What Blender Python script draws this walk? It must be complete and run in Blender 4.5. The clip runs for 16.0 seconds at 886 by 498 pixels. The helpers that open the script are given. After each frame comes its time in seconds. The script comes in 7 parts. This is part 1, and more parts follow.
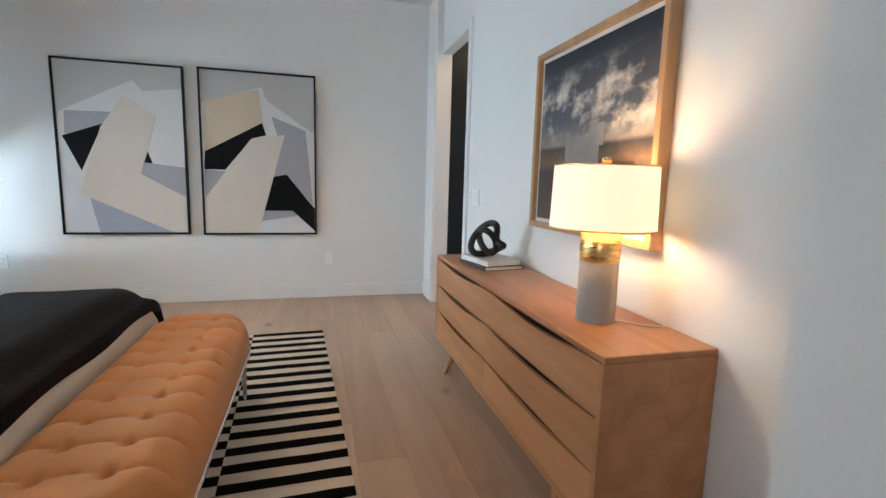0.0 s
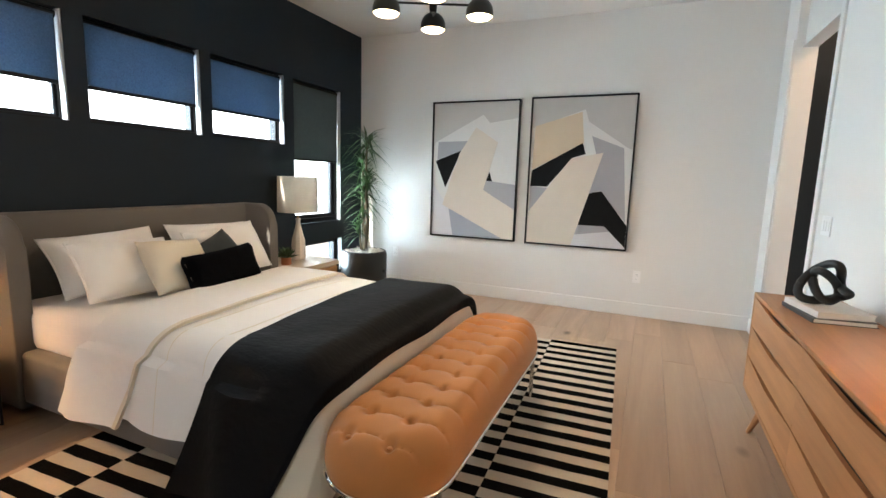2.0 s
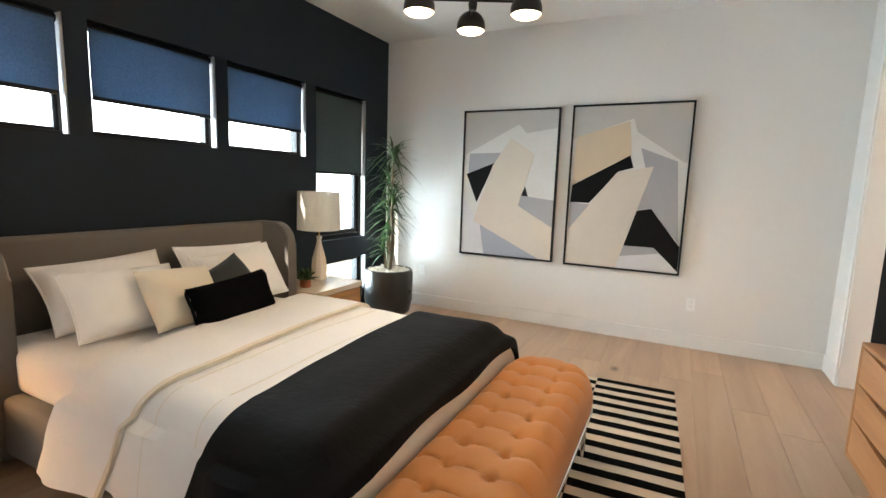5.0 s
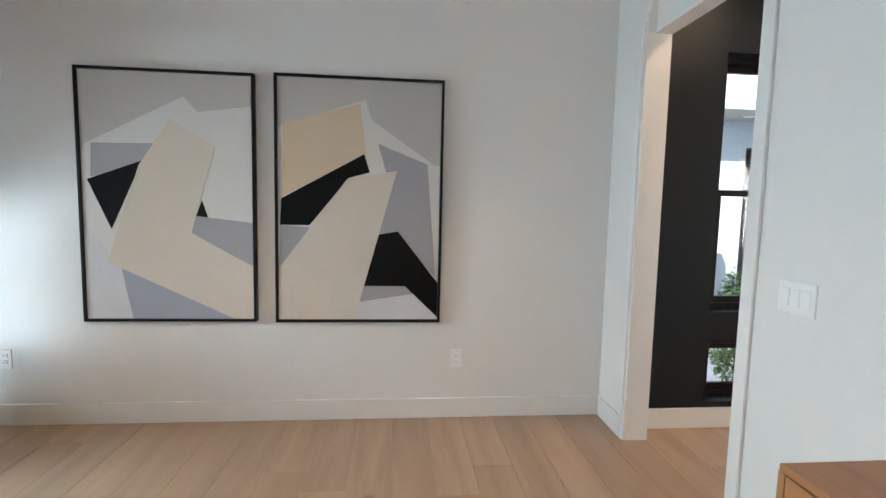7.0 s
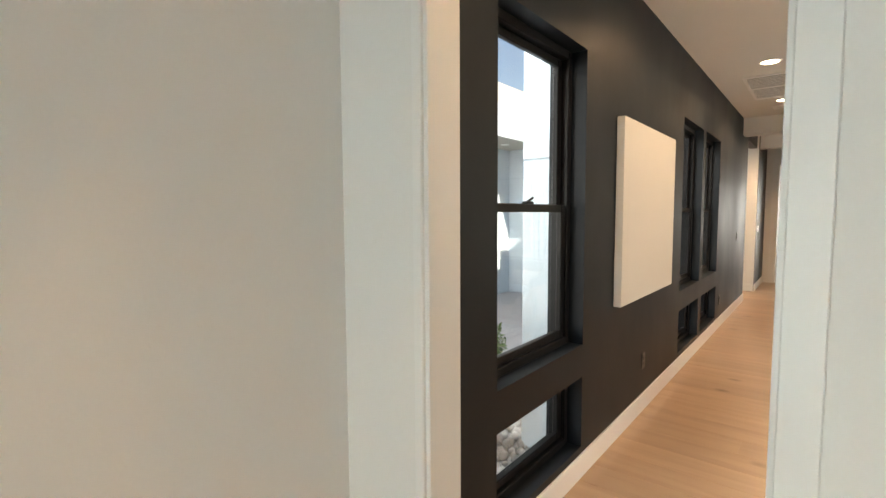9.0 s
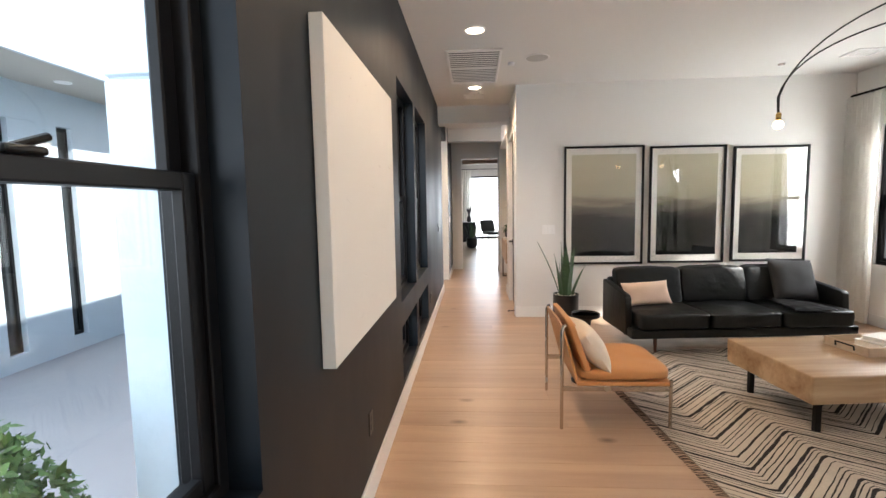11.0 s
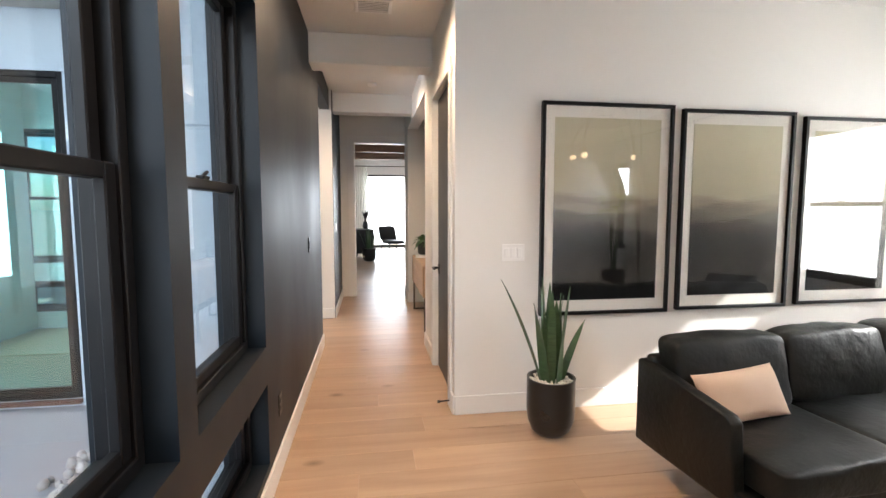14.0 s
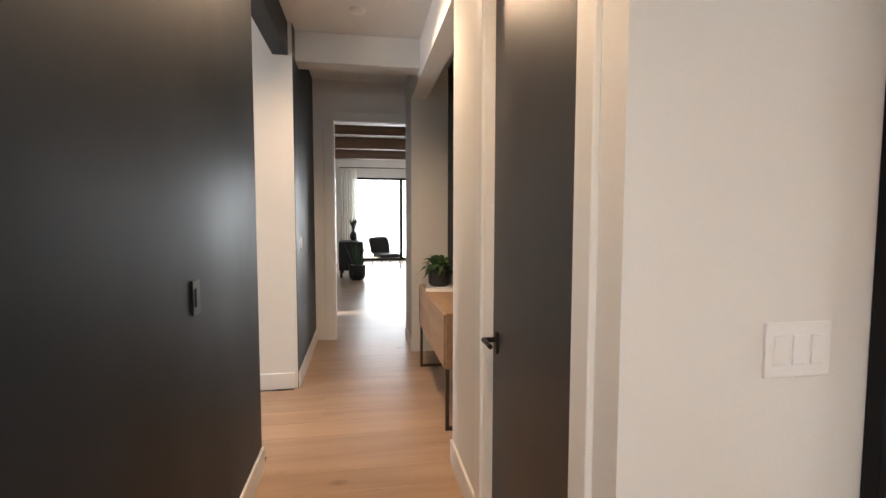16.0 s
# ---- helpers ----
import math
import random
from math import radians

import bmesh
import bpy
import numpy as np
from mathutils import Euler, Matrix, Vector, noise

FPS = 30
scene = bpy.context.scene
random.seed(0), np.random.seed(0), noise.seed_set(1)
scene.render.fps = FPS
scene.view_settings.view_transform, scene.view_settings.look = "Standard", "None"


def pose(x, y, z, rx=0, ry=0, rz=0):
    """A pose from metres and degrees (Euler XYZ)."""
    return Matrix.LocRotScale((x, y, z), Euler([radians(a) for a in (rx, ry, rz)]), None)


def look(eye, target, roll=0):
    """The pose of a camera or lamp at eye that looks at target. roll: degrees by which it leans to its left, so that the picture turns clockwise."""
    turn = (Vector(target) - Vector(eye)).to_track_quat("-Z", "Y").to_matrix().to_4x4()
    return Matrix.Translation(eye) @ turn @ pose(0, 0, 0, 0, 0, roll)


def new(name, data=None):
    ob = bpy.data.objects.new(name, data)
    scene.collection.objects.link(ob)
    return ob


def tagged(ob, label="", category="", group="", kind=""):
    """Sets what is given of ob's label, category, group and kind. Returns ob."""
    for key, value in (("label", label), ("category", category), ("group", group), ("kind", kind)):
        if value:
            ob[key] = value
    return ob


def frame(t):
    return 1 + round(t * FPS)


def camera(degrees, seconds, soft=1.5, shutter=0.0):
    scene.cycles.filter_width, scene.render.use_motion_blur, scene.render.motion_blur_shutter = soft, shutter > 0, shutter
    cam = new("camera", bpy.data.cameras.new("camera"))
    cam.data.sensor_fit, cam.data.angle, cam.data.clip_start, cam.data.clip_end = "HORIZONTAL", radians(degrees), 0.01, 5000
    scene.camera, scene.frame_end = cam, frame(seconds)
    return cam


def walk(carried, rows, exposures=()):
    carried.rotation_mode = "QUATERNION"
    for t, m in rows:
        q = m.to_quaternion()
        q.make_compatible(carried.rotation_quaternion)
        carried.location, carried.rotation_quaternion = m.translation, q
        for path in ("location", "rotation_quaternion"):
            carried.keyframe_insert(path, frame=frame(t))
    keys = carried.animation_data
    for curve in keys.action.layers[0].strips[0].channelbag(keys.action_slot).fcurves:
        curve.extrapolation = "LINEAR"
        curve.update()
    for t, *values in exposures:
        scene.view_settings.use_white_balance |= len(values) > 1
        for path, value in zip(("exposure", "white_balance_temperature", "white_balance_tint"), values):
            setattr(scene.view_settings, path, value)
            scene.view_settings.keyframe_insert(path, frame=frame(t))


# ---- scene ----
cam = camera(86.7, 16.0)
PATH = [
    (0, (0.08, -0.536, 1.22), (0.605, 1.373, 0.938), 1.6),
    (0.5, (0.145, -0.462, 1.241), (0.236, 1.515, 0.954), 1.7),
    (1, (0.177, -0.492, 1.255), (-0.16, 1.458, 0.969), 1.7),
    (1.5, (0.234, -0.582, 1.282), (-0.391, 1.296, 0.995), 1.7),
    (2, (0.277, -0.66, 1.325), (-0.513, 1.153, 1.031), 1.7),
    (2.5, (0.315, -0.691, 1.338), (-0.581, 1.074, 1.051), 1.7),
    (3, (0.304, -0.685, 1.352), (-0.63, 1.061, 1.067), 1.7),
    (5.5, (-0.029, -0.034, 1.427), (-0.857, 1.768, 1.17), 2.1),
    (6, (-0.089, 0.38, 1.445), (-0.628, 2.291, 1.207), 1.9),
    (6.5, (-0.164, 0.86, 1.445), (-0.399, 2.834, 1.225), 1.7),
    (7, (-0.173, 1.354, 1.415), (0.013, 3.337, 1.235), 1.3),
    (7.5, (-0.162, 1.834, 1.398), (0.344, 3.766, 1.284), 0.8),
    (8, (-0.179, 2.319, 1.513), (0.746, 4.085, 1.346), -0.0),
    (8.5, (-0.013, 2.753, 1.512), (1.269, 4.282, 1.371), -0.2),
    (9, (0.201, 3.14, 1.517), (1.751, 4.396, 1.369), -0.3),
    (9.5, (0.487, 3.397, 1.517), (2.253, 4.32, 1.351), -0.7),
    (10, (0.848, 3.555, 1.508), (2.739, 4.181, 1.331), -1.0),
    (12.5, (3.043, 3.664, 1.433), (5.019, 3.407, 1.263), -0.6),
    (13, (3.565, 3.673, 1.419), (5.539, 3.395, 1.252), -0.5),
    (13.5, (4.066, 3.662, 1.441), (6.037, 3.375, 1.265), -0.2),
    (14, (4.621, 3.657, 1.453), (6.591, 3.355, 1.283), 0.0),
    (14.5, (5.168, 3.674, 1.447), (7.138, 3.372, 1.281), 0.3),
    (15, (5.756, 3.687, 1.436), (7.726, 3.385, 1.278), 0.5),
    (15.5, (6.369, 3.676, 1.444), (8.342, 3.387, 1.291), 1.0),
    (16, (6.93, 3.602, 1.431), (8.897, 3.263, 1.298), 0.1),
]
walk(cam, [(t, look(eye, target, roll)) for t, eye, target, roll in PATH], exposures=[(0.0, 1.15, 5900, 10), (1.0, 1.32, 6050, 10), (3.0, 1.6, 6650, 10), (5.5, 1.48, 6700, 10), (6.5, 1.2, 6550, 10), (7.0, 1.15, 6250, 10), (7.5, 1.28, 7600, 10), (8.5, 1.15, 7900, 10), (10.0, 1.2, 6400, 10), (12.5, 1.30, 6000, 8), (14.5, 1.43, 6300, 10), (15.5, 1.24, 6750, 10), (16.0, 1.1, 6350, 10)])

# ---- light ----
SUN_FROM = Vector((-0.31, -1.0, 0.685)).normalized()
world = bpy.data.worlds.new("sky")
scene.world = world
world.use_nodes = True
wn = world.node_tree.nodes
sky = wn.new("ShaderNodeTexSky")
sky.sky_type, sky.sun_disc = "NISHITA", False
sky.sun_elevation, sky.sun_rotation = math.asin(SUN_FROM.z), math.atan2(SUN_FROM.x, SUN_FROM.y)
wn["Background"].inputs[1].default_value = 0.09
world.node_tree.links.new(sky.outputs[0], wn["Background"].inputs[0])

sun_data = bpy.data.lights.new("sun", "SUN")
sun_data.energy, sun_data.angle, sun_data.color = 4.0, radians(0.55), (1.0, 0.95, 0.86)
new("sun", sun_data).matrix_world = look(SUN_FROM * 40, (0, 0, 0))


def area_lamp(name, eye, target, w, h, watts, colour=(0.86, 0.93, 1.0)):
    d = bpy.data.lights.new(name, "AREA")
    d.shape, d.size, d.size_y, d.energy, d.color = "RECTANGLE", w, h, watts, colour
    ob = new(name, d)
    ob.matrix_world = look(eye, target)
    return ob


def point_lamp(name, place, watts, colour, radius=0.04):
    d = bpy.data.lights.new(name, "POINT")
    d.energy, d.color, d.shadow_soft_size = watts, colour, radius
    ob = new(name, d)
    ob.location = place
    return ob


def spot_lamp(name, place, watts, colour, degrees=130, radius=0.05):
    d = bpy.data.lights.new(name, "SPOT")
    d.energy, d.color, d.shadow_soft_size, d.spot_size, d.spot_blend = watts, colour, radius, radians(degrees), 0.6
    ob = new(name, d)
    ob.location = place
    return ob


WARM = (1.0, 0.72, 0.42)
DAY = (0.66, 0.88, 1.0)
# daylight in the openings
for y in (0.71, 1.70, 2.65):
    area_lamp("window_daylight", (-3.55, y, 1.78), (0, y, 1.4), 0.85, 0.5, 15, DAY)
area_lamp("window_daylight", (-3.55, 3.58, 1.15), (0, 3.6, 0.9), 0.8, 0.9, 38, DAY)
area_lamp("window_daylight", (-3.55, 3.58, 0.4), (0, 3.6, 0.2), 0.75, 0.35, 20, DAY)
area_lamp("window_daylight", (6.78, -1.24, 1.52), (6.78, 2.0, 1.40), 1.2, 1.5, 36, (1.0, 0.97, 0.90))
area_lamp("window_daylight", (2.78, -1.30, 1.52), (3.4, 1.5, 0.2), 0.5, 1.5, 26, (0.95, 0.97, 1.0))
area_lamp("slider_daylight", (22.9, 2.0, 1.5), (12, 3.4, 0.7), 3.6, 2.6, 65, (0.87, 0.94, 1.0))
# unseen north opening and its lamp, added to light the side room
area_lamp("window_daylight", (10.1, 8.0, 1.6), (10.3, 4.2, 1.2), 1.0, 1.6, 42, (1.0, 0.92, 0.9))
# lamp in an unseen south window, both added to brighten the bed
area_lamp("window_daylight", (-1.7, -2.75, 1.55), (-1.6, 1, 0.6), 1.3, 1.4, 4, (0.95, 0.96, 1.0))
# unseen lamps added outside above the hall windows in place of sky light
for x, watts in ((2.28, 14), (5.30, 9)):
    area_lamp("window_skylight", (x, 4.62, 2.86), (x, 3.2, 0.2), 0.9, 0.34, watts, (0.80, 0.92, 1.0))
# unseen courtyard lamp, added to brighten the thermostat wall through the window
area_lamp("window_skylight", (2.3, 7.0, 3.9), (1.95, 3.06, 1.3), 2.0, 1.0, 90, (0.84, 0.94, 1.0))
# electric light
CANS = ((1.90, 3.61, 18), (3.88, 3.61, 26), (5.86, 3.61, 42), (7.85, 3.61, 46), (10.0, 3.58, 52))
for x, y, watts in CANS:
    spot_lamp("downlight_lamp", (x, y, 2.955), watts, (1.0, 0.69, 0.43), 150)

# ---- materials ----


def mat(name, colour, rough=0.6, metal=0.0, vary=0.12, scale=6.0, grain=0.0, grain_scale=140.0, bump=0.0, bump_scale=180.0,
        stretch=(1, 1, 1), per_object=0.0, spec=0.5, sheen=0.0, coat=0.0, island=0.0):
    """A painted, woven or natural surface: slow stains, fine grain and relief over one base colour."""
    m = bpy.data.materials.new(name)
    m.use_nodes = True
    nt = m.node_tree
    b = nt.nodes["Principled BSDF"]
    b.inputs["Roughness"].default_value, b.inputs["Metallic"].default_value = rough, metal
    b.inputs["Specular IOR Level"].default_value = spec
    b.inputs["Sheen Weight"].default_value, b.inputs["Coat Weight"].default_value = sheen, coat
    tc = nt.nodes.new("ShaderNodeTexCoord")
    mp = nt.nodes.new("ShaderNodeMapping")
    mp.inputs["Scale"].default_value = stretch
    nt.links.new(tc.outputs["Object"], mp.inputs[0])
    vec = mp.outputs[0]
    if per_object or island:
        add = nt.nodes.new("ShaderNodeVectorMath")
        add.operation = "ADD"
        sc = nt.nodes.new("ShaderNodeVectorMath")
        sc.operation = "SCALE"
        sc.inputs["Scale"].default_value = 37.0
        src = nt.nodes.new("ShaderNodeObjectInfo").outputs["Random"] if per_object else nt.nodes.new("ShaderNodeNewGeometry").outputs["Random Per Island"]
        cmb = nt.nodes.new("ShaderNodeCombineXYZ")
        for i in range(3):
            nt.links.new(src, cmb.inputs[i])
        nt.links.new(cmb.outputs[0], sc.inputs[0])
        nt.links.new(vec, add.inputs[0])
        nt.links.new(sc.outputs[0], add.inputs[1])
        vec = add.outputs[0]
    n1 = nt.nodes.new("ShaderNodeTexNoise")
    n1.inputs["Scale"].default_value, n1.inputs["Detail"].default_value = scale, 5
    n2 = nt.nodes.new("ShaderNodeTexNoise")
    n2.inputs["Scale"].default_value, n2.inputs["Detail"].default_value = grain_scale, 3
    nt.links.new(vec, n1.inputs["Vector"])
    nt.links.new(vec, n2.inputs["Vector"])

    def maths(op, a, c):
        q = nt.nodes.new("ShaderNodeMath")
        q.operation = op
        for i, v in enumerate((a, c)):
            if isinstance(v, (int, float)):
                q.inputs[i].default_value = v
            else:
                nt.links.new(v, q.inputs[i])
        return q.outputs[0]
    value = maths("ADD", 1.0, maths("MULTIPLY", maths("SUBTRACT", n1.outputs[0], 0.5), 2 * vary))
    if grain:
        value = maths("ADD", value, maths("MULTIPLY", maths("SUBTRACT", n2.outputs[0], 0.5), 2 * grain))
    if per_object or island:
        value = maths("ADD", value, maths("MULTIPLY", maths("SUBTRACT", src, 0.5), 2 * (per_object or island)))
    mix = nt.nodes.new("ShaderNodeMix")
    mix.data_type, mix.blend_type = "RGBA", "MULTIPLY"
    mix.inputs[0].default_value = 1.0
    mix.inputs[6].default_value = (*colour, 1)
    nt.links.new(value, mix.inputs[7])
    nt.links.new(mix.outputs[2], b.inputs["Base Color"])
    nt.links.new(maths("ADD", rough, maths("MULTIPLY", maths("SUBTRACT", n1.outputs[0], 0.5), 0.16)), b.inputs["Roughness"])
    if bump:
        nb = nt.nodes.new("ShaderNodeTexNoise")
        nb.inputs["Scale"].default_value, nb.inputs["Detail"].default_value = bump_scale, 4
        nt.links.new(vec, nb.inputs["Vector"])
        bp = nt.nodes.new("ShaderNodeBump")
        bp.inputs["Strength"].default_value, bp.inputs["Distance"].default_value = bump, 0.004
        nt.links.new(nb.outputs[0], bp.inputs["Height"])
        nt.links.new(bp.outputs[0], b.inputs["Normal"])
    return m


def wood(name, colour, dark, axis=1, rough=0.42, rings=9.0, per_object=0.1, knots=0.0):
    """Timber with long grain along one axis, and knots where it has them."""
    m = bpy.data.materials.new(name)
    m.use_nodes = True
    nt = m.node_tree
    b = nt.nodes["Principled BSDF"]
    tc = nt.nodes.new("ShaderNodeTexCoord")
    mp = nt.nodes.new("ShaderNodeMapping")
    s = [rings, rings, rings]
    s[axis] = rings * 0.07
    mp.inputs["Scale"].default_value = s
    info = nt.nodes.new("ShaderNodeObjectInfo")
    off = nt.nodes.new("ShaderNodeVectorMath")
    off.operation = "MULTIPLY_ADD"
    off.inputs[1].default_value = (61, 47, 53)
    nt.links.new(info.outputs["Random"], off.inputs[0])
    nt.links.new(tc.outputs["Object"], off.inputs[2])
    nt.links.new(off.outputs[0], mp.inputs[0])
    n = nt.nodes.new("ShaderNodeTexNoise")
    n.inputs["Scale"].default_value, n.inputs["Detail"].default_value, n.inputs["Distortion"].default_value = 1.6, 8, 0.8
    nt.links.new(mp.outputs[0], n.inputs["Vector"])
    fine = nt.nodes.new("ShaderNodeTexNoise")
    fine.inputs["Scale"].default_value, fine.inputs["Detail"].default_value = 14, 4
    nt.links.new(mp.outputs[0], fine.inputs["Vector"])
    ramp = nt.nodes.new("ShaderNodeValToRGB")
    ramp.color_ramp.elements[0].position, ramp.color_ramp.elements[0].color = 0.30, (*dark, 1)
    ramp.color_ramp.elements[1].position, ramp.color_ramp.elements[1].color = 0.66, (*colour, 1)
    add = nt.nodes.new("ShaderNodeMath")
    add.operation = "MULTIPLY_ADD"
    add.inputs[1].default_value = 0.25
    nt.links.new(fine.outputs[0], add.inputs[0])
    sub = nt.nodes.new("ShaderNodeMath")
    sub.operation = "SUBTRACT"
    sub.inputs[1].default_value = 0.12
    nt.links.new(n.outputs[0], sub.inputs[0])
    nt.links.new(sub.outputs[0], add.inputs[2])
    nt.links.new(add.outputs[0], ramp.inputs[0])
    hsv = nt.nodes.new("ShaderNodeHueSaturation")
    mr = nt.nodes.new("ShaderNodeMapRange")
    mr.inputs["To Min"].default_value, mr.inputs["To Max"].default_value = 1 - per_object, 1 + per_object
    nt.links.new(info.outputs["Random"], mr.inputs[0])
    nt.links.new(mr.outputs[0], hsv.inputs["Value"])
    nt.links.new(ramp.outputs[0], hsv.inputs["Color"])
    out = hsv.outputs[0]
    if knots:
        v = nt.nodes.new("ShaderNodeTexVoronoi")
        v.inputs["Scale"].default_value = 1.0
        m2 = nt.nodes.new("ShaderNodeMapping")
        sk = [2.6, 2.6, 2.6]
        sk[axis] = 1.5
        m2.inputs["Scale"].default_value = sk
        nt.links.new(off.outputs[0], m2.inputs[0])
        nt.links.new(m2.outputs[0], v.inputs["Vector"])
        kr = nt.nodes.new("ShaderNodeMapRange")
        kr.inputs["From Min"].default_value, kr.inputs["From Max"].default_value = 0.02, 0.11
        kr.inputs["To Min"].default_value, kr.inputs["To Max"].default_value = knots, 0.0
        nt.links.new(v.outputs["Distance"], kr.inputs[0])
        mx = nt.nodes.new("ShaderNodeMix")
        mx.data_type = "RGBA"
        mx.inputs[7].default_value = (dark[0] * 0.35, dark[1] * 0.33, dark[2] * 0.3, 1)
        nt.links.new(kr.outputs[0], mx.inputs[0])
        nt.links.new(out, mx.inputs[6])
        out = mx.outputs[2]
    nt.links.new(out, b.inputs["Base Color"])
    b.inputs["Roughness"].default_value = rough
    bp = nt.nodes.new("ShaderNodeBump")
    bp.inputs["Strength"].default_value, bp.inputs["Distance"].default_value = 0.12, 0.003
    nt.links.new(add.outputs[0], bp.inputs["Height"])
    nt.links.new(bp.outputs[0], b.inputs["Normal"])
    return m


def glow(name, colour, strength):
    m = bpy.data.materials.new(name)
    m.use_nodes = True
    b = m.node_tree.nodes["Principled BSDF"]
    b.inputs["Base Color"].default_value = (*colour, 1)
    b.inputs["Emission Color"].default_value = (*colour, 1)
    b.inputs["Emission Strength"].default_value = strength
    return m


def glass(name, tint=(1, 1, 1), rough=0.0, floor_gloss=0.035):
    """A thin pane: mostly clear, with a mirror-like gloss that grows at grazing angles."""
    m = bpy.data.materials.new(name)
    m.use_nodes = True
    nt = m.node_tree
    nt.nodes.remove(nt.nodes["Principled BSDF"])
    tr = nt.nodes.new("ShaderNodeBsdfTransparent")
    tr.inputs[0].default_value = (*tint, 1)
    gl = nt.nodes.new("ShaderNodeBsdfGlossy")
    gl.inputs["Roughness"].default_value = rough
    lw = nt.nodes.new("ShaderNodeLayerWeight")
    lw.inputs[0].default_value = 0.5
    pw = nt.nodes.new("ShaderNodeMath")
    pw.operation, pw.inputs[1].default_value = "POWER", 5.0
    nt.links.new(lw.outputs["Facing"], pw.inputs[0])
    fr = nt.nodes.new("ShaderNodeMath")
    fr.operation, fr.inputs[1].default_value, fr.inputs[2].default_value = "MULTIPLY_ADD", 0.85, floor_gloss
    nt.links.new(pw.outputs[0], fr.inputs[0])
    mx = nt.nodes.new("ShaderNodeMixShader")
    nt.links.new(fr.outputs[0], mx.inputs[0])
    nt.links.new(tr.outputs[0], mx.inputs[1])
    nt.links.new(gl.outputs[0], mx.inputs[2])
    nt.links.new(mx.outputs[0], nt.nodes["Material Output"].inputs[0])
    return m


def cloth_thin(name, colour, through_share=0.5, rough=0.9, weave=900.0):
    """Thin woven cloth that lets part of the light through."""
    m = mat(name, colour, rough, vary=0.10, scale=4, grain=0.45, grain_scale=weave * 0.25, bump=0.15, bump_scale=weave * 0.3)
    nt = m.node_tree
    b = nt.nodes["Principled BSDF"]
    tl = nt.nodes.new("ShaderNodeBsdfTranslucent")
    nt.links.new(b.inputs["Base Color"].links[0].from_socket, tl.inputs[0])
    mx = nt.nodes.new("ShaderNodeMixShader")
    mx.inputs[0].default_value = through_share
    nt.links.new(b.outputs[0], mx.inputs[1])
    nt.links.new(tl.outputs[0], mx.inputs[2])
    nt.links.new(mx.outputs[0], nt.nodes["Material Output"].inputs[0])
    return m


def roller_paint(name, colour, smooth_at, rough_at, spec):
    """Dark satin paint whose sheen varies in upright roller laps."""
    m = mat(name, colour, 0.5, vary=0.10, scale=1.3, grain=0.03, bump=0.04, bump_scale=45, spec=spec)
    nt = m.node_tree
    tc = nt.nodes.new("ShaderNodeTexCoord")
    mp = nt.nodes.new("ShaderNodeMapping")
    mp.inputs["Scale"].default_value = (1.5, 1.5, 0.8)
    nt.links.new(tc.outputs["Object"], mp.inputs[0])
    n1 = nt.nodes.new("ShaderNodeTexNoise")
    n1.inputs["Scale"].default_value, n1.inputs["Detail"].default_value = 1.0, 4
    nt.links.new(mp.outputs[0], n1.inputs["Vector"])
    mr = nt.nodes.new("ShaderNodeMapRange")
    mr.inputs["From Min"].default_value, mr.inputs["From Max"].default_value = 0.32, 0.68
    mr.inputs["To Min"].default_value, mr.inputs["To Max"].default_value = smooth_at, rough_at
    nt.links.new(n1.outputs[0], mr.inputs[0])
    nt.links.new(mr.outputs[0], nt.nodes["Principled BSDF"].inputs["Roughness"])
    return m


WHITE_WALL = mat("white_wall_paint", (0.80, 0.785, 0.76), 0.75, vary=0.018, scale=1.2, grain=0.012, bump=0.10, bump_scale=90)
CEILING_PAINT = mat("ceiling_paint", (0.80, 0.79, 0.765), 0.85, vary=0.02, scale=1.0, bump=0.12, bump_scale=70)
TRIM_PAINT = mat("trim_paint", (0.82, 0.81, 0.79), 0.42, vary=0.02, scale=3)
NAVY_WALL = mat("navy_wall_paint", (0.013, 0.019, 0.027), 0.55, vary=0.06, scale=1.5, grain=0.03, bump=0.12, bump_scale=90, spec=0.22)
CHARCOAL_WALL = roller_paint("charcoal_wall_paint", (0.0052, 0.0088, 0.0135), 0.43, 0.52, 0.27)
BLACK_FRAME = mat("black_window_frame", (0.005, 0.005, 0.006), 0.42, vary=0.08, spec=0.22)
BLACK_METAL = mat("black_metal", (0.012, 0.012, 0.012), 0.38, metal=0.6, vary=0.08)
CHROME = mat("chrome", (0.72, 0.71, 0.69), 0.12, metal=1.0, vary=0.03)
BRASS = mat("brushed_brass", (0.72, 0.48, 0.17), 0.28, metal=1.0, vary=0.05, grain=0.05, stretch=(1, 1, 12))
NICKEL_LEG = mat("satin_steel", (0.55, 0.50, 0.44), 0.25, metal=1.0, vary=0.05)
FLOOR_OAK = wood("pale_oak_floor", (0.50, 0.345, 0.232), (0.395, 0.262, 0.172), axis=1, rough=0.31, rings=4.0, per_object=0.09, knots=0.8)
DRESSER_OAK = wood("warm_oak_veneer", (0.50, 0.235, 0.10), (0.37, 0.165, 0.065), axis=1, rough=0.38, rings=7.0, per_object=0.05)
NIGHT_OAK = wood("amber_oak", (0.46, 0.225, 0.075), (0.32, 0.145, 0.045), axis=1, rough=0.45, rings=7.0, per_object=0.06, knots=0.5)
PALE_TOP = wood("pale_oak_top", (0.62, 0.50, 0.37), (0.52, 0.40, 0.28), axis=1, rough=0.45, rings=6, per_object=0.03)
FRAME_OAK = wood("light_oak_frame", (0.52, 0.31, 0.145), (0.40, 0.22, 0.10), axis=2, rough=0.45, rings=10, per_object=0.06)
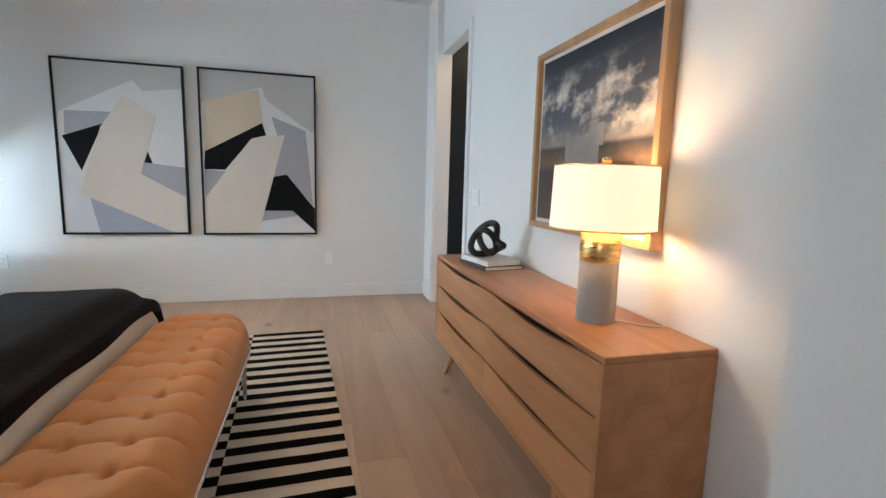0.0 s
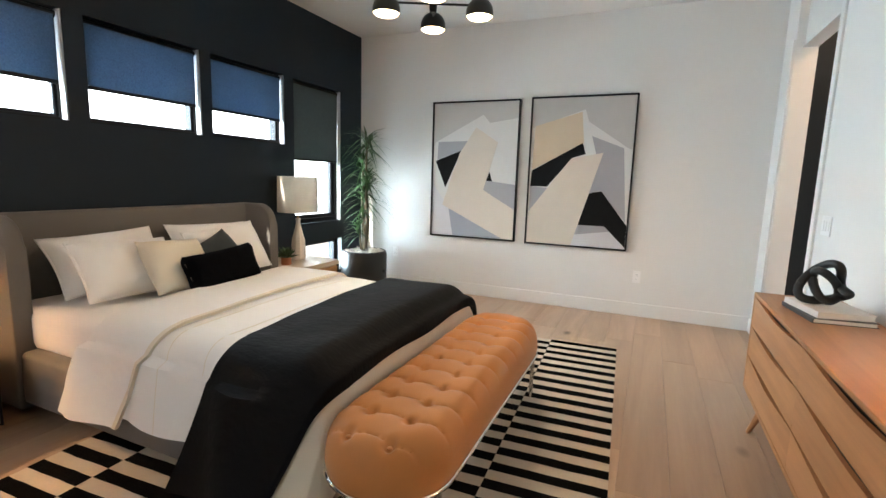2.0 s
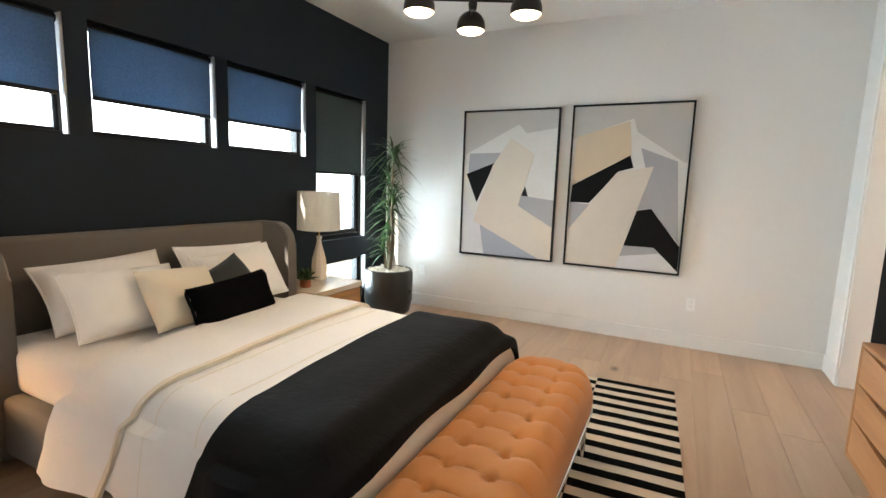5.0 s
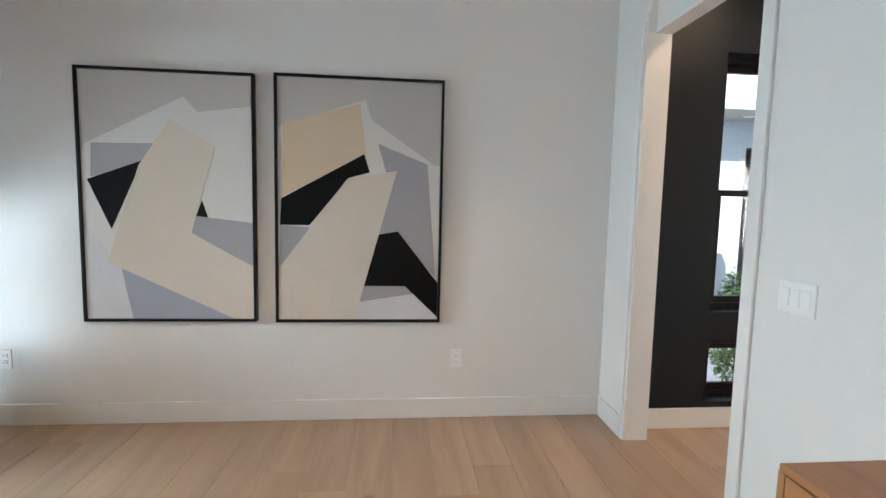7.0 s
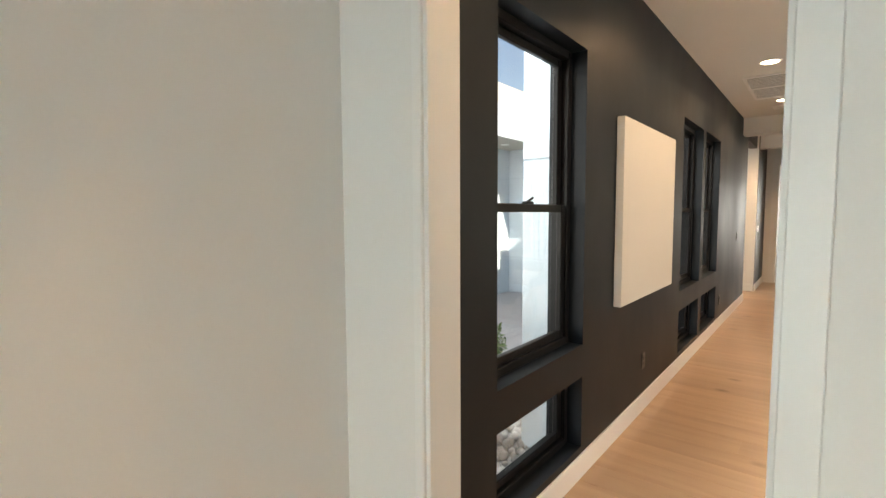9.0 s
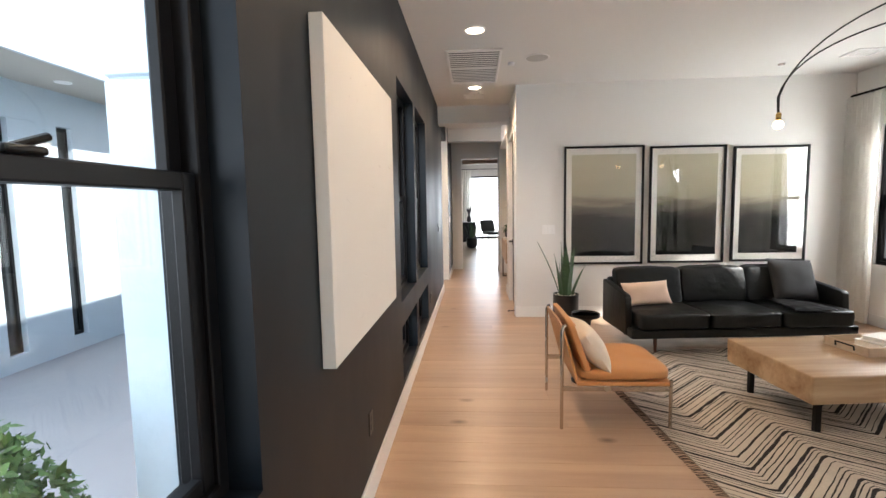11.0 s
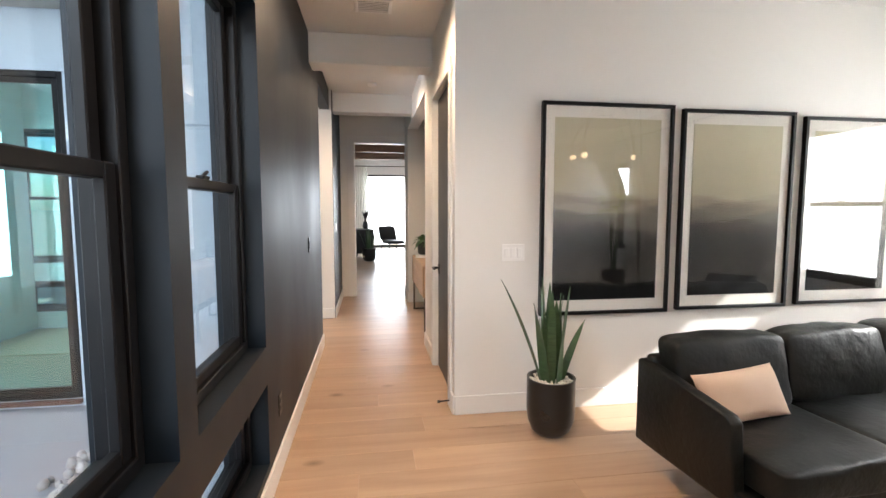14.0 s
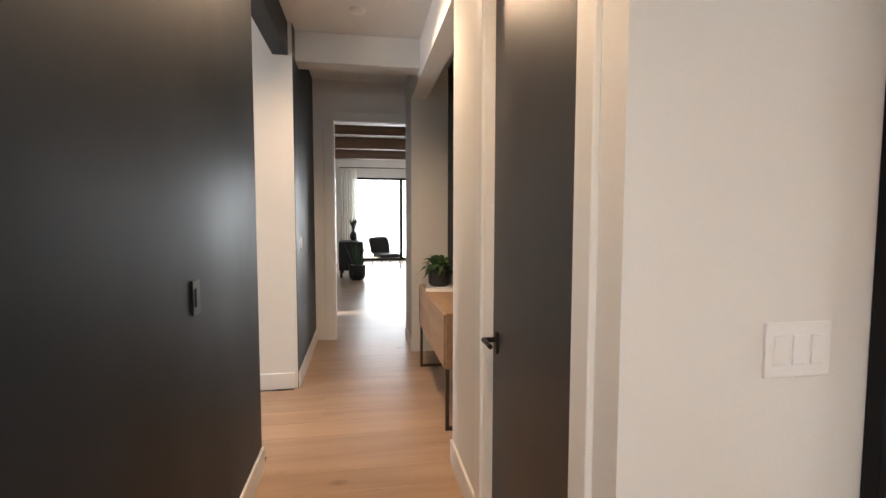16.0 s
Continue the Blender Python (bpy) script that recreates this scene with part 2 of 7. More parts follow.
MANGO = wood("mango_wood_block", (0.52, 0.37, 0.22), (0.26, 0.145, 0.065), axis=1, rough=0.45, rings=3.0, per_object=0.05, knots=0.6)
BEAM_WOOD = wood("brown_beam_wood", (0.16, 0.085, 0.045), (0.08, 0.04, 0.02), axis=1, rough=0.6, rings=5)
WALNUT_LEG = wood("walnut_leg", (0.16, 0.06, 0.03), (0.09, 0.035, 0.018), axis=2, rough=0.4, rings=12)
CONSOLE_OAK = wood("console_oak", (0.40, 0.26, 0.155), (0.30, 0.185, 0.105), axis=0, rough=0.45, rings=7)
TAUPE_CLOTH = mat("taupe_linen", (0.155, 0.135, 0.115), 0.92, vary=0.06, scale=4, grain=0.16, grain_scale=420, bump=0.35, bump_scale=500, sheen=0.15)
WHITE_LINEN = mat("white_linen", (0.86, 0.835, 0.80), 0.88, vary=0.04, scale=3, grain=0.03, grain_scale=500, bump=0.55, bump_scale=24, sheen=0.1)
CREAM_LINEN = mat("cream_linen", (0.78, 0.70, 0.56), 0.9, vary=0.05, scale=4, grain=0.05, grain_scale=400, bump=0.3, bump_scale=300)
BLACK_THROW = mat("black_throw_cotton", (0.0058, 0.0055, 0.0060), 0.75, vary=0.15, scale=6, grain=0.15, grain_scale=300, bump=0.9, bump_scale=26, spec=0.13, stretch=(1, 2.2, 1))
GREY_VELVET = mat("dark_green_grey_velvet", (0.018, 0.023, 0.024), 0.85, vary=0.12, scale=5, sheen=0.12, bump=0.2, bump_scale=200)
BLACK_FUR = mat("black_plush", (0.004, 0.0042, 0.005), 0.98, spec=0.04, vary=0.35, scale=25, grain=0.3, grain_scale=220, bump=1.0, bump_scale=130)
COGNAC_VELVET = mat("cognac_velvet", (0.54, 0.205, 0.048), 0.6, vary=0.10, scale=5, grain=0.04, grain_scale=300, bump=0.12, bump_scale=260, sheen=0.15)
TAN_LEATHER = mat("tan_leather", (0.56, 0.265, 0.095), 0.45, vary=0.10, scale=6, grain=0.05, grain_scale=160, bump=0.25, bump_scale=260)
BLACK_LEATHER = mat("black_leather", (0.0065, 0.0078, 0.0085), 0.40, vary=0.15, scale=5, grain=0.05, bump=0.8, bump_scale=28, spec=0.36)
CREAM_BOUCLE = mat("cream_boucle", (0.74, 0.66, 0.55), 0.95, vary=0.06, scale=12, grain=0.10, grain_scale=120, bump=0.9, bump_scale=110)
CONCRETE = mat("grey_concrete", (0.40, 0.375, 0.335), 0.85, vary=0.10, scale=9, grain=0.08, grain_scale=120, bump=0.3, bump_scale=120)
CHALK = mat("chalk_white_ceramic", (0.74, 0.66, 0.56), 0.8, vary=0.05, scale=8, bump=0.2, bump_scale=90)
BLACK_CERAMIC = mat("black_ceramic", (0.013, 0.013, 0.013), 0.30, vary=0.12, scale=6, bump=0.05, bump_scale=30)
TERRACOTTA = mat("terracotta", (0.42, 0.155, 0.075), 0.85, vary=0.14, scale=12, grain=0.08, bump=0.2)
PEBBLE = mat("white_pebbles", (0.76, 0.70, 0.62), 0.7, vary=0.1, scale=30, island=0.16)
SNAKE_LEAF = mat("snake_plant_leaf", (0.055, 0.105, 0.045), 0.40, vary=0.55, scale=3.0, stretch=(4, 4, 22), per_object=0.12)
DRACAENA_LEAF = mat("dracaena_leaf", (0.060, 0.120, 0.042), 0.45, vary=0.2, scale=6, island=0.3)
BRIGHT_LEAF = cloth_thin("banana_leaf", (0.26, 0.42, 0.04), 0.5, 0.5, 60)
BUSH_LEAF = mat("bush_leaf", (0.075, 0.145, 0.03), 0.6, vary=0.2, scale=10, island=0.45)
FERN_LEAF = mat("fern_leaf", (0.045, 0.095, 0.03), 0.5, vary=0.2, island=0.3)
STEM = mat("plant_stem", (0.16, 0.12, 0.075), 0.8, vary=0.2, scale=30, bump=0.4, bump_scale=60)
SOIL = mat("potting_soil", (0.03, 0.022, 0.016), 0.95, vary=0.3, scale=40)
SHADE_LIT = glow("lit_lamp_shade", (1.0, 0.76, 0.48), 0.42)
SHADE_CLOTH = cloth_thin("cream_lamp_shade", (0.80, 0.74, 0.64), 0.45)
BULB = glow("lit_diffuser", (1.0, 0.72, 0.42), 5.0)
CAN_GLOW = glow("lit_downlight", (1.0, 0.82, 0.58), 7.0)
ROLLER = cloth_thin("blue_grey_roller_cloth", (0.088, 0.128, 0.178), 0.55, 0.85, 500)
SHADE_DARK = cloth_thin("dark_green_grey_roller_cloth", (0.075, 0.092, 0.092), 0.35, 0.85, 500)
SHEER = cloth_thin("white_sheer_curtain", (0.88, 0.86, 0.82), 0.62)
PANE = glass("window_glass")
TEAL_PANE = glass("teal_tinted_glass", (0.52, 0.80, 0.82), floor_gloss=0.07)
PICTURE_GLASS = glass("picture_glass", floor_gloss=0.055)
PLASTIC = mat("white_plastic", (0.88, 0.87, 0.86), 0.35, vary=0.02)
DARK_PLASTIC = mat("black_plastic", (0.02, 0.02, 0.02), 0.35, vary=0.05)
SCREEN = mat("grey_screen", (0.10, 0.11, 0.11), 0.2, vary=0.03)
PAPER = mat("book_paper", (0.78, 0.75, 0.70), 0.8, vary=0.04, scale=20)
BOOK_WHITE = mat("white_book_cover", (0.72, 0.69, 0.65), 0.5, vary=0.05)
BOOK_DARK = mat("dark_book_cover", (0.05, 0.045, 0.045), 0.5, vary=0.08)
CANVAS_WHITE = mat("plaster_canvas", (0.70, 0.665, 0.61), 0.85, vary=0.02, scale=3, bump=0.5, bump_scale=7)
PINK_CLOTH = mat("blush_linen", (0.74, 0.57, 0.46), 0.9, vary=0.04, scale=6, grain=0.06, grain_scale=420, bump=0.3, bump_scale=400)
# white stucco with the blue of sky-lit shade mixed into its colour
STUCCO = mat("sky_tinted_stucco", (0.58, 0.67, 0.74), 0.95, vary=0.06, scale=3, grain=0.08, grain_scale=60, bump=1.0, bump_scale=30)
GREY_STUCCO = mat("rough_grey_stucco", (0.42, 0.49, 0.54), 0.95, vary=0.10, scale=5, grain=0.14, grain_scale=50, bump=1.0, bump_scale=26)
PATIO = mat("patio_concrete", (0.38, 0.38, 0.40), 0.85, vary=0.10, scale=2, grain=0.05, bump=0.2, bump_scale=60)
RIVER_STONE = mat("river_stones", (0.50, 0.48, 0.46), 0.7, vary=0.1, scale=20, island=0.35)
SOFFIT = mat("soffit_paint", (0.45, 0.43, 0.39), 0.8, vary=0.05)
BROWN_SILL = mat("brown_threshold", (0.12, 0.05, 0.035), 0.5, vary=0.1)
DARK_GLASS = mat("dark_reflective_glass", (0.015, 0.018, 0.02), 0.05, vary=0.1, spec=0.8)
SAND = mat("desert_ground", (0.36, 0.30, 0.23), 0.95, vary=0.2, scale=0.4, grain=0.15, grain_scale=8)
DARK_WOOD = mat("black_stained_wood", (0.016, 0.015, 0.015), 0.45, vary=0.15, scale=8, stretch=(1, 8, 8))
ABS = {k: mat("acrylic_" + k, c, 0.75, vary=0.035, scale=7, grain=0.02, grain_scale=200, bump=0.15, bump_scale=120, spec=0.22) for k, c in {
    "grey": (0.54, 0.51, 0.48), "white": (0.70, 0.675, 0.64), "violet": (0.40, 0.385, 0.40), "cream": (0.68, 0.60, 0.51),
    "peach": (0.66, 0.53, 0.38), "black": (0.003, 0.003, 0.003), "blue": (0.37, 0.385, 0.44), "pale": (0.66, 0.65, 0.66)}.items()}

# ---- building tools ----


def box(bm, x0, x1, y0, y1, z0, z1, bevel=0.0, seg=2):
    r = bmesh.ops.create_cube(bm, size=1.0)
    vs = r["verts"]
    bmesh.ops.scale(bm, verts=vs, vec=(x1 - x0, y1 - y0, z1 - z0))
    bmesh.ops.translate(bm, verts=vs, vec=((x0 + x1) / 2, (y0 + y1) / 2, (z0 + z1) / 2))
    if bevel:
        es = list({e for v in vs for e in v.link_edges})
        bmesh.ops.bevel(bm, geom=es, offset=bevel, segments=seg, profile=0.5, affect="EDGES")
    return bm


def lathe(bm, profile, seg=40, at=(0, 0, 0), caps=True):
    """Turn a profile of (radius, height) round the upright axis."""
    rings = []
    for r, z in profile:
        rings.append([bm.verts.new((at[0] + r * math.cos(2 * math.pi * i / seg), at[1] + r * math.sin(2 * math.pi * i / seg), at[2] + z)) for i in range(seg)])
    for a, c in zip(rings, rings[1:]):
        for i in range(seg):
            bm.faces.new((a[i], a[(i + 1) % seg], c[(i + 1) % seg], c[i]))
    if caps:
        bm.faces.new(rings[0][::-1])
        bm.faces.new(rings[-1])
    return bm


def tube(bm, pts, r, seg=10, taper=None, closed=False):
    """A round bar along points."""
    pts = [Vector(p) for p in pts]
    n = len(pts)
    rings = []
    ref = None
    for i, p in enumerate(pts):
        if closed:
            d = (pts[(i + 1) % n] - pts[i - 1]).normalized()
        else:
            d = (pts[min(i + 1, n - 1)] - pts[max(i - 1, 0)]).normalized()
        if ref is None:
            ref = Vector((0, 0, 1)) if abs(d.z) < 0.9 else Vector((1, 0, 0))
        a = (ref - d * ref.dot(d)).normalized()
        ref = a
        c = d.cross(a)
        rr = r if taper is None else r + (taper - r) * i / (n - 1)
        rings.append([bm.verts.new(p + rr * (math.cos(2 * math.pi * k / seg) * a + math.sin(2 * math.pi * k / seg) * c)) for k in range(seg)])
    pairs = list(zip(rings, rings[1:])) + ([(rings[-1], rings[0])] if closed else [])
    for a, c in pairs:
        for k in range(seg):
            bm.faces.new((a[k], a[(k + 1) % seg], c[(k + 1) % seg], c[k]))
    if not closed:
        bm.faces.new(rings[0][::-1])
        bm.faces.new(rings[-1])
    return bm


def sheet(bm, fn, nu, nv, close_u=False):
    """A grid of points fn(u, v), u and v from 0 to 1."""
    g = [[bm.verts.new(fn(i / nu, j / nv)) for j in range(nv + 1)] for i in range(nu + 1)]
    for i in range(nu):
        for j in range(nv):
            bm.faces.new((g[i][j], g[i + 1][j], g[i + 1][j + 1], g[i][j + 1]))
    return g


def poly(bm, pts, depth, place):
    """A flat plate: the outline pts in its own plane, raised by depth; place turns (u, v, w) into the world."""
    top = [bm.verts.new(place(u, v, depth)) for u, v in pts]
    low = [bm.verts.new(place(u, v, 0)) for u, v in pts]
    bm.faces.new(top)
    n = len(pts)
    for i in range(n):
        bm.faces.new((top[i], low[i], low[(i + 1) % n], top[(i + 1) % n]))


def finish(name, bm, material, smooth=False):
    bmesh.ops.recalc_face_normals(bm, faces=bm.faces[:])
    me = bpy.data.meshes.new(name)
    bm.to_mesh(me)
    bm.free()
    me.materials.append(material)
    if smooth:
        me.shade_smooth()
        me.set_sharp_from_angle(angle=radians(50))
    return new(name, me)


def part(name, bm, material, parent, label="", smooth=False):
    ob = finish(name, bm, material, smooth)
    ob.parent = parent
    return tagged(ob, label)


def thing(name, label, category, at=(0, 0, 0), rz=0.0, group=""):
    e = new(name)
    e.empty_display_size = 0.1
    e.matrix_basis = pose(*at, 0, 0, rz)
    return tagged(e, label, category, group)


def setting(name, bm, material, label="", category="", smooth=False):
    return tagged(finish(name, bm, material, smooth), label, category, kind="structure")


def wall(name, x0, x1, y0, y1, z0, z1, holes, material, label, along="y"):
    """A wall with its openings cut right through; holes are (from, to, bottom, top)."""
    a0, a1 = (y0, y1) if along == "y" else (x0, x1)
    us = sorted({a0, a1, *[min(max(h[i], a0), a1) for h in holes for i in (0, 1)]})
    zs = sorted({z0, z1, *[min(max(h[i], z0), z1) for h in holes for i in (2, 3)]})

    def solid(i, j):
        if i < 0 or j < 0 or i >= len(us) - 1 or j >= len(zs) - 1:
            return False
        u, z = (us[i] + us[i + 1]) / 2, (zs[j] + zs[j + 1]) / 2
        return not any(h[0] < u < h[1] and h[2] < z < h[3] for h in holes)
    bm = bmesh.new()
    b0, b1 = (x0, x1) if along == "y" else (y0, y1)

    def quad(*ps):
        bm.faces.new([bm.verts.new((b, u, z) if along == "y" else (u, b, z)) for u, b, z in ps])
    for i in range(len(us) - 1):
        for j in range(len(zs) - 1):
            if not solid(i, j):
                continue
            u, v, s, t = us[i], us[i + 1], zs[j], zs[j + 1]
            quad((u, b0, s), (v, b0, s), (v, b0, t), (u, b0, t))
            quad((u, b1, s), (u, b1, t), (v, b1, t), (v, b1, s))
            if not solid(i - 1, j):
                quad((u, b0, s), (u, b0, t), (u, b1, t), (u, b1, s))
            if not solid(i + 1, j):
                quad((v, b0, s), (v, b1, s), (v, b1, t), (v, b0, t))
            if not solid(i, j - 1):
                quad((u, b0, s), (u, b1, s), (v, b1, s), (v, b0, s))
            if not solid(i, j + 1):
                quad((u, b0, t), (v, b0, t), (v, b1, t), (u, b1, t))
    bmesh.ops.remove_doubles(bm, verts=bm.verts[:], dist=0.0005)
    return setting(name, bm, material, label, "wall")


def skirting(name, runs, material=TRIM_PAINT, h=0.135, d=0.015):
    """Boards along the foot of a wall; a run is (x0, y0, x1, y1, nx, ny), with n the way it faces."""
    for x0, y0, x1, y1, nx, ny in runs:
        bm = bmesh.new()
        box(bm, min(x0, x1, x0 + nx * d, x1 + nx * d), max(x0, x1, x0 + nx * d, x1 + nx * d), min(y0, y1, y0 + ny * d, y1 + ny * d), max(y0, y1, y0 + ny * d, y1 + ny * d), 0.0, h, 0.003, 1)
        setting(name, bm, material, "white painted baseboard", "baseboard")

# ---- rooms ----
CEIL = 2.985
WX, NY, EX = -3.085, 4.40, 1.285          # bedroom: west, north and east faces
HY, SY = 4.175, 3.09                      # hall: dark north face, south face
LX, LS = 7.79, -1.0                       # living room: east and south faces
HIGH = [(-0.24, 0.62), (0.30, 1.16), (1.28, 2.12), (2.22, 3.06)]

wall("wall_bedroom_west", WX - 0.2, WX, -2.4, 4.6, 0, CEIL,
     [(a, b, 1.62, 2.28) for a, b in HIGH[1:]] + [(3.19, 3.98, 0.81, 2.28), (3.17, 4.00, 0.21, 0.60)], NAVY_WALL, "dark navy painted accent wall with window openings")
wall("wall_bedroom_north", WX, 1.372, NY, NY + 0.15, 0, CEIL, [], WHITE_WALL, "plain white painted bedroom wall", "x")
wall("wall_bedroom_return", 1.225, 1.372, 4.030, NY, 0, CEIL, [], WHITE_WALL, "short white wall beside the doorway")
wall("wall_bedroom_east", EX, 1.372, 0.10, 4.030, 0, CEIL, [(3.20, 4.2, -1, 2.44)], WHITE_WALL, "white bedroom wall with a doorway to the hall")
wall("wall_bedroom_bump", 0.92, 1.372, -2.4, 0.10, 0, CEIL, [], WHITE_WALL, "white wall that stands forward beside the dresser")
# the opening is added for the unseen lamp that lights the bed
wall("wall_bedroom_south", WX, 0.92, -2.55, -2.4, 0, CEIL, [(-2.4, -1.0, 0.8, 2.3)], WHITE_WALL, "plain white painted wall", "x")

PAIR = ((1.833, 2.735), (5.03, 5.93), (6.07, 6.99))
wall("wall_hall_north", 1.372, 9.65, HY, HY + 0.22, 0, CEIL,
     [(a, b, 0.773, 2.403) for a, b in PAIR] + [(a, b, 0.172, 0.585) for a, b in PAIR], CHARCOAL_WALL, "charcoal painted hall wall with deep window openings", "x")
wall("wall_hall_header", 9.65, 10.95, HY, HY + 0.12, 2.73, CEIL, [], CHARCOAL_WALL, "charcoal wall above a side opening", "x")
wall("wall_hall_far_north", 10.95, 12.5, HY - 0.035, HY + 0.5, 0, CEIL, [], CHARCOAL_WALL, "charcoal painted end of the hall wall", "x")
wall("wall_side_room_return", 10.945, 10.949, HY - 0.031, 4.675, 0, CEIL, [], WHITE_WALL, "white return wall inside the side opening")
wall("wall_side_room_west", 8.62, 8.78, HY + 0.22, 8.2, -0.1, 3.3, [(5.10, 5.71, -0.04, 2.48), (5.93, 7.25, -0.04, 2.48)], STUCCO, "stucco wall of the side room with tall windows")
wall("wall_side_room_east", 10.95, 11.09, 4.675, 8.2, 0, CEIL, [(a, a + 0.66, z, w) for a in (5.55, 6.35, 7.15) for z, w in ((0.80, 2.40), (0.20, 0.58))], WHITE_WALL, "white wall of the side room with paired windows")
# the north opening is added to hold an unseen lamp
wall("wall_side_room_north", 8.78, 10.95, 7.7, 7.86, 0, CEIL, [(9.6, 10.6, 0.7, 2.3)], WHITE_WALL, "white wall of the side room", "x")
wall("wall_vestibule", 1.372, 2.31, 2.94, 3.06, 0, CEIL, [], WHITE_WALL, "short white wall with a thermostat", "x")
wall("wall_living_west", 2.19, 2.31, LS, 2.94, 0, CEIL, [], WHITE_WALL, "white living room wall")
wall("wall_living_south", 2.19, LX + 0.15, LS - 0.16, LS, 0, CEIL, [(2.50, 3.08, 0.71, 2.31), (6.15, 7.40, 0.71, 2.31)], WHITE_WALL, "white living room wall with windows", "x")
wall("wall_living_east", LX, LX + 0.15, LS, SY, 0, CEIL, [], WHITE_WALL, "white wall behind the sofa")
wall("wall_hall_south", LX + 0.15, 9.56, SY - 0.12, SY, 0, CEIL, [(7.98, 8.86, -1, 2.42)], WHITE_WALL, "white hall wall with a dark door", "x")
wall("wall_niche_back", 9.44, 12.5, 2.58, 2.70, 0, CEIL, [], CHARCOAL_WALL, "dark back wall of the console niche", "x")
wall("wall_niche_side", 9.44, 9.56, 2.70, SY - 0.12, 0, CEIL, [], WHITE_WALL, "white side of the console niche")
wall("wall_niche_end", 11.87, 12.5, 2.70, SY, 0, CEIL, [], WHITE_WALL, "white wall at the end of the console niche", "x")
wall("wall_niche_header", 9.56, 11.87, SY - 0.16, SY, 2.66, CEIL, [], WHITE_WALL, "white dropped header over the niche", "x")
wall("wall_far_door", 12.5, 12.64, 0.0, 4.66, 0, CEIL + 0.5, [(2.995, 3.92, -1, 2.53)], WHITE_WALL, "white wall with a cased doorway")
wall("wall_closet_back", LX + 0.15, 9.44, 1.9, 2.0, 0, CEIL, [], WHITE_WALL, "plain closet wall", "x")
# the far room
wall("wall_far_north", 12.64, 22.4, 4.40, 4.55, 0, 3.5, [], WHITE_WALL, "white wall of the far room", "x")
wall("wall_far_south", 12.64, 22.4, -1.6, -1.45, 0, 3.5, [], WHITE_WALL, "white wall of the far room", "x")
wall("wall_far_east", 22.4, 22.55, -1.6, 4.55, 0, 3.5, [(-0.6, 3.80, 0.02, 2.72)], WHITE_WALL, "white wall around a wide glass slider")

for name, x0, x1, y0, y1, z in (("ceiling_bedroom", WX, EX + 0.09, -2.4, NY, CEIL), ("ceiling_living", EX + 0.09, 12.5, LS - 0.1, HY + 0.1, CEIL),
                                ("ceiling_side_room", 8.80, 10.93, HY + 0.1, 7.7, CEIL), ("ceiling_far", 12.64, 22.5, -1.6, 4.5, 3.42)):
    bm = bmesh.new()
    box(bm, x0 - 0.02, x1 + 0.02, y0, y1, z, z + 0.12)
    setting(name, bm, CEILING_PAINT, "smooth white painted ceiling", "ceiling")
for name, x0, x1, z in (("beam_front", 8.95, 9.21, 2.725), ("beam_back", 11.10, 11.32, 2.735)):
    bm = bmesh.new()
    box(bm, x0, x1, SY, HY, z, CEIL, 0.004, 1)
    setting(name, bm, WHITE_WALL, "white dropped drywall beam across the hall", "beam")

# jambs, casings and skirting
bm = bmesh.new()
box(bm, 1.222, 1.374, 4.020, 4.037, 0, 2.44, 0.002, 1)
box(bm, 1.282, 1.374, 3.192, 3.206, 0, 2.44, 0.002, 1)
box(bm, 1.270, 1.374, 3.206, 4.020, 2.43, 2.446, 0.002, 1)
setting("trim_bedroom_jamb", bm, TRIM_PAINT, "white painted doorway lining", "door trim")
bm = bmesh.new()
box(bm, 1.268, 1.285, 3.125, 3.195, 0, 2.50, 0.003, 1)
box(bm, 1.208, 1.225, 4.035, 4.070, 0, 2.50, 0.003, 1)
setting("trim_bedroom_casing", bm, TRIM_PAINT, "white door casing", "door trim")
bm = bmesh.new()
box(bm, 7.89, 7.98, SY, SY + 0.018, 0, 2.50, 0.003, 1)
box(bm, 8.86, 8.95, SY, SY + 0.018, 0, 2.50, 0.003, 1)
box(bm, 7.98, 8.86, SY, SY + 0.018, 2.42, 2.50, 0.003, 1)
box(bm, 7.975, 7.99, SY - 0.118, SY + 0.002, 0, 2.42)
box(bm, 8.85, 8.865, SY - 0.118, SY + 0.002, 0, 2.42)
setting("trim_hall_door", bm, TRIM_PAINT, "white door casing", "door trim")
bm = bmesh.new()
box(bm, 12.478, 12.5, 3.92, 4.025, 0, 2.635, 0.003, 1)
box(bm, 12.478, 12.5, 2.89, 2.995, 0, 2.635, 0.003, 1)
box(bm, 12.476, 12.5, 2.995, 3.92, 2.53, 2.635, 0.003, 1)
box(bm, 12.49, 12.66, 3.908, 3.925, 0, 2.53)
box(bm, 12.49, 12.66, 2.99, 3.007, 0, 2.53)
box(bm, 12.49, 12.66, 3.007, 3.908, 2.522, 2.538)
setting("trim_far_door", bm, TRIM_PAINT, "white cased doorway trim", "door trim")
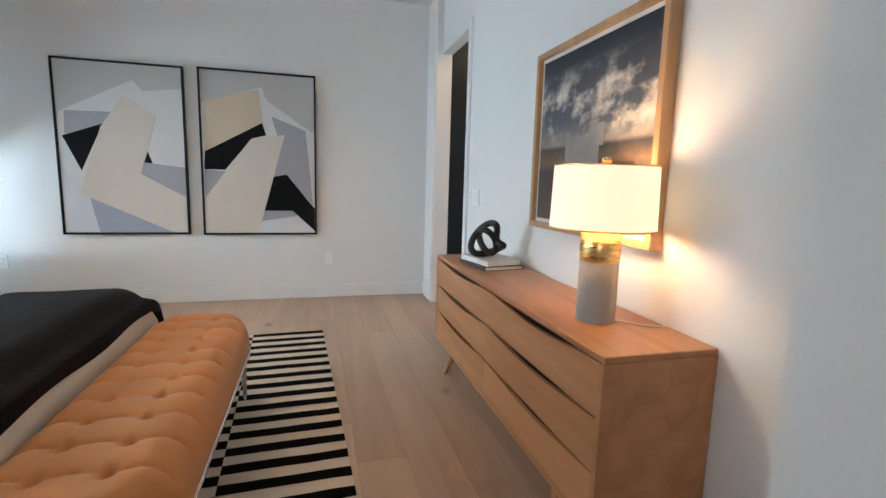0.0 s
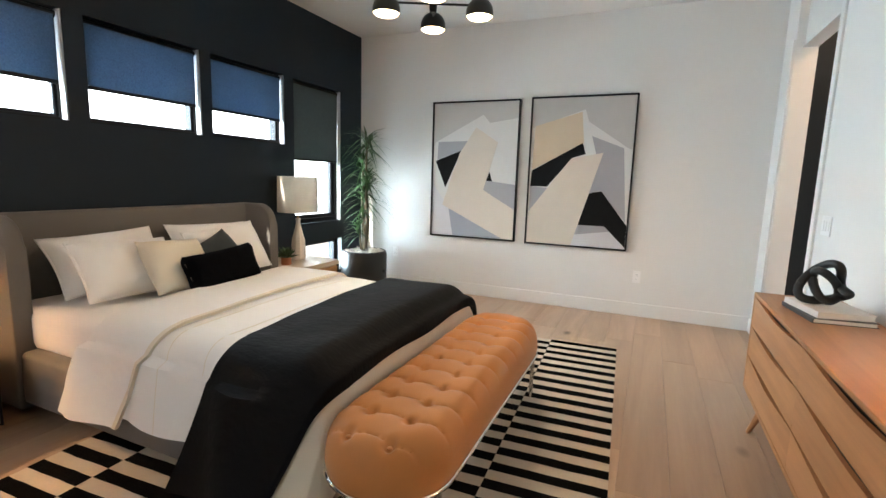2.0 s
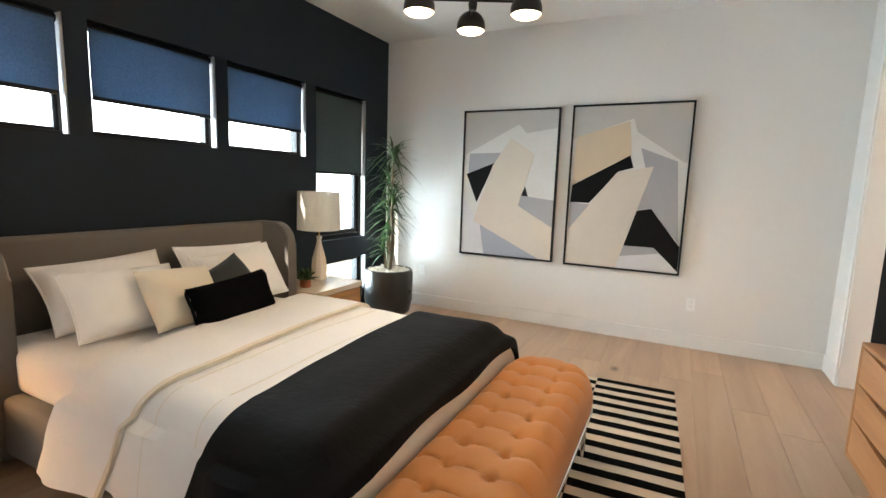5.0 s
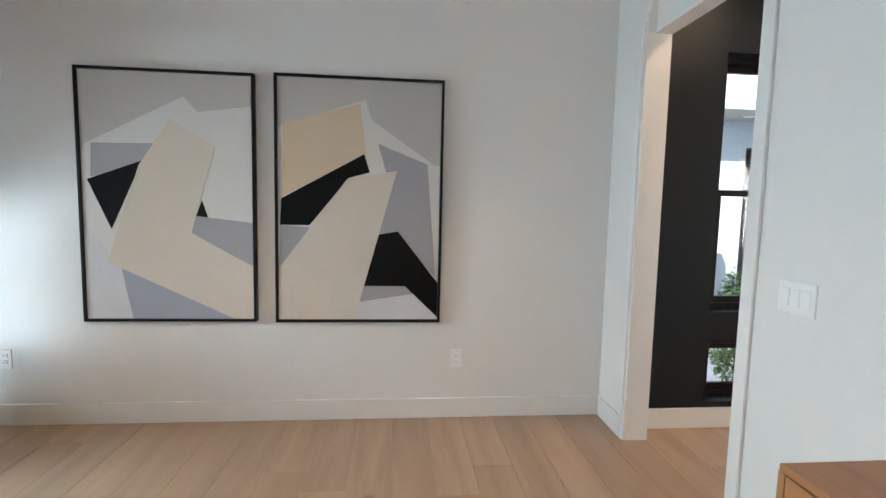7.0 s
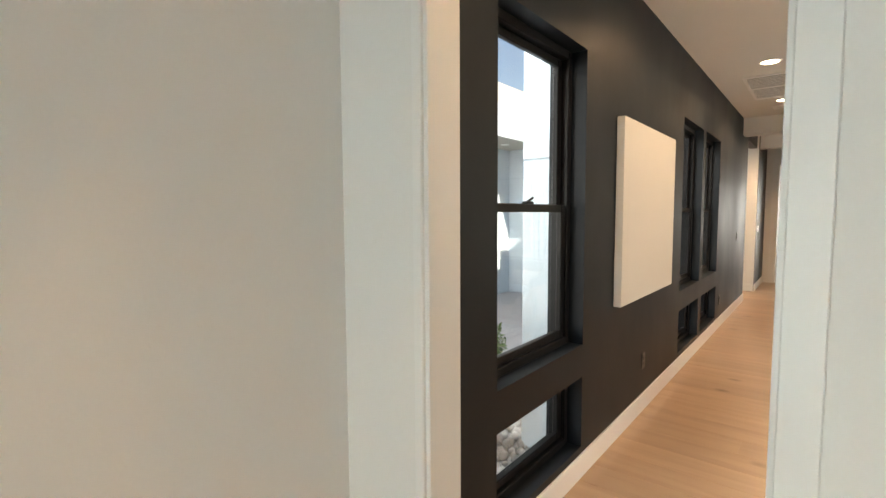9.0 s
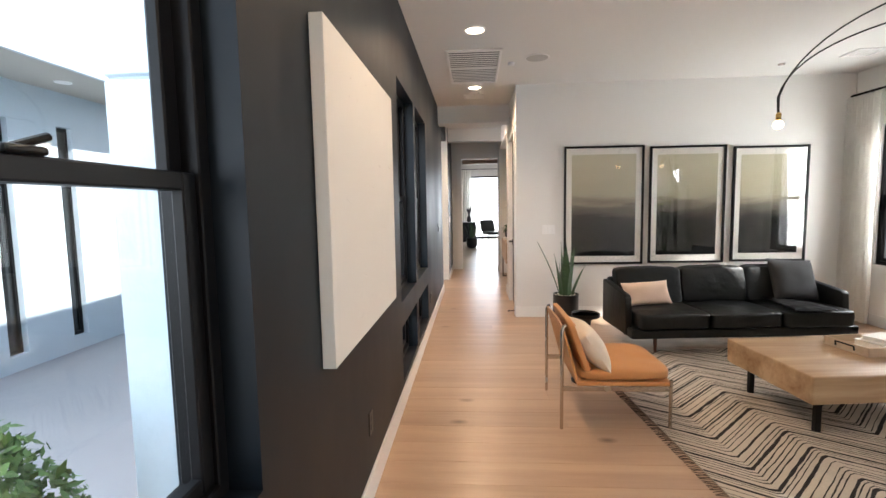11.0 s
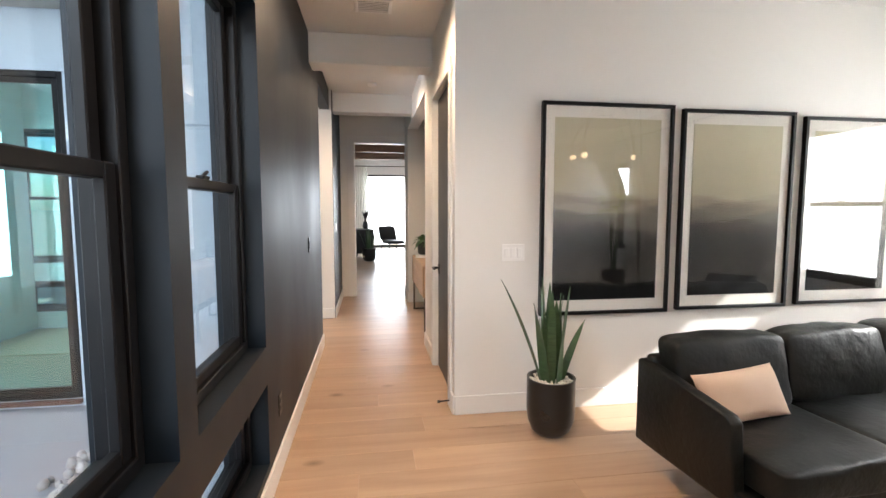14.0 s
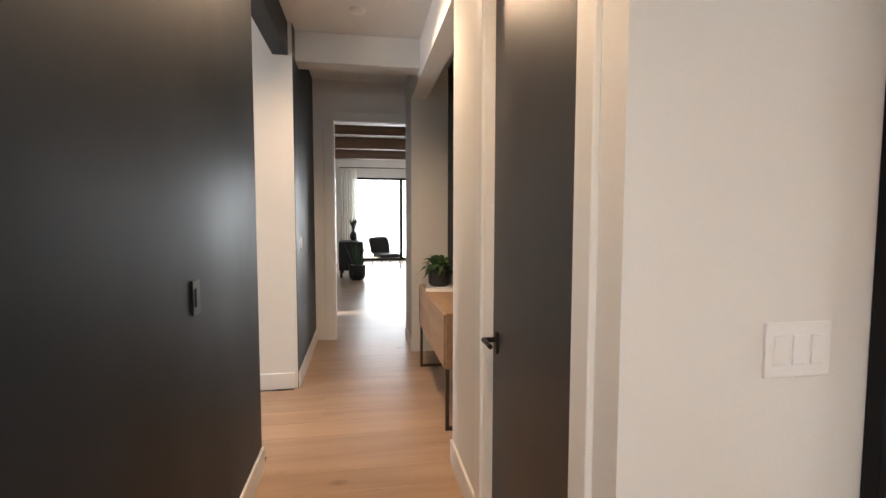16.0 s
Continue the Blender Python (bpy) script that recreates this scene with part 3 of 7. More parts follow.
skirting("baseboard", [
    (WX, NY, 1.225, NY, 0, -1), (1.225, 4.07, 1.225, NY - 0.016, -1, 0), (EX, 0.10, EX, 3.125, -1, 0),
    (1.374, HY, 9.65, HY, 0, -1), (10.95, HY - 0.035, 12.47, HY - 0.035, 0, -1), (10.945, 4.17, 10.945, 7.68, -1, 0), (1.374, 3.06, 2.31, 3.06, 0, 1),
    (2.31, LS, 2.31, 3.05, 1, 0), (2.31, LS, LX, LS, 0, 1), (LX, LS + 0.016, LX, SY, -1, 0), (LX, SY, 7.89, SY, 0, 1), (8.95, SY, 9.56, SY, 0, 1),
    (9.56, 2.70, 11.87, 2.70, 0, 1), (11.87, 2.716, 11.87, SY, -1, 0), (11.87, SY, 12.47, SY, 0, 1), (12.66, 4.40, 22.4, 4.40, 0, -1)])

skirting("baseboard", [(WX, -2.4, WX, 4.38, 1, 0)], NAVY_WALL)

# grounds outside
bm = bmesh.new()
box(bm, -600, 600, -600, 600, -0.5, -0.16)
tagged(finish("ground", bm, SAND), "pale desert ground around the house", "ground", kind="structure")
bm = bmesh.new()
box(bm, 1.0, 13.0, 4.40, 13.0, -0.16, -0.10)
tagged(finish("pavement_courtyard", bm, PATIO), "pale concrete courtyard slab", "pavement", kind="structure")

# ---- windows, doors ----


def window_unit(name, label, x0, x1, z0, z1, depth_at, facing, rail=None, along="x", latch=False, slim=1.0, pane=None):
    """A black framed window; facing is +1 or -1, the way to the room; rail is the height of the meeting rail."""
    t = thing(name, label, "window", (0, 0, 0))
    t["kind"] = "structure"

    def bar(nm, a, b, s, e, d0, d1, bev=0.004):
        bm = bmesh.new()
        lo, hi = sorted((depth_at + d0 * facing, depth_at + d1 * facing))
        if along == "x":
            box(bm, a, b, lo, hi, s, e, bev, 1)
        else:
            box(bm, lo, hi, a, b, s, e, bev, 1)
        return part(nm, bm, BLACK_FRAME, t)
    f, s = 0.045 * slim, 0.05 * slim
    bar("frame_stile", x0, x0 + f, z0, z1, -0.03, 0.07)
    bar("frame_stile", x1 - f, x1, z0, z1, -0.03, 0.07)
    bar("frame_head", x0 + f, x1 - f, z1 - f, z1, -0.03, 0.07)
    bar("frame_sill", x0 + f, x1 - f, z0, z0 + f, -0.03, 0.075)
    sashes = [(z0 + f, z1 - f, 0.02)] if rail is None else [(z0 + f, rail + 0.02, 0.03), (rail - 0.02, z1 - f, 0.0)]
    for a, b, d in sashes:
        bar("sash_stile", x0 + f, x0 + f + s, a, b, d, d + 0.03)
        bar("sash_stile", x1 - f - s, x1 - f, a, b, d, d + 0.03)
        bar("sash_rail", x0 + f + s, x1 - f - s, a, a + s * 0.85, d, d + 0.03)
        bar("sash_rail", x0 + f + s, x1 - f - s, b - s * 0.8, b, d, d + 0.03)
        bm = bmesh.new()
        y = depth_at + (d + 0.012) * facing
        if along == "x":
            box(bm, x0 + f + s - 0.005, x1 - f - s + 0.005, y - 0.002, y + 0.002, a + s * 0.8, b - s * 0.75)
        else:
            box(bm, y - 0.002, y + 0.002, x0 + f + s - 0.005, x1 - f - s + 0.005, a + s * 0.8, b - s * 0.75)
        p = part("pane", bm, pane or PANE, t, "clear glass pane")
        p.visible_shadow = False
    if latch and rail:
        bm = bmesh.new()
        mid = (x0 + x1) / 2
        lo, hi = sorted((depth_at + 0.03 * facing, depth_at + 0.062 * facing))
        box(bm, mid - 0.035, mid + 0.035, lo, hi, rail + 0.02, rail + 0.034, 0.005)
        tube(bm, [(mid - 0.01, (lo + hi) / 2, rail + 0.03), (mid + 0.05, (lo + hi) / 2, rail + 0.052)], 0.007, 8)
        part("sash_lock", bm, BLACK_METAL, t, "black sash lock")
    return t


n = 0
for a, b in PAIR:
    n += 1
    window_unit("window_%d" % n, "black double-hung window in a deep charcoal recess", a, b, 0.773, 2.403, HY + 0.155, -1, 1.545, "x", True)
    n += 1
    window_unit("window_%d" % n, "small black fixed window near the floor", a, b, 0.172, 0.585, HY + 0.155, -1)
for a, b in HIGH[1:]:
    n += 1
    window_unit("window_%d" % n, "high black window with a half-drawn roller shade", a, b, 1.62, 2.28, WX - 0.13, 1, None, "y", slim=0.45)
n += 1
window_unit("window_%d" % n, "tall black window with a half-drawn roller shade", 3.19, 3.98, 0.81, 2.28, WX - 0.13, 1, None, "y")
n += 1
window_unit("window_%d" % n, "small black fixed window near the floor", 3.17, 4.00, 0.21, 0.60, WX - 0.13, 1, None, "y", slim=0.6)
for a, b in ((6.15, 7.40), (2.50, 3.08)):
    n += 1
    window_unit("window_%d" % n, "black double-hung living room window", a, b, 0.71, 2.31, LS - 0.10, 1, 1.50, "x", True)

# pale linings paint the leaking daylight onto the dark north reveals
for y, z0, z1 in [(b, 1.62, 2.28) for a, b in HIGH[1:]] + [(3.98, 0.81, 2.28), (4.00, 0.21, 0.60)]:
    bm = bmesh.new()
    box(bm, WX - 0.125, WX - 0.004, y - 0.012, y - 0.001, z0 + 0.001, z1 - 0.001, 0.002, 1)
    setting("trim_window_reveal", bm, mat("daylit_pale_reveal", (0.42, 0.46, 0.50), 0.30, vary=0.05, scale=6), "satin window jamb lining painted pale as the daylight on it", "window trim")
# unseen south window, added as a source for light on the bed
n += 1
window_unit("window_%d" % n, "unseen black bedroom window added to light the bed", -2.4, -1.0, 0.8, 2.3, -2.49, 1)
for a, b, z0 in [(p[0], p[1], 1.86) for p in HIGH[1:]] + [(3.19, 3.98, 1.50)]:
    t = thing("roller_shade", "dark blue-grey roller shade drawn halfway down the window", "roller shade", (WX - 0.06, (a + b) / 2, 2.25), 0, "bedroom shades")
    w = (b - a) / 2 - 0.012
    bm = bmesh.new()
    tube(bm, [(0, -w, 0), (0, w, 0)], 0.022, 14)
    part("roller", bm, BLACK_METAL, t, smooth=True)
    bm = bmesh.new()
    box(bm, 0.018, 0.021, -w + 0.012, w - 0.012, z0 - 2.25, 0.0)
    part("cloth", bm, SHADE_DARK if z0 < 1.6 else ROLLER, t, "woven shade cloth")
    bm = bmesh.new()
    box(bm, 0.012, 0.026, -w + 0.012, w - 0.012, z0 - 2.275, z0 - 2.25, 0.004)
    part("hem_bar", bm, BLACK_METAL, t)

door = thing("door_1", "tall flat dark grey door, closed, with a black lever", "door", (7.985, SY - 0.06, 0))
door["kind"] = "structure"
bm = bmesh.new()
box(bm, 0.004, 0.866, -0.02, 0.022, 0.008, 2.415, 0.003, 1)
part("leaf", bm, mat("dark_door_paint", (0.030, 0.029, 0.030), 0.42, vary=0.08, scale=2), door)
bm = bmesh.new()
box(bm, 0.780, 0.830, 0.022, 0.032, 0.87, 0.96, 0.004)
tube(bm, [(0.805, 0.03, 0.925), (0.805, 0.085, 0.925)], 0.011, 10)
tube(bm, [(0.81, 0.08, 0.925), (0.70, 0.08, 0.925)], 0.010, 10)
part("lever_handle", bm, BLACK_METAL, door, "black lever handle", True)
for z in (0.25, 1.2, 2.15):
    bm = bmesh.new()
    tube(bm, [(0.006, 0.03, z - 0.05), (0.006, 0.03, z + 0.05)], 0.008, 10)
    part("hinge", bm, BLACK_METAL, door, smooth=True)
stop = thing("door_stop", "small black door stop on the baseboard", "door stop", (7.90, SY + 0.016, 0.06))
bm = bmesh.new()
tube(bm, [(0, 0, 0), (0, 0.075, -0.005)], 0.006, 8)
part("rod", bm, BLACK_METAL, stop)
bm = bmesh.new()
tube(bm, [(0, 0.07, -0.005), (0, 0.09, -0.005)], 0.011, 10)
part("bumper", bm, DARK_PLASTIC, stop)

# ---- small fittings ----


def wall_plate(name, label, category, at, rz, gangs=1, outlet=False, colour=PLASTIC):
    t = thing(name, label, category, at, rz)
    w = 0.072 + 0.046 * (gangs - 1)
    bm = bmesh.new()
    box(bm, -w / 2, w / 2, -0.0075, 0, -0.060, 0.060, 0.002)
    part("plate", bm, colour, t)
    for g in range(gangs):
        x = (g - (gangs - 1) / 2) * 0.046
        if outlet:
            for z in (-0.021, 0.021):
                bm = bmesh.new()
                box(bm, x - 0.016, x + 0.016, -0.0105, -0.005, z - 0.014, z + 0.014, 0.003)
                o = part("socket", bm, colour, t)
                bm = bmesh.new()
                for dx in (-0.007, 0.007):
                    box(bm, x + dx - 0.0012, x + dx + 0.0012, -0.0112, -0.0102, z - 0.003, z + 0.006)
                part("slots", bm, DARK_PLASTIC, o)
        else:
            bm = bmesh.new()
            box(bm, x - 0.0165, x + 0.0165, -0.011, -0.005, -0.033, 0.033, 0.003)
            part("rocker", bm, colour, t)
        for z in (-0.048, 0.048):
            bm = bmesh.new()
            box(bm, x - 0.003, x + 0.003, -0.0075, -0.0055, z - 0.003, z + 0.003, 0.001)
            part("screw", bm, colour, t)
    return t


wall_plate("wall_outlet", "white double outlet low on the white wall", "outlet", (0.215, NY, 0.405), 0, 1, True)
wall_plate("wall_outlet", "white double outlet low on the white wall behind the plant", "outlet", (-2.57, NY, 0.42), 0, 1, True)
wall_plate("light_switch", "white triple light switch beside the doorway", "light switch", (EX, 2.925, 1.11), -90, 3)
wall_plate("light_switch", "white triple light switch beside the snake plant", "light switch", (LX, 2.675, 1.148), -90, 3)
wall_plate("light_switch", "chrome-edged black light switch on the charcoal wall", "light switch", (8.66, HY, 1.155), 0, 1, False, BLACK_METAL)
wall_plate("light_switch", "white light switch at the end of the dark wall", "light switch", (11.25, HY - 0.035, 1.2), 0, 1)
wall_plate("wall_outlet", "black outlet low on the charcoal wall", "outlet", (3.91, HY, 0.39), 0, 1, True, DARK_PLASTIC)
wall_plate("wall_outlet", "black outlet low beside the window recess", "outlet", (7.27, HY, 0.37), 0, 1, True, DARK_PLASTIC)
wall_plate("light_switch", "white light switch below the thermostat", "light switch", (1.86, 3.06, 1.18), 180, 2)
t = thing("thermostat", "white wall thermostat with a grey screen", "thermostat", (1.91, 3.06, 1.54), 180)
bm = bmesh.new()
box(bm, -0.075, 0.075, -0.028, 0, -0.055, 0.055, 0.008)
part("body", bm, PLASTIC, t)
bm = bmesh.new()
box(bm, -0.055, 0.055, -0.031, -0.027, -0.030, 0.040, 0.002)
part("screen", bm, SCREEN, t)
bm = bmesh.new()
box(bm, -0.05, 0.05, -0.024, -0.004, -0.066, -0.054, 0.004)
part("tray", bm, PLASTIC, t)

for x, y, watts in CANS:
    t = thing("recessed_downlight", "round recessed ceiling downlight, switched on", "ceiling light", (x, y, CEIL), 0, "hall downlights")
    bm = bmesh.new()
    lathe(bm, [(0.098, -0.001), (0.098, -0.006), (0.082, -0.009), (0.076, -0.004), (0.076, -0.001)], 36)
    part("trim_ring", bm, PLASTIC, t, smooth=True)
    bm = bmesh.new()
    lathe(bm, [(0.075, -0.0045), (0.074, -0.0075)], 36)
    part("diffuser", bm, CAN_GLOW, t, "glowing warm diffuser")


def ceiling_grille(label, x0, x1, y0, y1, slats, panels=1):
    t = thing("ceiling_vent", label, "air vent", ((x0 + x1) / 2, (y0 + y1) / 2, CEIL))
    a, b = (x1 - x0) / 2, (y1 - y0) / 2
    bm = bmesh.new()
    box(bm, -a + 0.02, a - 0.02, -b + 0.02, b - 0.02, -0.003, -0.001)
    part("backing", bm, DARK_PLASTIC, t)
    bm = bmesh.new()
    f = 0.028
    for c in ((-a, a, -b, -b + f), (-a, a, b - f, b), (-a, -a + f, -b + f, b - f), (a - f, a, -b + f, b - f)):
        box(bm, c[0], c[1], c[2], c[3], -0.014, -0.001, 0.003, 1)
    for k in range(1, panels):
        x = -a + 2 * a * k / panels
        box(bm, x - 0.016, x + 0.016, -b + f, b - f, -0.014, -0.001, 0.003, 1)
    part("frame", bm, PLASTIC, t)
    for k in range(slats):
        x = -a + f + (2 * a - 2 * f) * (k + 0.5) / slats
        bm = bmesh.new()
        r = (2 * a - 2 * f) / slats * 0.20
        vs = [(x - r, -0.007), (x + r, -0.009), (x + r, -0.007), (x - r, -0.005)]
        q = [bm.verts.new((u, s * (b - f), w)) for s in (-1, 1) for u, w in vs]
        for i in range(4):
            bm.faces.new((q[i], q[(i + 1) % 4], q[4 + (i + 1) % 4], q[4 + i]))
        bm.faces.new(q[3::-1])
        bm.faces.new(q[4:])
        part("slat", bm, PLASTIC, t)
    return t


ceiling_grille("large white two-panel return air grille on the ceiling", 6.36, 7.60, 3.34, 3.90, 18, 2)
ceiling_grille("small white ceiling air vent in the hall", 8.22, 8.46, 3.48, 3.76, 7, 1)
ceiling_grille("small white ceiling air vent in the living room", 6.80, 7.06, -0.55, -0.25, 7, 1)
t = thing("ceiling_speaker", "round white in-ceiling speaker", "speaker", (6.69, 2.97, CEIL))
bm = bmesh.new()
lathe(bm, [(0.125, -0.001), (0.125, -0.007), (0.115, -0.010)], 40)
part("rim", bm, PLASTIC, t)
bm = bmesh.new()
lathe(bm, [(0.113, -0.009), (0.112, -0.012), (0.02, -0.0125)], 40)
part("mesh_cover", bm, mat("speaker_mesh", (0.55, 0.54, 0.52), 0.7, grain=0.3, grain_scale=600), t)
for nm, lb, x, y, r in (("smoke_detector", "round white smoke detector on the hall ceiling", 8.10, 3.61, 0.065), ("sprinkler", "white fire sprinkler cap on the ceiling", 7.26, 0.21, 0.035),
                        ("sprinkler", "white fire sprinkler cap on the ceiling", 6.85, 3.22, 0.035), ("smoke_detector", "round white smoke detector on the ceiling between the beams", 10.6, 3.62, 0.06)):
    t = thing(nm, lb, nm.replace("_", " "), (x, y, CEIL))
    bm = bmesh.new()
    lathe(bm, [(r, -0.001), (r, -0.012), (r * 0.85, -0.026), (r * 0.3, -0.032)], 28)
    part("cap", bm, PLASTIC, t, smooth=True)
    bm = bmesh.new()
    lathe(bm, [(r * 0.25, -0.031), (r * 0.2, -0.036)], 14)
    part("button", bm, PLASTIC, t)

# ---- bedroom ----
# striped rug
rug = thing("area_rug", "flat-woven rug with offset black and cream stripes under the bed", "rug", (0.148, -0.003, 0), 2.6)
RX0, RX1, RY0, RY1 = -2.28, 0.13, -0.14, 3.25
COLS, ROWS2 = 5, 50
CW, rh = 0.52, (RY1 - RY0) / ROWS2
BLACK_YARN = mat("black_yarn", (0.0045, 0.0042, 0.0042), 0.95, spec=0.05, vary=0.15, scale=12, grain=0.2, grain_scale=220, bump=0.6, bump_scale=260)
CREAM_YARN = mat("cream_yarn", (0.62, 0.53, 0.42), 0.95, vary=0.10, scale=6, grain=0.12, grain_scale=220, bump=0.6, bump_scale=260)
bm = bmesh.new()
box(bm, RX0, RX1, RY0, RY1, 0.001, 0.007, 0.002, 1)
part("backing", bm, CREAM_YARN, rug)
rng = random.Random(3)
for c in range(COLS):
    x1 = RX1 - c * CW
    cw = min(CW, x1 - RX0)
    bm = bmesh.new()
    for r in range(ROWS2):
        if (r + c) % 2 == 0:
            y1 = RY1 - r * rh
            wob = [rng.uniform(-0.0025, 0.0025) for _ in range(14)]
            top = [bm.verts.new((x1 - cw * i / 6, y1 + wob[i], 0.0085)) for i in range(7)]
            bot = [bm.verts.new((x1 - cw * i / 6, y1 - rh + wob[7 + i], 0.0085)) for i in range(7)]
            for i in range(6):
                bm.faces.new((top[i], top[i + 1], bot[i + 1], bot[i]))
    part("stripes", bm, BLACK_YARN, rug, "black woven stripes")

# bed
bed = thing("bed", "upholstered taupe winged bed made up with white linen", "bed", (0, 0, 0))
BY0, BY1 = 0.64, 2.12
HB0, HB1 = 0.655, 2.42
bm = bmesh.new()
box(bm, -2.98, -0.82, BY0 - 0.03, BY1 + 0.06, 0.07, 0.36, 0.03, 3)
part("base", bm, TAUPE_CLOTH, bed, "taupe linen bed base", True)
bm = bmesh.new()
box(bm, -3.05, -2.94, HB0 - 0.02, HB1 + 0.02, 0.06, 1.07, 0.03, 3)
part("headboard", bm, TAUPE_CLOTH, bed, "taupe linen headboard", True)
for y, s in ((HB0 - 0.02, -1), (HB1 + 0.02, 1)):
    bm = bmesh.new()
    prof = [(-3.06, 0.04), (-2.68, 0.04), (-2.67, 0.30), (-2.67, 0.86)]
    prof += [(-2.67 - 0.16 + 0.16 * math.cos(a), 0.90 + 0.17 * math.sin(a)) for a in np.linspace(0.0, math.pi / 2, 9)]
    prof += [(-3.06, 1.07)]
    f = [bm.verts.new((x, y - 0.045, z)) for x, z in prof]
    g = [bm.verts.new((x, y + 0.045, z)) for x, z in prof]
    bm.faces.new(f)
    bm.faces.new(g[::-1])
    for i in range(len(prof)):
        j = (i + 1) % len(prof)
        bm.faces.new((f[i], f[j], g[j], g[i]))
    bmesh.ops.bevel(bm, geom=bm.edges[:], offset=0.018, segments=3, profile=0.5, affect="EDGES")
    part("wing", bm, TAUPE_CLOTH, bed, "rounded taupe headboard wing", True)
for x, y in ((-2.9, BY0 + 0.1), (-2.9, BY1 - 0.1), (-0.95, BY0 + 0.1), (-0.95, BY1 - 0.1)):
    bm = bmesh.new()
    box(bm, x - 0.03, x + 0.03, y - 0.03, y + 0.03, 0.0, 0.08, 0.004)
    part("foot", bm, DARK_WOOD, bed)
bm = bmesh.new()
box(bm, -2.92, -0.82, BY0 + 0.03, BY1 - 0.03, 0.345, 0.585, 0.06, 4)
part("mattress", bm, WHITE_LINEN, bed, "white fitted mattress", True)


def drape(x0, x1, hang0, hang1, lift, foot=0.0, wrinkle=0.008, seed=0.0, nx=70, slant=0.0, thick=0.02, out=0.0, skew=0.0, lean=0.0, flare=0.14):
    """Cloth over the bed: flat on top, rounded over both sides, hanging hang0 and hang1 down."""
    top, y0, y1, r = 0.60 + lift, BY0 - 0.012 - out, BY1 + 0.012 + out, 0.09 + lift
    hang0, hang1 = min(hang0, top - r - 0.03), min(hang1, top - r - 0.03)
    arc = math.pi / 2 * r
    flat = (y1 - y0) - 2 * r
    total = hang0 + hang1 + flat + 2 * arc

    def cross(s):
        if s < hang0:
            return y0, top - r - (hang0 - s), 1.0 - s / max(hang0, 1e-6) * 0.0, -1
        s -= hang0
        if s < arc:
            a = s / r
            return y0 + r - r * math.cos(a), top - r + r * math.sin(a), 0.4, -1
        s -= arc
        if s < flat:
            return y0 + r + s, top, 0.15, 0
        s -= flat
        if s < arc:
            a = s / r
            return y1 - r + r * math.sin(a), top - r + r * math.cos(a), 0.4, 1
        s -= arc
        return y1, top - r - s, 1.0, 1
    bm = bmesh.new()

    def fn(u, v):
        y, z, w, side = cross(v * total)
        x = x0 + (x1 - x0) * u + slant * (v - 0.5) * (1 - u)
        x += lean * (0.5 - (y - y0) / (y1 - y0))
        if side == -1:
            x -= skew * max(0.0, top - z)
        nz = noise.noise((x * 2.6 + seed, y * 1.7, z * 1.2)) + 0.5 * noise.noise((x * 7 + seed, y * 4, z * 2))
        fold = math.sin(x * 11 + 3 * noise.noise((x * 1.5, seed, side))) * 0.5
        if side and w > 0.5:
            y += side * flare * max(0.0, top - r - z)
            y += side * (wrinkle * 3.0 * fold + abs(nz) * wrinkle * 1.5 + 0.02)
        else:
            z += nz * wrinkle * 0.9 + (0.014 if side == 0 else 0.0) * math.sin(math.pi * (y - y0) / (y1 - y0))
        edge = max(0.0, (x - (x1 - 0.10)) / 0.10) if foot else 0.0
        if foot and edge > 0:
            z -= 0.05 * edge * edge
        return x, y, max(z, 0.012)
    g = sheet(bm, fn, nx, 110)
    if foot:
        rows = 16
        prev = g[-1]
        for k in range(1, rows + 1):
            cur = []
            for j, vtx in enumerate(g[-1]):
                d = foot * k / rows
                x = vtx.co.x + 0.06 * math.sin(min(1.0, k / 4) * math.pi / 2) + 0.012 * math.sin(vtx.co.y * 9 + seed) * k / rows
                cur.append(bm.verts.new((x, vtx.co.y, vtx.co.z - min(d, (vtx.co.z - 0.015) * 0.95 * k / rows))))
            for j in range(len(cur) - 1):
                bm.faces.new((prev[j], cur[j], cur[j + 1], prev[j + 1]))
            prev = cur
    bmesh.ops.recalc_face_normals(bm, faces=bm.faces[:])
    thicken(bm, thick)
    return bm


def thicken(bm, thick):
    """Give an open sheet an underside and closed edges."""
    bm.normal_update()
    rim = [e for e in bm.edges if e.is_boundary]
    faces = bm.faces[:]
    under = {v: bm.verts.new(v.co - v.normal * thick) for v in bm.verts[:]}
    for e in rim:
        a, c = e.verts
        bm.faces.new((a, c, under[c], under[a]))
    for f in faces:
        bm.faces.new([under[v] for v in reversed(f.verts)])


duvet = finish("duvet", drape(-2.06, -0.80, 0.29, 0.27, 0.030, foot=0.42, wrinkle=0.012, seed=1.0), WHITE_LINEN, True)
tagged(duvet, "white linen duvet spread over the bed", "duvet")
for x in (-1.56, -1.34):
    st = finish("stitch_line", drape(x, x + 0.004, 0.29, 0.27, 0.0315, wrinkle=0.012, seed=1.0, nx=2, thick=0.004), CREAM_LINEN, True)
    st.parent = duvet
cuff = finish("duvet_cuff", drape(-2.10, -1.645, 0.34, 0.28, 0.050, wrinkle=0.014, seed=1.0, slant=-0.10, nx=30, out=0.016, skew=0.50, lean=0.09), WHITE_LINEN, True)
tagged(cuff, "turned-down white duvet top with a cream edge", "duvet")
hem = finish("hem", drape(-1.664, -1.638, 0.342, 0.28, 0.052, wrinkle=0.014, seed=1.0, slant=0.0, nx=3, out=0.018, skew=0.50, lean=0.09, thick=0.014), CREAM_LINEN, True)
hem.parent = cuff
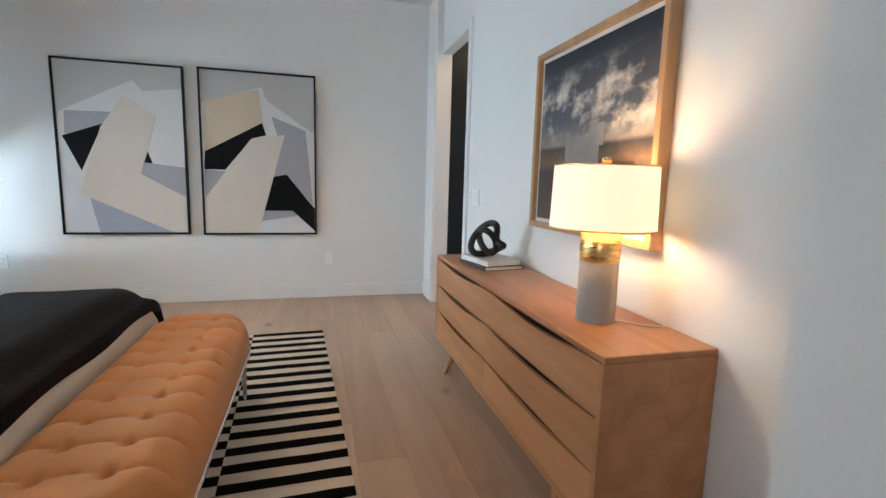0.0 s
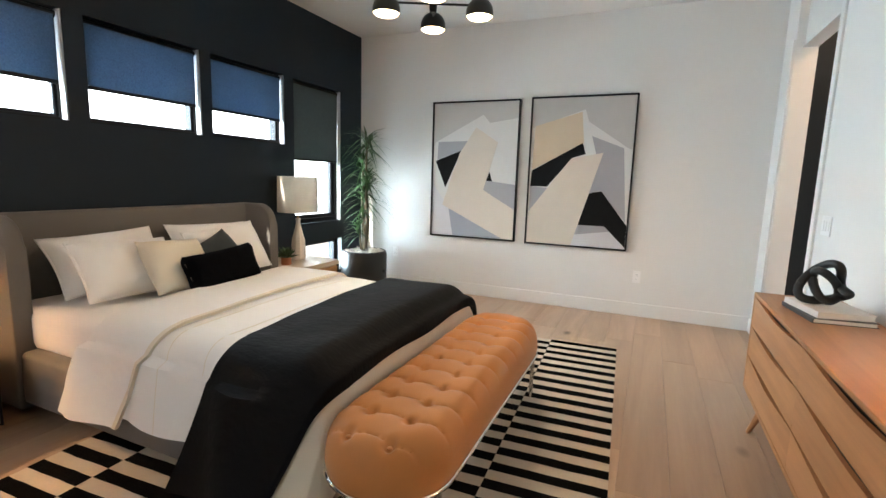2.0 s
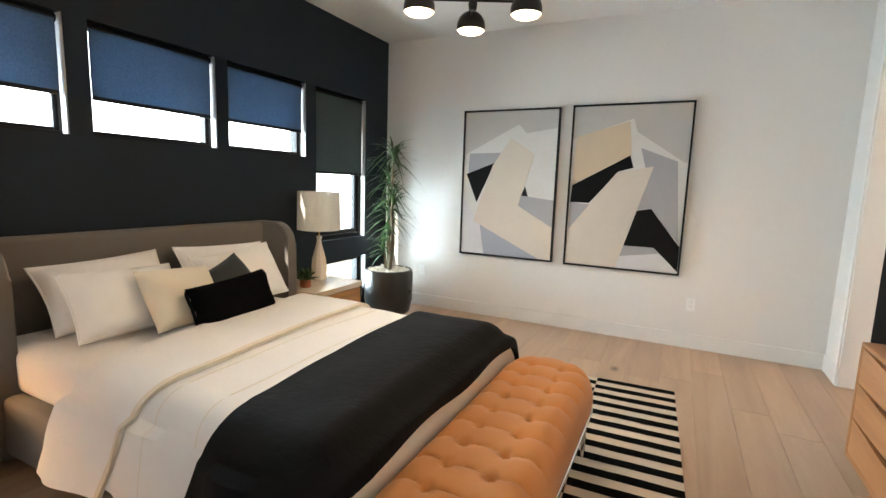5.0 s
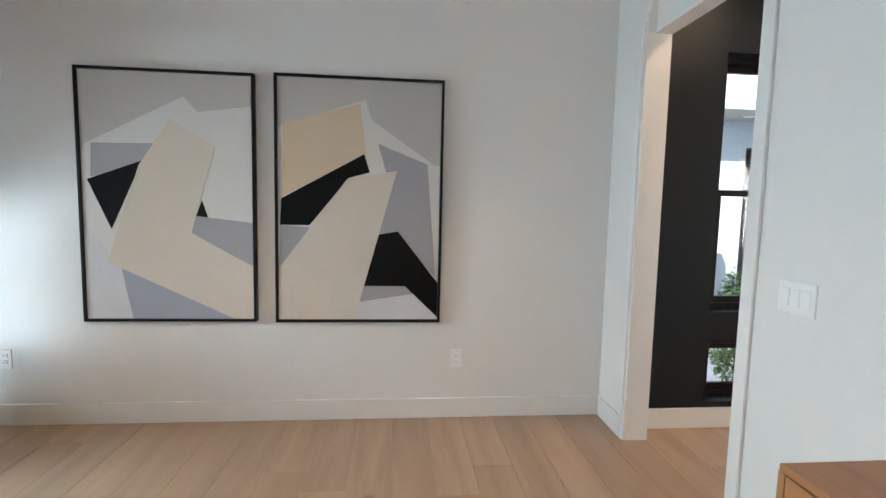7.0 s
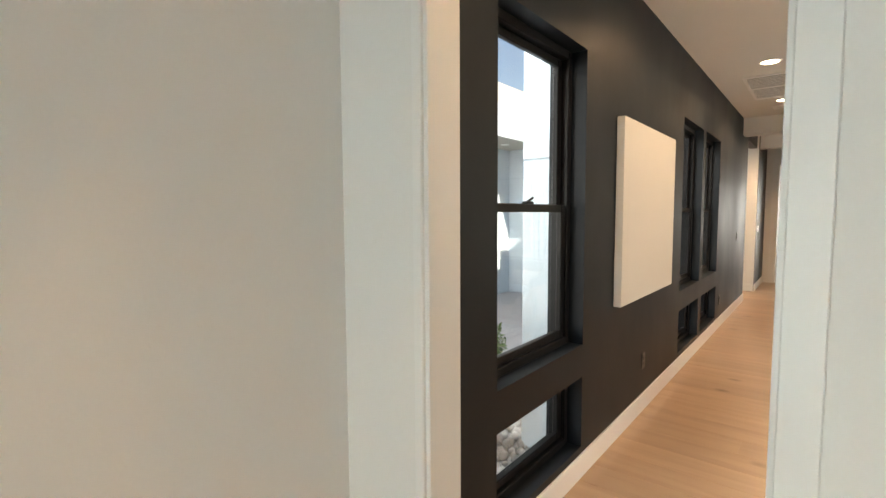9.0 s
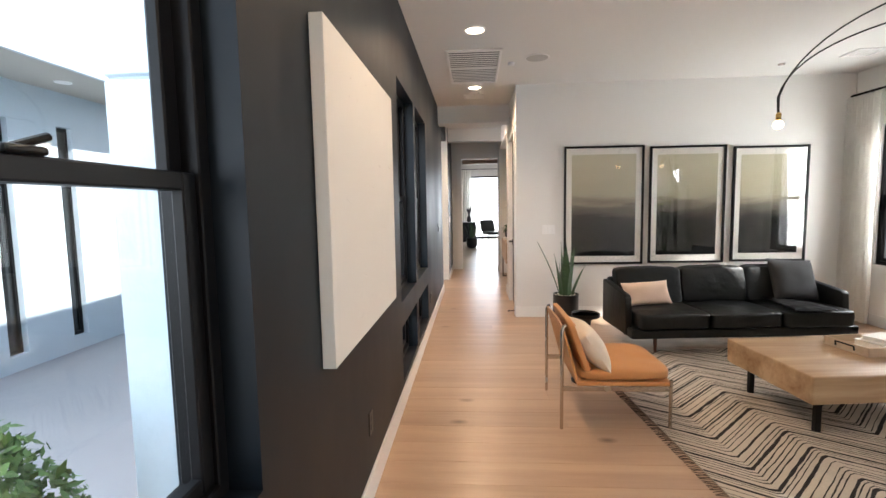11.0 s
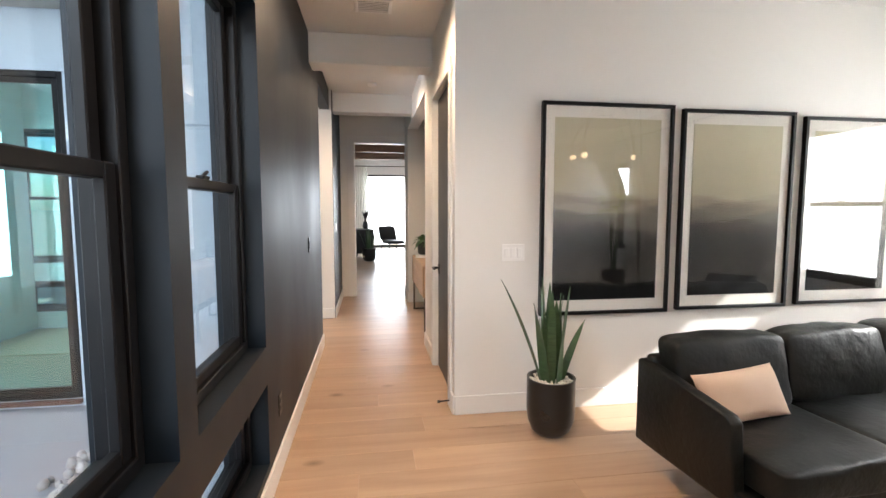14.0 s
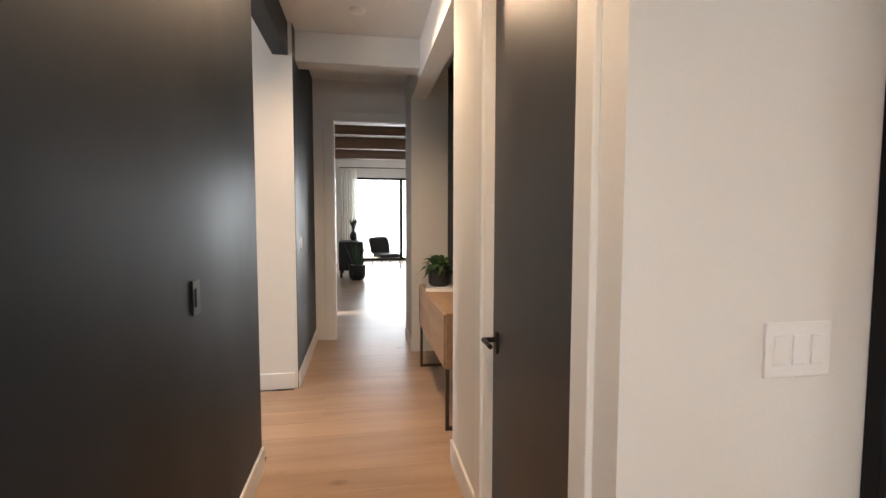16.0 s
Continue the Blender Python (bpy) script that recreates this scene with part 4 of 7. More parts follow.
throw = finish("bed_throw", drape(-1.25, -0.765, 0.52, 0.36, 0.060, foot=0.07, wrinkle=0.012, seed=1.0, nx=44, out=0.040, slant=-0.16, skew=0.42), BLACK_THROW, True)
tagged(throw, "black cotton throw laid across the foot of the bed", "blanket")
cream = finish("bed_blanket", drape(-1.00, -0.770, 0.52, 0.30, 0.044, foot=0.42, wrinkle=0.012, seed=1.0, nx=16, out=0.022, skew=0.12), CREAM_LINEN, True)
tagged(cream, "cream blanket edge hanging over the foot of the bed", "blanket")


def cushion(name, label, w, h, t, at, tilt, rz, material, roll=0.0, piping=None, category="pillow", fur=False, group="", puff=2.8):
    """A stuffed cushion that stands on its lower edge, leaning back by tilt."""
    e = thing(name, label, category, (0, 0, 0), 0, group)
    e.matrix_basis = pose(*at, 0, 0, rz) @ pose(0, 0, 0, 0, tilt, 0) @ pose(0, 0, 0, roll, 0, 0)
    bm = bmesh.new()
    n2 = 26
    seed = at[0] * 13 + at[1] * 7

    def face(sgn):
        def fn(u, v):
            a, b = 2 * u - 1, 2 * v - 1
            edge = (1 - abs(a) ** puff) * (1 - abs(b) ** puff)
            pull = 1 - 0.07 * (1 - abs(a) ** 2) * abs(b) ** 3
            pull2 = 1 - 0.07 * (1 - abs(b) ** 2) * abs(a) ** 3
            y = a * w / 2 * pull2
            z = b * h / 2 * pull
            x = sgn * t / 2 * max(edge, 0) ** 0.5
            nz = noise.noise((y * 7 + seed, z * 7, sgn)) * 0.012 * max(edge, 0) ** 0.3
            if fur:
                nz += noise.noise((y * 60, z * 60, sgn + seed)) * 0.006
            return x + sgn * nz, y, z + h / 2
        return fn
    sheet(bm, face(1), n2, n2)
    sheet(bm, face(-1), n2, n2)
    bmesh.ops.remove_doubles(bm, verts=bm.verts[:], dist=0.0008)
    part("cover", bm, material, e, smooth=True)
    if piping:
        bm = bmesh.new()
        pts = []
        for k in range(48):
            s = k / 12
            side, f = int(s), s - int(s)
            a, b = ((2 * f - 1, -1), (1, 2 * f - 1), (1 - 2 * f, 1), (-1, 1 - 2 * f))[side]
            pts.append((0, a * w / 2 * (1 - 0.07 * (1 - b * b) * abs(a) ** 3), h / 2 + b * h / 2 * (1 - 0.07 * (1 - a * a) * abs(b) ** 3)))
        tube(bm, pts, 0.006, 6, closed=True)
        part("piping", bm, piping, e)
    return e


PZ = 0.61
cushion("bed_pillow", "white linen bed pillow leaning on the headboard", 0.68, 0.38, 0.18, (-2.66, 1.16, PZ), -32, 2, WHITE_LINEN, 2, WHITE_LINEN, group="white bed pillows")
cushion("bed_pillow", "white linen bed pillow leaning on the headboard", 0.68, 0.38, 0.18, (-2.66, 1.91, PZ), -32, -3, WHITE_LINEN, -2, WHITE_LINEN, group="white bed pillows")
cushion("bed_pillow", "white linen bed pillow with a flanged edge", 0.58, 0.36, 0.19, (-2.38, 1.08, PZ), -33, 4, WHITE_LINEN, -3, WHITE_LINEN, group="white bed pillows")
cushion("bed_pillow", "white linen bed pillow with a flanged edge", 0.58, 0.38, 0.19, (-2.38, 1.80, PZ), -30, -5, WHITE_LINEN, 5, WHITE_LINEN, group="white bed pillows")
cushion("throw_pillow", "cream linen square throw pillow", 0.43, 0.35, 0.16, (-2.22, 1.27, PZ + 0.005), -33, 6, CREAM_LINEN, -4, group="throw pillows")
cushion("throw_pillow", "dark grey-green velvet pillow with one corner up", 0.36, 0.34, 0.14, (-2.25, 1.65, PZ), -30, -4, GREY_VELVET, 22, group="throw pillows")
cushion("lumbar_pillow", "fluffy black plush lumbar pillow", 0.54, 0.24, 0.16, (-2.12, 1.47, PZ + 0.01), -20, 3, BLACK_FUR, 3, fur=True, group="throw pillows", puff=6.0)

# tufted bench
bench = thing("tufted_bench", "pill-shaped cognac velvet bench with deep button tufting", "bench", (-0.49, 1.33, 0))
BL, BW = 1.72, 0.47
ROW = 0.143
buttons = [(c * 0.078, -0.7865 + ROW * k) for k in range(12) for c in (-1, 1) if abs(-0.7865 + ROW * k) < BL / 2 - 0.06]


def pill(x, y):
    """Distance inside the rounded outline of the bench."""
    r = BW / 2
    cy = max(-(BL / 2 - r), min(BL / 2 - r, y))
    return r - math.hypot(x, y - cy)


def bench_top(u, v):
    y = -BL / 2 + BL * v
    r = BW / 2
    over = max(0.0, abs(y) - (BL / 2 - r))
    half = math.sqrt(max(r * r - over * over, 0.0004))
    x = half * math.sin((2 * u - 1) * math.pi / 2)
    d = max(pill(x, y), 0.0)
    z = 0.385 + 0.125 * (1 - (1 - min(d / 0.10, 1.0)) ** 2.2) ** 0.5
    scallop = 0.020 * abs(math.sin(math.pi * (x + 0.078) / 0.156))
    f = ((y - scallop + 0.7865) / ROW) % 1.0
    dip = 0.024 * (1 - math.sin(math.pi * f) ** 0.40)
    for bx, by in buttons:
        q = math.hypot(x - bx, (y - by) * 0.8)
        if q < 0.09:
            dip = max(dip, math.exp(-(q / 0.022) ** 2) * 0.036)
    return x, y, z - dip * min(d / 0.05, 1.0)


bm = bmesh.new()
sheet(bm, bench_top, 84, 260)
part("cushion", bm, COGNAC_VELVET, bench, "button-tufted cognac velvet cushion", True)
bm = bmesh.new()
outline = [(BW / 2 * math.cos(a), (BL / 2 - BW / 2) + BW / 2 * math.sin(a)) for a in np.linspace(0, math.pi, 25)] + [(BW / 2 * math.cos(a), -(BL / 2 - BW / 2) + BW / 2 * math.sin(a)) for a in np.linspace(math.pi, 2 * math.pi, 25)]
lo = [bm.verts.new((x * 0.985, y * 0.995, 0.325)) for x, y in outline]
mid = [bm.verts.new((x * 1.012, y * 1.003, 0.36)) for x, y in outline]
up = [bm.verts.new((x * 1.0, y * 1.0, 0.395)) for x, y in outline]
for a, c in ((lo, mid), (mid, up)):
    for i in range(len(a)):
        bm.faces.new((a[i], a[(i + 1) % len(a)], c[(i + 1) % len(a)], c[i]))
bm.faces.new(lo[::-1])
part("seat_band", bm, COGNAC_VELVET, bench, smooth=True)
bm = bmesh.new()
tube(bm, [(x * 0.99, y * 0.998, 0.318) for x, y in outline], 0.009, 10, closed=True)
part("rail", bm, CHROME, bench, "polished chrome rail", True)
for x, y in ((-0.19, -0.64), (0.19, -0.64), (-0.19, 0.76), (0.19, 0.76)):
    bm = bmesh.new()
    tube(bm, [(x, y, 0.322), (x, y, 0.001)], 0.011, 12)
    part("leg", bm, CHROME, bench, smooth=True)
for bx, by in buttons:
    bm = bmesh.new()
    lathe(bm, [(0.010, -0.003), (0.009, 0.002), (0.004, 0.004)], 12, (bx, by, 0.476))
    part("button", bm, COGNAC_VELVET, bench)

# dresser
dr = thing("dresser", "warm oak six-drawer dresser with scooped drawer tops", "dresser", (0.875, 0.58, 0))
DL, DD, DH = 1.915, 0.405, 0.735
bm = bmesh.new()
box(bm, 0.0, DD, 0, DL, DH - 0.022, DH, 0.003, 1)
box(bm, 0.0, DD, 0, 0.022, 0.165, DH - 0.022)
box(bm, 0.0, DD, DL - 0.022, DL, 0.165, DH - 0.022)
box(bm, 0.0, DD, 0.022, DL - 0.022, 0.165, 0.187)
box(bm, DD - 0.012, DD - 0.002, 0.022, DL - 0.022, 0.187, DH - 0.022)
part("carcass", bm, DRESSER_OAK, dr)
bm = bmesh.new()
box(bm, 0.03, 0.04, 0.022, DL - 0.022, 0.19, DH - 0.024)
part("dark_reveal", bm, BLACK_METAL, dr)
dw, dh = (DL - 0.044) / 2, (DH - 0.022 - 0.187) / 3
for c in range(2):
    for r in range(3):
        y0, z0 = 0.022 + c * dw + 0.002, 0.187 + r * dh + 0.002
        bm = bmesh.new()
        N = 24
        fr, bk = [], []
        for x, row in ((0.001, fr), (0.018, bk)):
            lo2 = [bm.verts.new((x, y0 + (dw - 0.004) * i / N, z0)) for i in range(N + 1)]
            hi2 = [bm.verts.new((x, y0 + (dw - 0.004) * i / N, z0 + dh - 0.004 - 0.026 * math.sin(math.pi * i / N) ** 1.3)) for i in range(N + 1)]
            row += [lo2, hi2]
        for i in range(N):
            bm.faces.new((fr[0][i], fr[0][i + 1], fr[1][i + 1], fr[1][i]))
            bm.faces.new((bk[0][i], bk[1][i], bk[1][i + 1], bk[0][i + 1]))
            bm.faces.new((fr[1][i], fr[1][i + 1], bk[1][i + 1], bk[1][i]))
            bm.faces.new((fr[0][i], bk[0][i], bk[0][i + 1], fr[0][i + 1]))
        part("drawer_front", bm, DRESSER_OAK, dr, "oak drawer front with a scooped finger pull")
for x, y, sx, sy in ((0.05, 0.28, -0.05, -0.03), (0.34, 0.28, 0.02, -0.03), (0.05, DL - 0.30, -0.05, 0.03), (0.34, DL - 0.30, 0.02, 0.03)):
    bm = bmesh.new()
    tube(bm, [(x, y, 0.168), (x + sx, y + sy, 0.0)], 0.021, 14, taper=0.011)
    part("leg", bm, DRESSER_OAK, dr, "tapered oak leg", True)


def lamp_cord(bm, pts, r=0.003):
    tube(bm, pts, r, 6)


lamp = thing("table_lamp", "table lamp with a concrete and brass base and lit drum shade", "lamp", (1.07, 0.93, DH))
bm = bmesh.new()
lathe(bm, [(0.066, 0.0), (0.069, 0.004), (0.069, 0.222)], 48)
part("base", bm, CONCRETE, lamp, "grey concrete cylinder base", True)
bm = bmesh.new()
lathe(bm, [(0.070, 0.220), (0.071, 0.223), (0.071, 0.325), (0.066, 0.33), (0.02, 0.332), (0.012, 0.34), (0.012, 0.555), (0.017, 0.557), (0.017, 0.585), (0.004, 0.588)], 48)
part("collar", bm, BRASS, lamp, "brushed brass collar", True)
bm = bmesh.new()
lathe(bm, [(0.183, 0.338), (0.177, 0.556)], 64, caps=False)
sh = part("shade", bm, SHADE_LIT, lamp, "glowing cream fabric drum shade", True)
for z, r in ((0.338, 0.1835), (0.556, 0.1775)):
    bm = bmesh.new()
    tube(bm, [(r * math.cos(a), r * math.sin(a), z) for a in np.linspace(0, 2 * math.pi, 49)[:-1]], 0.003, 6, closed=True)
    part("rim", bm, BRASS, sh)
bm = bmesh.new()
lamp_cord(bm, [(0.06, -0.03, 0.004), (0.12, -0.10, 0.004), (0.19, -0.14, 0.005), (0.203, -0.12, 0.004), (0.206, -0.12, -0.06)])
part("cord", bm, CREAM_LINEN, lamp)
point_lamp("table_lamp_bulb", (1.07, 0.93, DH + 0.42), 5.0, (1.0, 0.72, 0.40), 0.05)

bk = thing("book", "large white book lying flat on the dresser", "book", (1.09, 2.06, DH), 8, "books on the dresser")


def flat_book(t, w, l, h, cover):
    bm = bmesh.new()
    box(bm, -w / 2, w / 2, -l / 2, l / 2, 0, 0.003)
    box(bm, -w / 2, w / 2, -l / 2, l / 2, h - 0.003, h)
    box(bm, -w / 2, -w / 2 + 0.004, -l / 2, l / 2, 0.003, h - 0.003)
    part("cover", bm, cover, t)
    bm = bmesh.new()
    box(bm, -w / 2 + 0.004, w / 2 - 0.006, -l / 2 + 0.005, l / 2 - 0.005, 0.003, h - 0.003)
    part("pages", bm, PAPER, t)


flat_book(bk, 0.25, 0.33, 0.022, BOOK_DARK)
tagged(bk, "dark-edged book lying flat on the dresser")
bk = thing("book", "white book lying on the dark book", "book", (1.09, 2.06, DH + 0.0225), 12, "books on the dresser")
flat_book(bk, 0.23, 0.30, 0.028, BOOK_WHITE)
knot = thing("knot_sculpture", "matte black knot sculpture standing on the books", "sculpture", (1.08, 2.05, DH + 0.051), 70)
bm = bmesh.new()
pts = []
for k in range(120):
    a = 2 * math.pi * k / 120
    pts.append((0.030 * math.sin(3 * a), 0.080 * math.cos(a) + 0.035 * math.cos(2 * a + 0.6), 0.102 + 0.078 * math.sin(a) + 0.030 * math.sin(2 * a - 0.5)))
tube(bm, pts, 0.0195, 10, closed=True)
pts = [(0.028 * math.cos(2 * a), 0.052 * math.cos(a) + 0.015, 0.095 + 0.068 * math.sin(a + 0.5)) for a in np.linspace(0, 2 * math.pi, 60)[:-1]]
tube(bm, pts, 0.0195, 10, closed=True)
zmin = min(v.co.z for v in bm.verts)
bmesh.ops.translate(bm, verts=bm.verts[:], vec=(0, 0, -zmin))
part("knotted_loop", bm, mat("matte_black_resin", (0.010, 0.010, 0.010), 0.5, vary=0.1), knot, smooth=True)

# framed photograph over the dresser
photo = thing("framed_photograph", "oak-framed photograph of clouds over a desert house", "picture", (EX, 1.365, 1.445), -90)
PW, PH = 0.985, 0.90
bm = bmesh.new()
for c in ((-PW / 2, PW / 2, PH / 2 - 0.03, PH / 2), (-PW / 2, PW / 2, -PH / 2, -PH / 2 + 0.03), (-PW / 2, -PW / 2 + 0.03, -PH / 2 + 0.03, PH / 2 - 0.03), (PW / 2 - 0.03, PW / 2, -PH / 2 + 0.03, PH / 2 - 0.03)):
    box(bm, c[0], c[1], -0.055, -0.001, c[2], c[3], 0.002, 1)
part("frame", bm, FRAME_OAK, photo, "deep light oak frame")
bm = bmesh.new()
box(bm, -PW / 2 + 0.03, PW / 2 - 0.03, -0.030, -0.004, -PH / 2 + 0.03, PH / 2 - 0.03)
part("mat_board", bm, PAPER, photo, "white mat board")


def photo_material():
    m = bpy.data.materials.new("desert_photograph")
    m.use_nodes = True
    nt = m.node_tree
    b = nt.nodes["Principled BSDF"]
    b.inputs["Roughness"].default_value = 0.35
    tc = nt.nodes.new("ShaderNodeTexCoord")
    sep = nt.nodes.new("ShaderNodeSeparateXYZ")
    nt.links.new(tc.outputs["Object"], sep.inputs[0])
    height = nt.nodes.new("ShaderNodeMapRange")
    height.inputs["From Min"].default_value, height.inputs["From Max"].default_value = -0.40, 0.40
    nt.links.new(sep.outputs[2], height.inputs[0])
    skyr = nt.nodes.new("ShaderNodeValToRGB")
    e = skyr.color_ramp.elements
    e[0].position, e[0].color = 0.0, (0.10, 0.075, 0.05, 1)
    e[1].position, e[1].color = 1.0, (0.012, 0.016, 0.028, 1)
    for p, c in ((0.30, (0.06, 0.05, 0.045, 1)), (0.36, (0.20, 0.13, 0.075, 1)), (0.44, (0.07, 0.055, 0.05, 1)), (0.465, (0.30, 0.25, 0.20, 1)), (0.60, (0.10, 0.11, 0.13, 1))):
        k = e.new(p)
        k.color = c
    nt.links.new(height.outputs[0], skyr.inputs[0])
    mp = nt.nodes.new("ShaderNodeMapping")
    mp.inputs["Scale"].default_value = (3.6, 1, 5.5)
    nt.links.new(tc.outputs["Object"], mp.inputs[0])
    n1 = nt.nodes.new("ShaderNodeTexNoise")
    n1.inputs["Scale"].default_value, n1.inputs["Detail"].default_value, n1.inputs["Roughness"].default_value = 1.1, 9, 0.62
    nt.links.new(mp.outputs[0], n1.inputs["Vector"])
    cr = nt.nodes.new("ShaderNodeMapRange")
    cr.inputs["From Min"].default_value, cr.inputs["From Max"].default_value = 0.46, 0.57
    nt.links.new(n1.outputs[0], cr.inputs[0])
    band = nt.nodes.new("ShaderNodeValToRGB")
    be = band.color_ramp.elements
    be[0].position, be[0].color = 0.45, (0, 0, 0, 1)
    be[1].position, be[1].color = 0.92, (0, 0, 0, 1)
    for p in (0.56, 0.76):
        k = be.new(p)
        k.color = (1, 1, 1, 1)
    nt.links.new(height.outputs[0], band.inputs[0])
    mul = nt.nodes.new("ShaderNodeMath")
    mul.operation = "MULTIPLY"
    nt.links.new(cr.outputs[0], mul.inputs[0])
    nt.links.new(band.outputs[0], mul.inputs[1])
    n2 = nt.nodes.new("ShaderNodeTexNoise")
    n2.inputs["Scale"].default_value, n2.inputs["Detail"].default_value = 26, 6
    nt.links.new(tc.outputs["Object"], n2.inputs["Vector"])
    cloud = nt.nodes.new("ShaderNodeValToRGB")
    cloud.color_ramp.elements[0].position, cloud.color_ramp.elements[0].color = 0.3, (0.28, 0.24, 0.21, 1)
    cloud.color_ramp.elements[1].position, cloud.color_ramp.elements[1].color = 0.7, (0.80, 0.70, 0.60, 1)
    nt.links.new(n1.outputs[0], cloud.inputs[0])
    mx = nt.nodes.new("ShaderNodeMix")
    mx.data_type = "RGBA"
    nt.links.new(mul.outputs[0], mx.inputs[0])
    nt.links.new(skyr.outputs[0], mx.inputs[6])
    nt.links.new(cloud.outputs[0], mx.inputs[7])
    m2 = nt.nodes.new("ShaderNodeMix")
    m2.data_type, m2.blend_type = "RGBA", "OVERLAY"
    m2.inputs[0].default_value = 0.35
    nt.links.new(mx.outputs[2], m2.inputs[6])
    nt.links.new(n2.outputs[0], m2.inputs[7])
    nt.links.new(m2.outputs[2], b.inputs["Base Color"])
    return m


bm = bmesh.new()
box(bm, -PW / 2 + 0.05, PW / 2 - 0.05, -0.033, -0.029, -PH / 2 + 0.05, PH / 2 - 0.05)
pr = part("print", bm, photo_material(), photo, "photograph of pale clouds over dark scrubland")
bm = bmesh.new()
poly(bm, [(0.02, -0.20), (0.02, 0.02), (0.05, 0.045), (0.13, 0.045), (0.13, -0.05), (0.10, -0.05), (0.10, -0.20)], 0.002, lambda u, v, w: (u, -0.033 - w, v))
poly(bm, [(-0.18, -0.20), (-0.18, -0.01), (-0.10, 0.0), (0.02, 0.0), (0.02, -0.20)], 0.001, lambda u, v, w: (u, -0.033 - w, v))
part("house_shape", bm, mat("photo_grey_house", (0.30, 0.27, 0.24), 0.4, vary=0.3, scale=12), pr)

# abstract paintings
def painting(label, x0, x1, z0, z1, layers):
    t = thing("abstract_painting", label, "painting", ((x0 + x1) / 2, NY, (z0 + z1) / 2), 0, "abstract paintings")
    w, h = x1 - x0, z1 - z0
    for c in ((-w / 2, w / 2, h / 2 - 0.016, h / 2), (-w / 2, w / 2, -h / 2, -h / 2 + 0.016), (-w / 2, -w / 2 + 0.016, -h / 2 + 0.016, h / 2 - 0.016), (w / 2 - 0.016, w / 2, -h / 2 + 0.016, h / 2 - 0.016)):
        bm = bmesh.new()
        box(bm, c[0], c[1], -0.045, -0.001, c[2], c[3], 0.0015, 1)
        part("frame_bar", bm, BLACK_FRAME, t, "slim black frame")
    bm = bmesh.new()
    box(bm, -w / 2 + 0.017, w / 2 - 0.017, -0.030, -0.003, -h / 2 + 0.017, h / 2 - 0.017)
    cv = part("canvas", bm, ABS["grey"], t, "warm grey painted canvas")
    iw, ih = w - 0.036, h - 0.036
    for k, (colour, pts) in enumerate(layers):
        bm = bmesh.new()
        poly(bm, [((u - 0.5) * iw, (0.5 - v) * ih) for u, v in pts], 0.0006 * (k + 1), lambda u, v, d: (u, -0.0302 - d, v))
        part("painted_shape", bm, ABS[colour], cv)
    return t


painting("black-framed abstract painting of overlapping cream, grey and black shapes", -2.085, -1.062, 0.665, 2.19, [
    ("white", [(0.02, 0.29), (0.60, 0.09), (0.68, 0.15), (1.0, 0.12), (1.0, 0.60), (0.65, 0.57), (0.3, 0.9), (0.0, 0.75), (0.0, 0.35)]),
    ("pale", [(0.0, 0.60), (0.2, 0.78), (0.27, 1.0), (0.0, 1.0)]),
    ("violet", [(0.06, 0.285), (0.42, 0.28), (0.34, 0.38), (0.05, 0.42)]),
    ("black", [(0.03, 0.43), (0.35, 0.35), (0.16, 0.63)]),
    ("violet", [(0.66, 0.57), (1.0, 0.595), (1.0, 0.775), (0.62, 0.64)]),
    ("blue", [(0.21, 0.79), (0.90, 1.0), (0.27, 1.0)]),
    ("black", [(0.695, 0.505), (0.73, 0.575), (0.66, 0.57)]),
    ("cream", [(0.52, 0.18), (0.78, 0.29), (0.63, 0.64), (1.0, 0.78), (1.0, 1.0), (0.88, 1.0), (0.13, 0.765), (0.33, 0.37)])])
painting("black-framed abstract painting with a peach block and black angles", -0.945, 0.097, 0.660, 2.20, [
    ("white", [(0.0, 0.20), (0.53, 0.08), (0.57, 0.16), (0.97, 0.34), (1.0, 0.34), (1.0, 1.0), (0.0, 1.0)]),
    ("violet", [(0.61, 0.255), (0.92, 0.335), (0.985, 0.82), (0.74, 0.63), (0.61, 0.63), (0.69, 0.44)]),
    ("violet", [(0.01, 0.60), (0.20, 0.61), (0.01, 0.78)]),
    ("peach", [(0.035, 0.185), (0.50, 0.095), (0.535, 0.30), (0.02, 0.485)]),
    ("black", [(0.02, 0.49), (0.525, 0.30), (0.56, 0.375), (0.43, 0.40), (0.19, 0.60), (0.01, 0.60)]),
    ("violet", [(0.51, 0.855), (0.79, 0.85), (0.87, 0.89), (0.49, 0.925)]),
    ("pale", [(0.49, 0.925), (0.87, 0.885), (0.98, 0.985), (0.98, 1.0), (0.47, 1.0)]),
    ("black", [(0.61, 0.635), (0.74, 0.62), (1.0, 0.84), (1.0, 0.99), (0.79, 0.855), (0.52, 0.855)]),
    ("cream", [(0.42, 0.405), (0.73, 0.365), (0.47, 1.0), (0.0, 1.0), (0.0, 0.785)])])

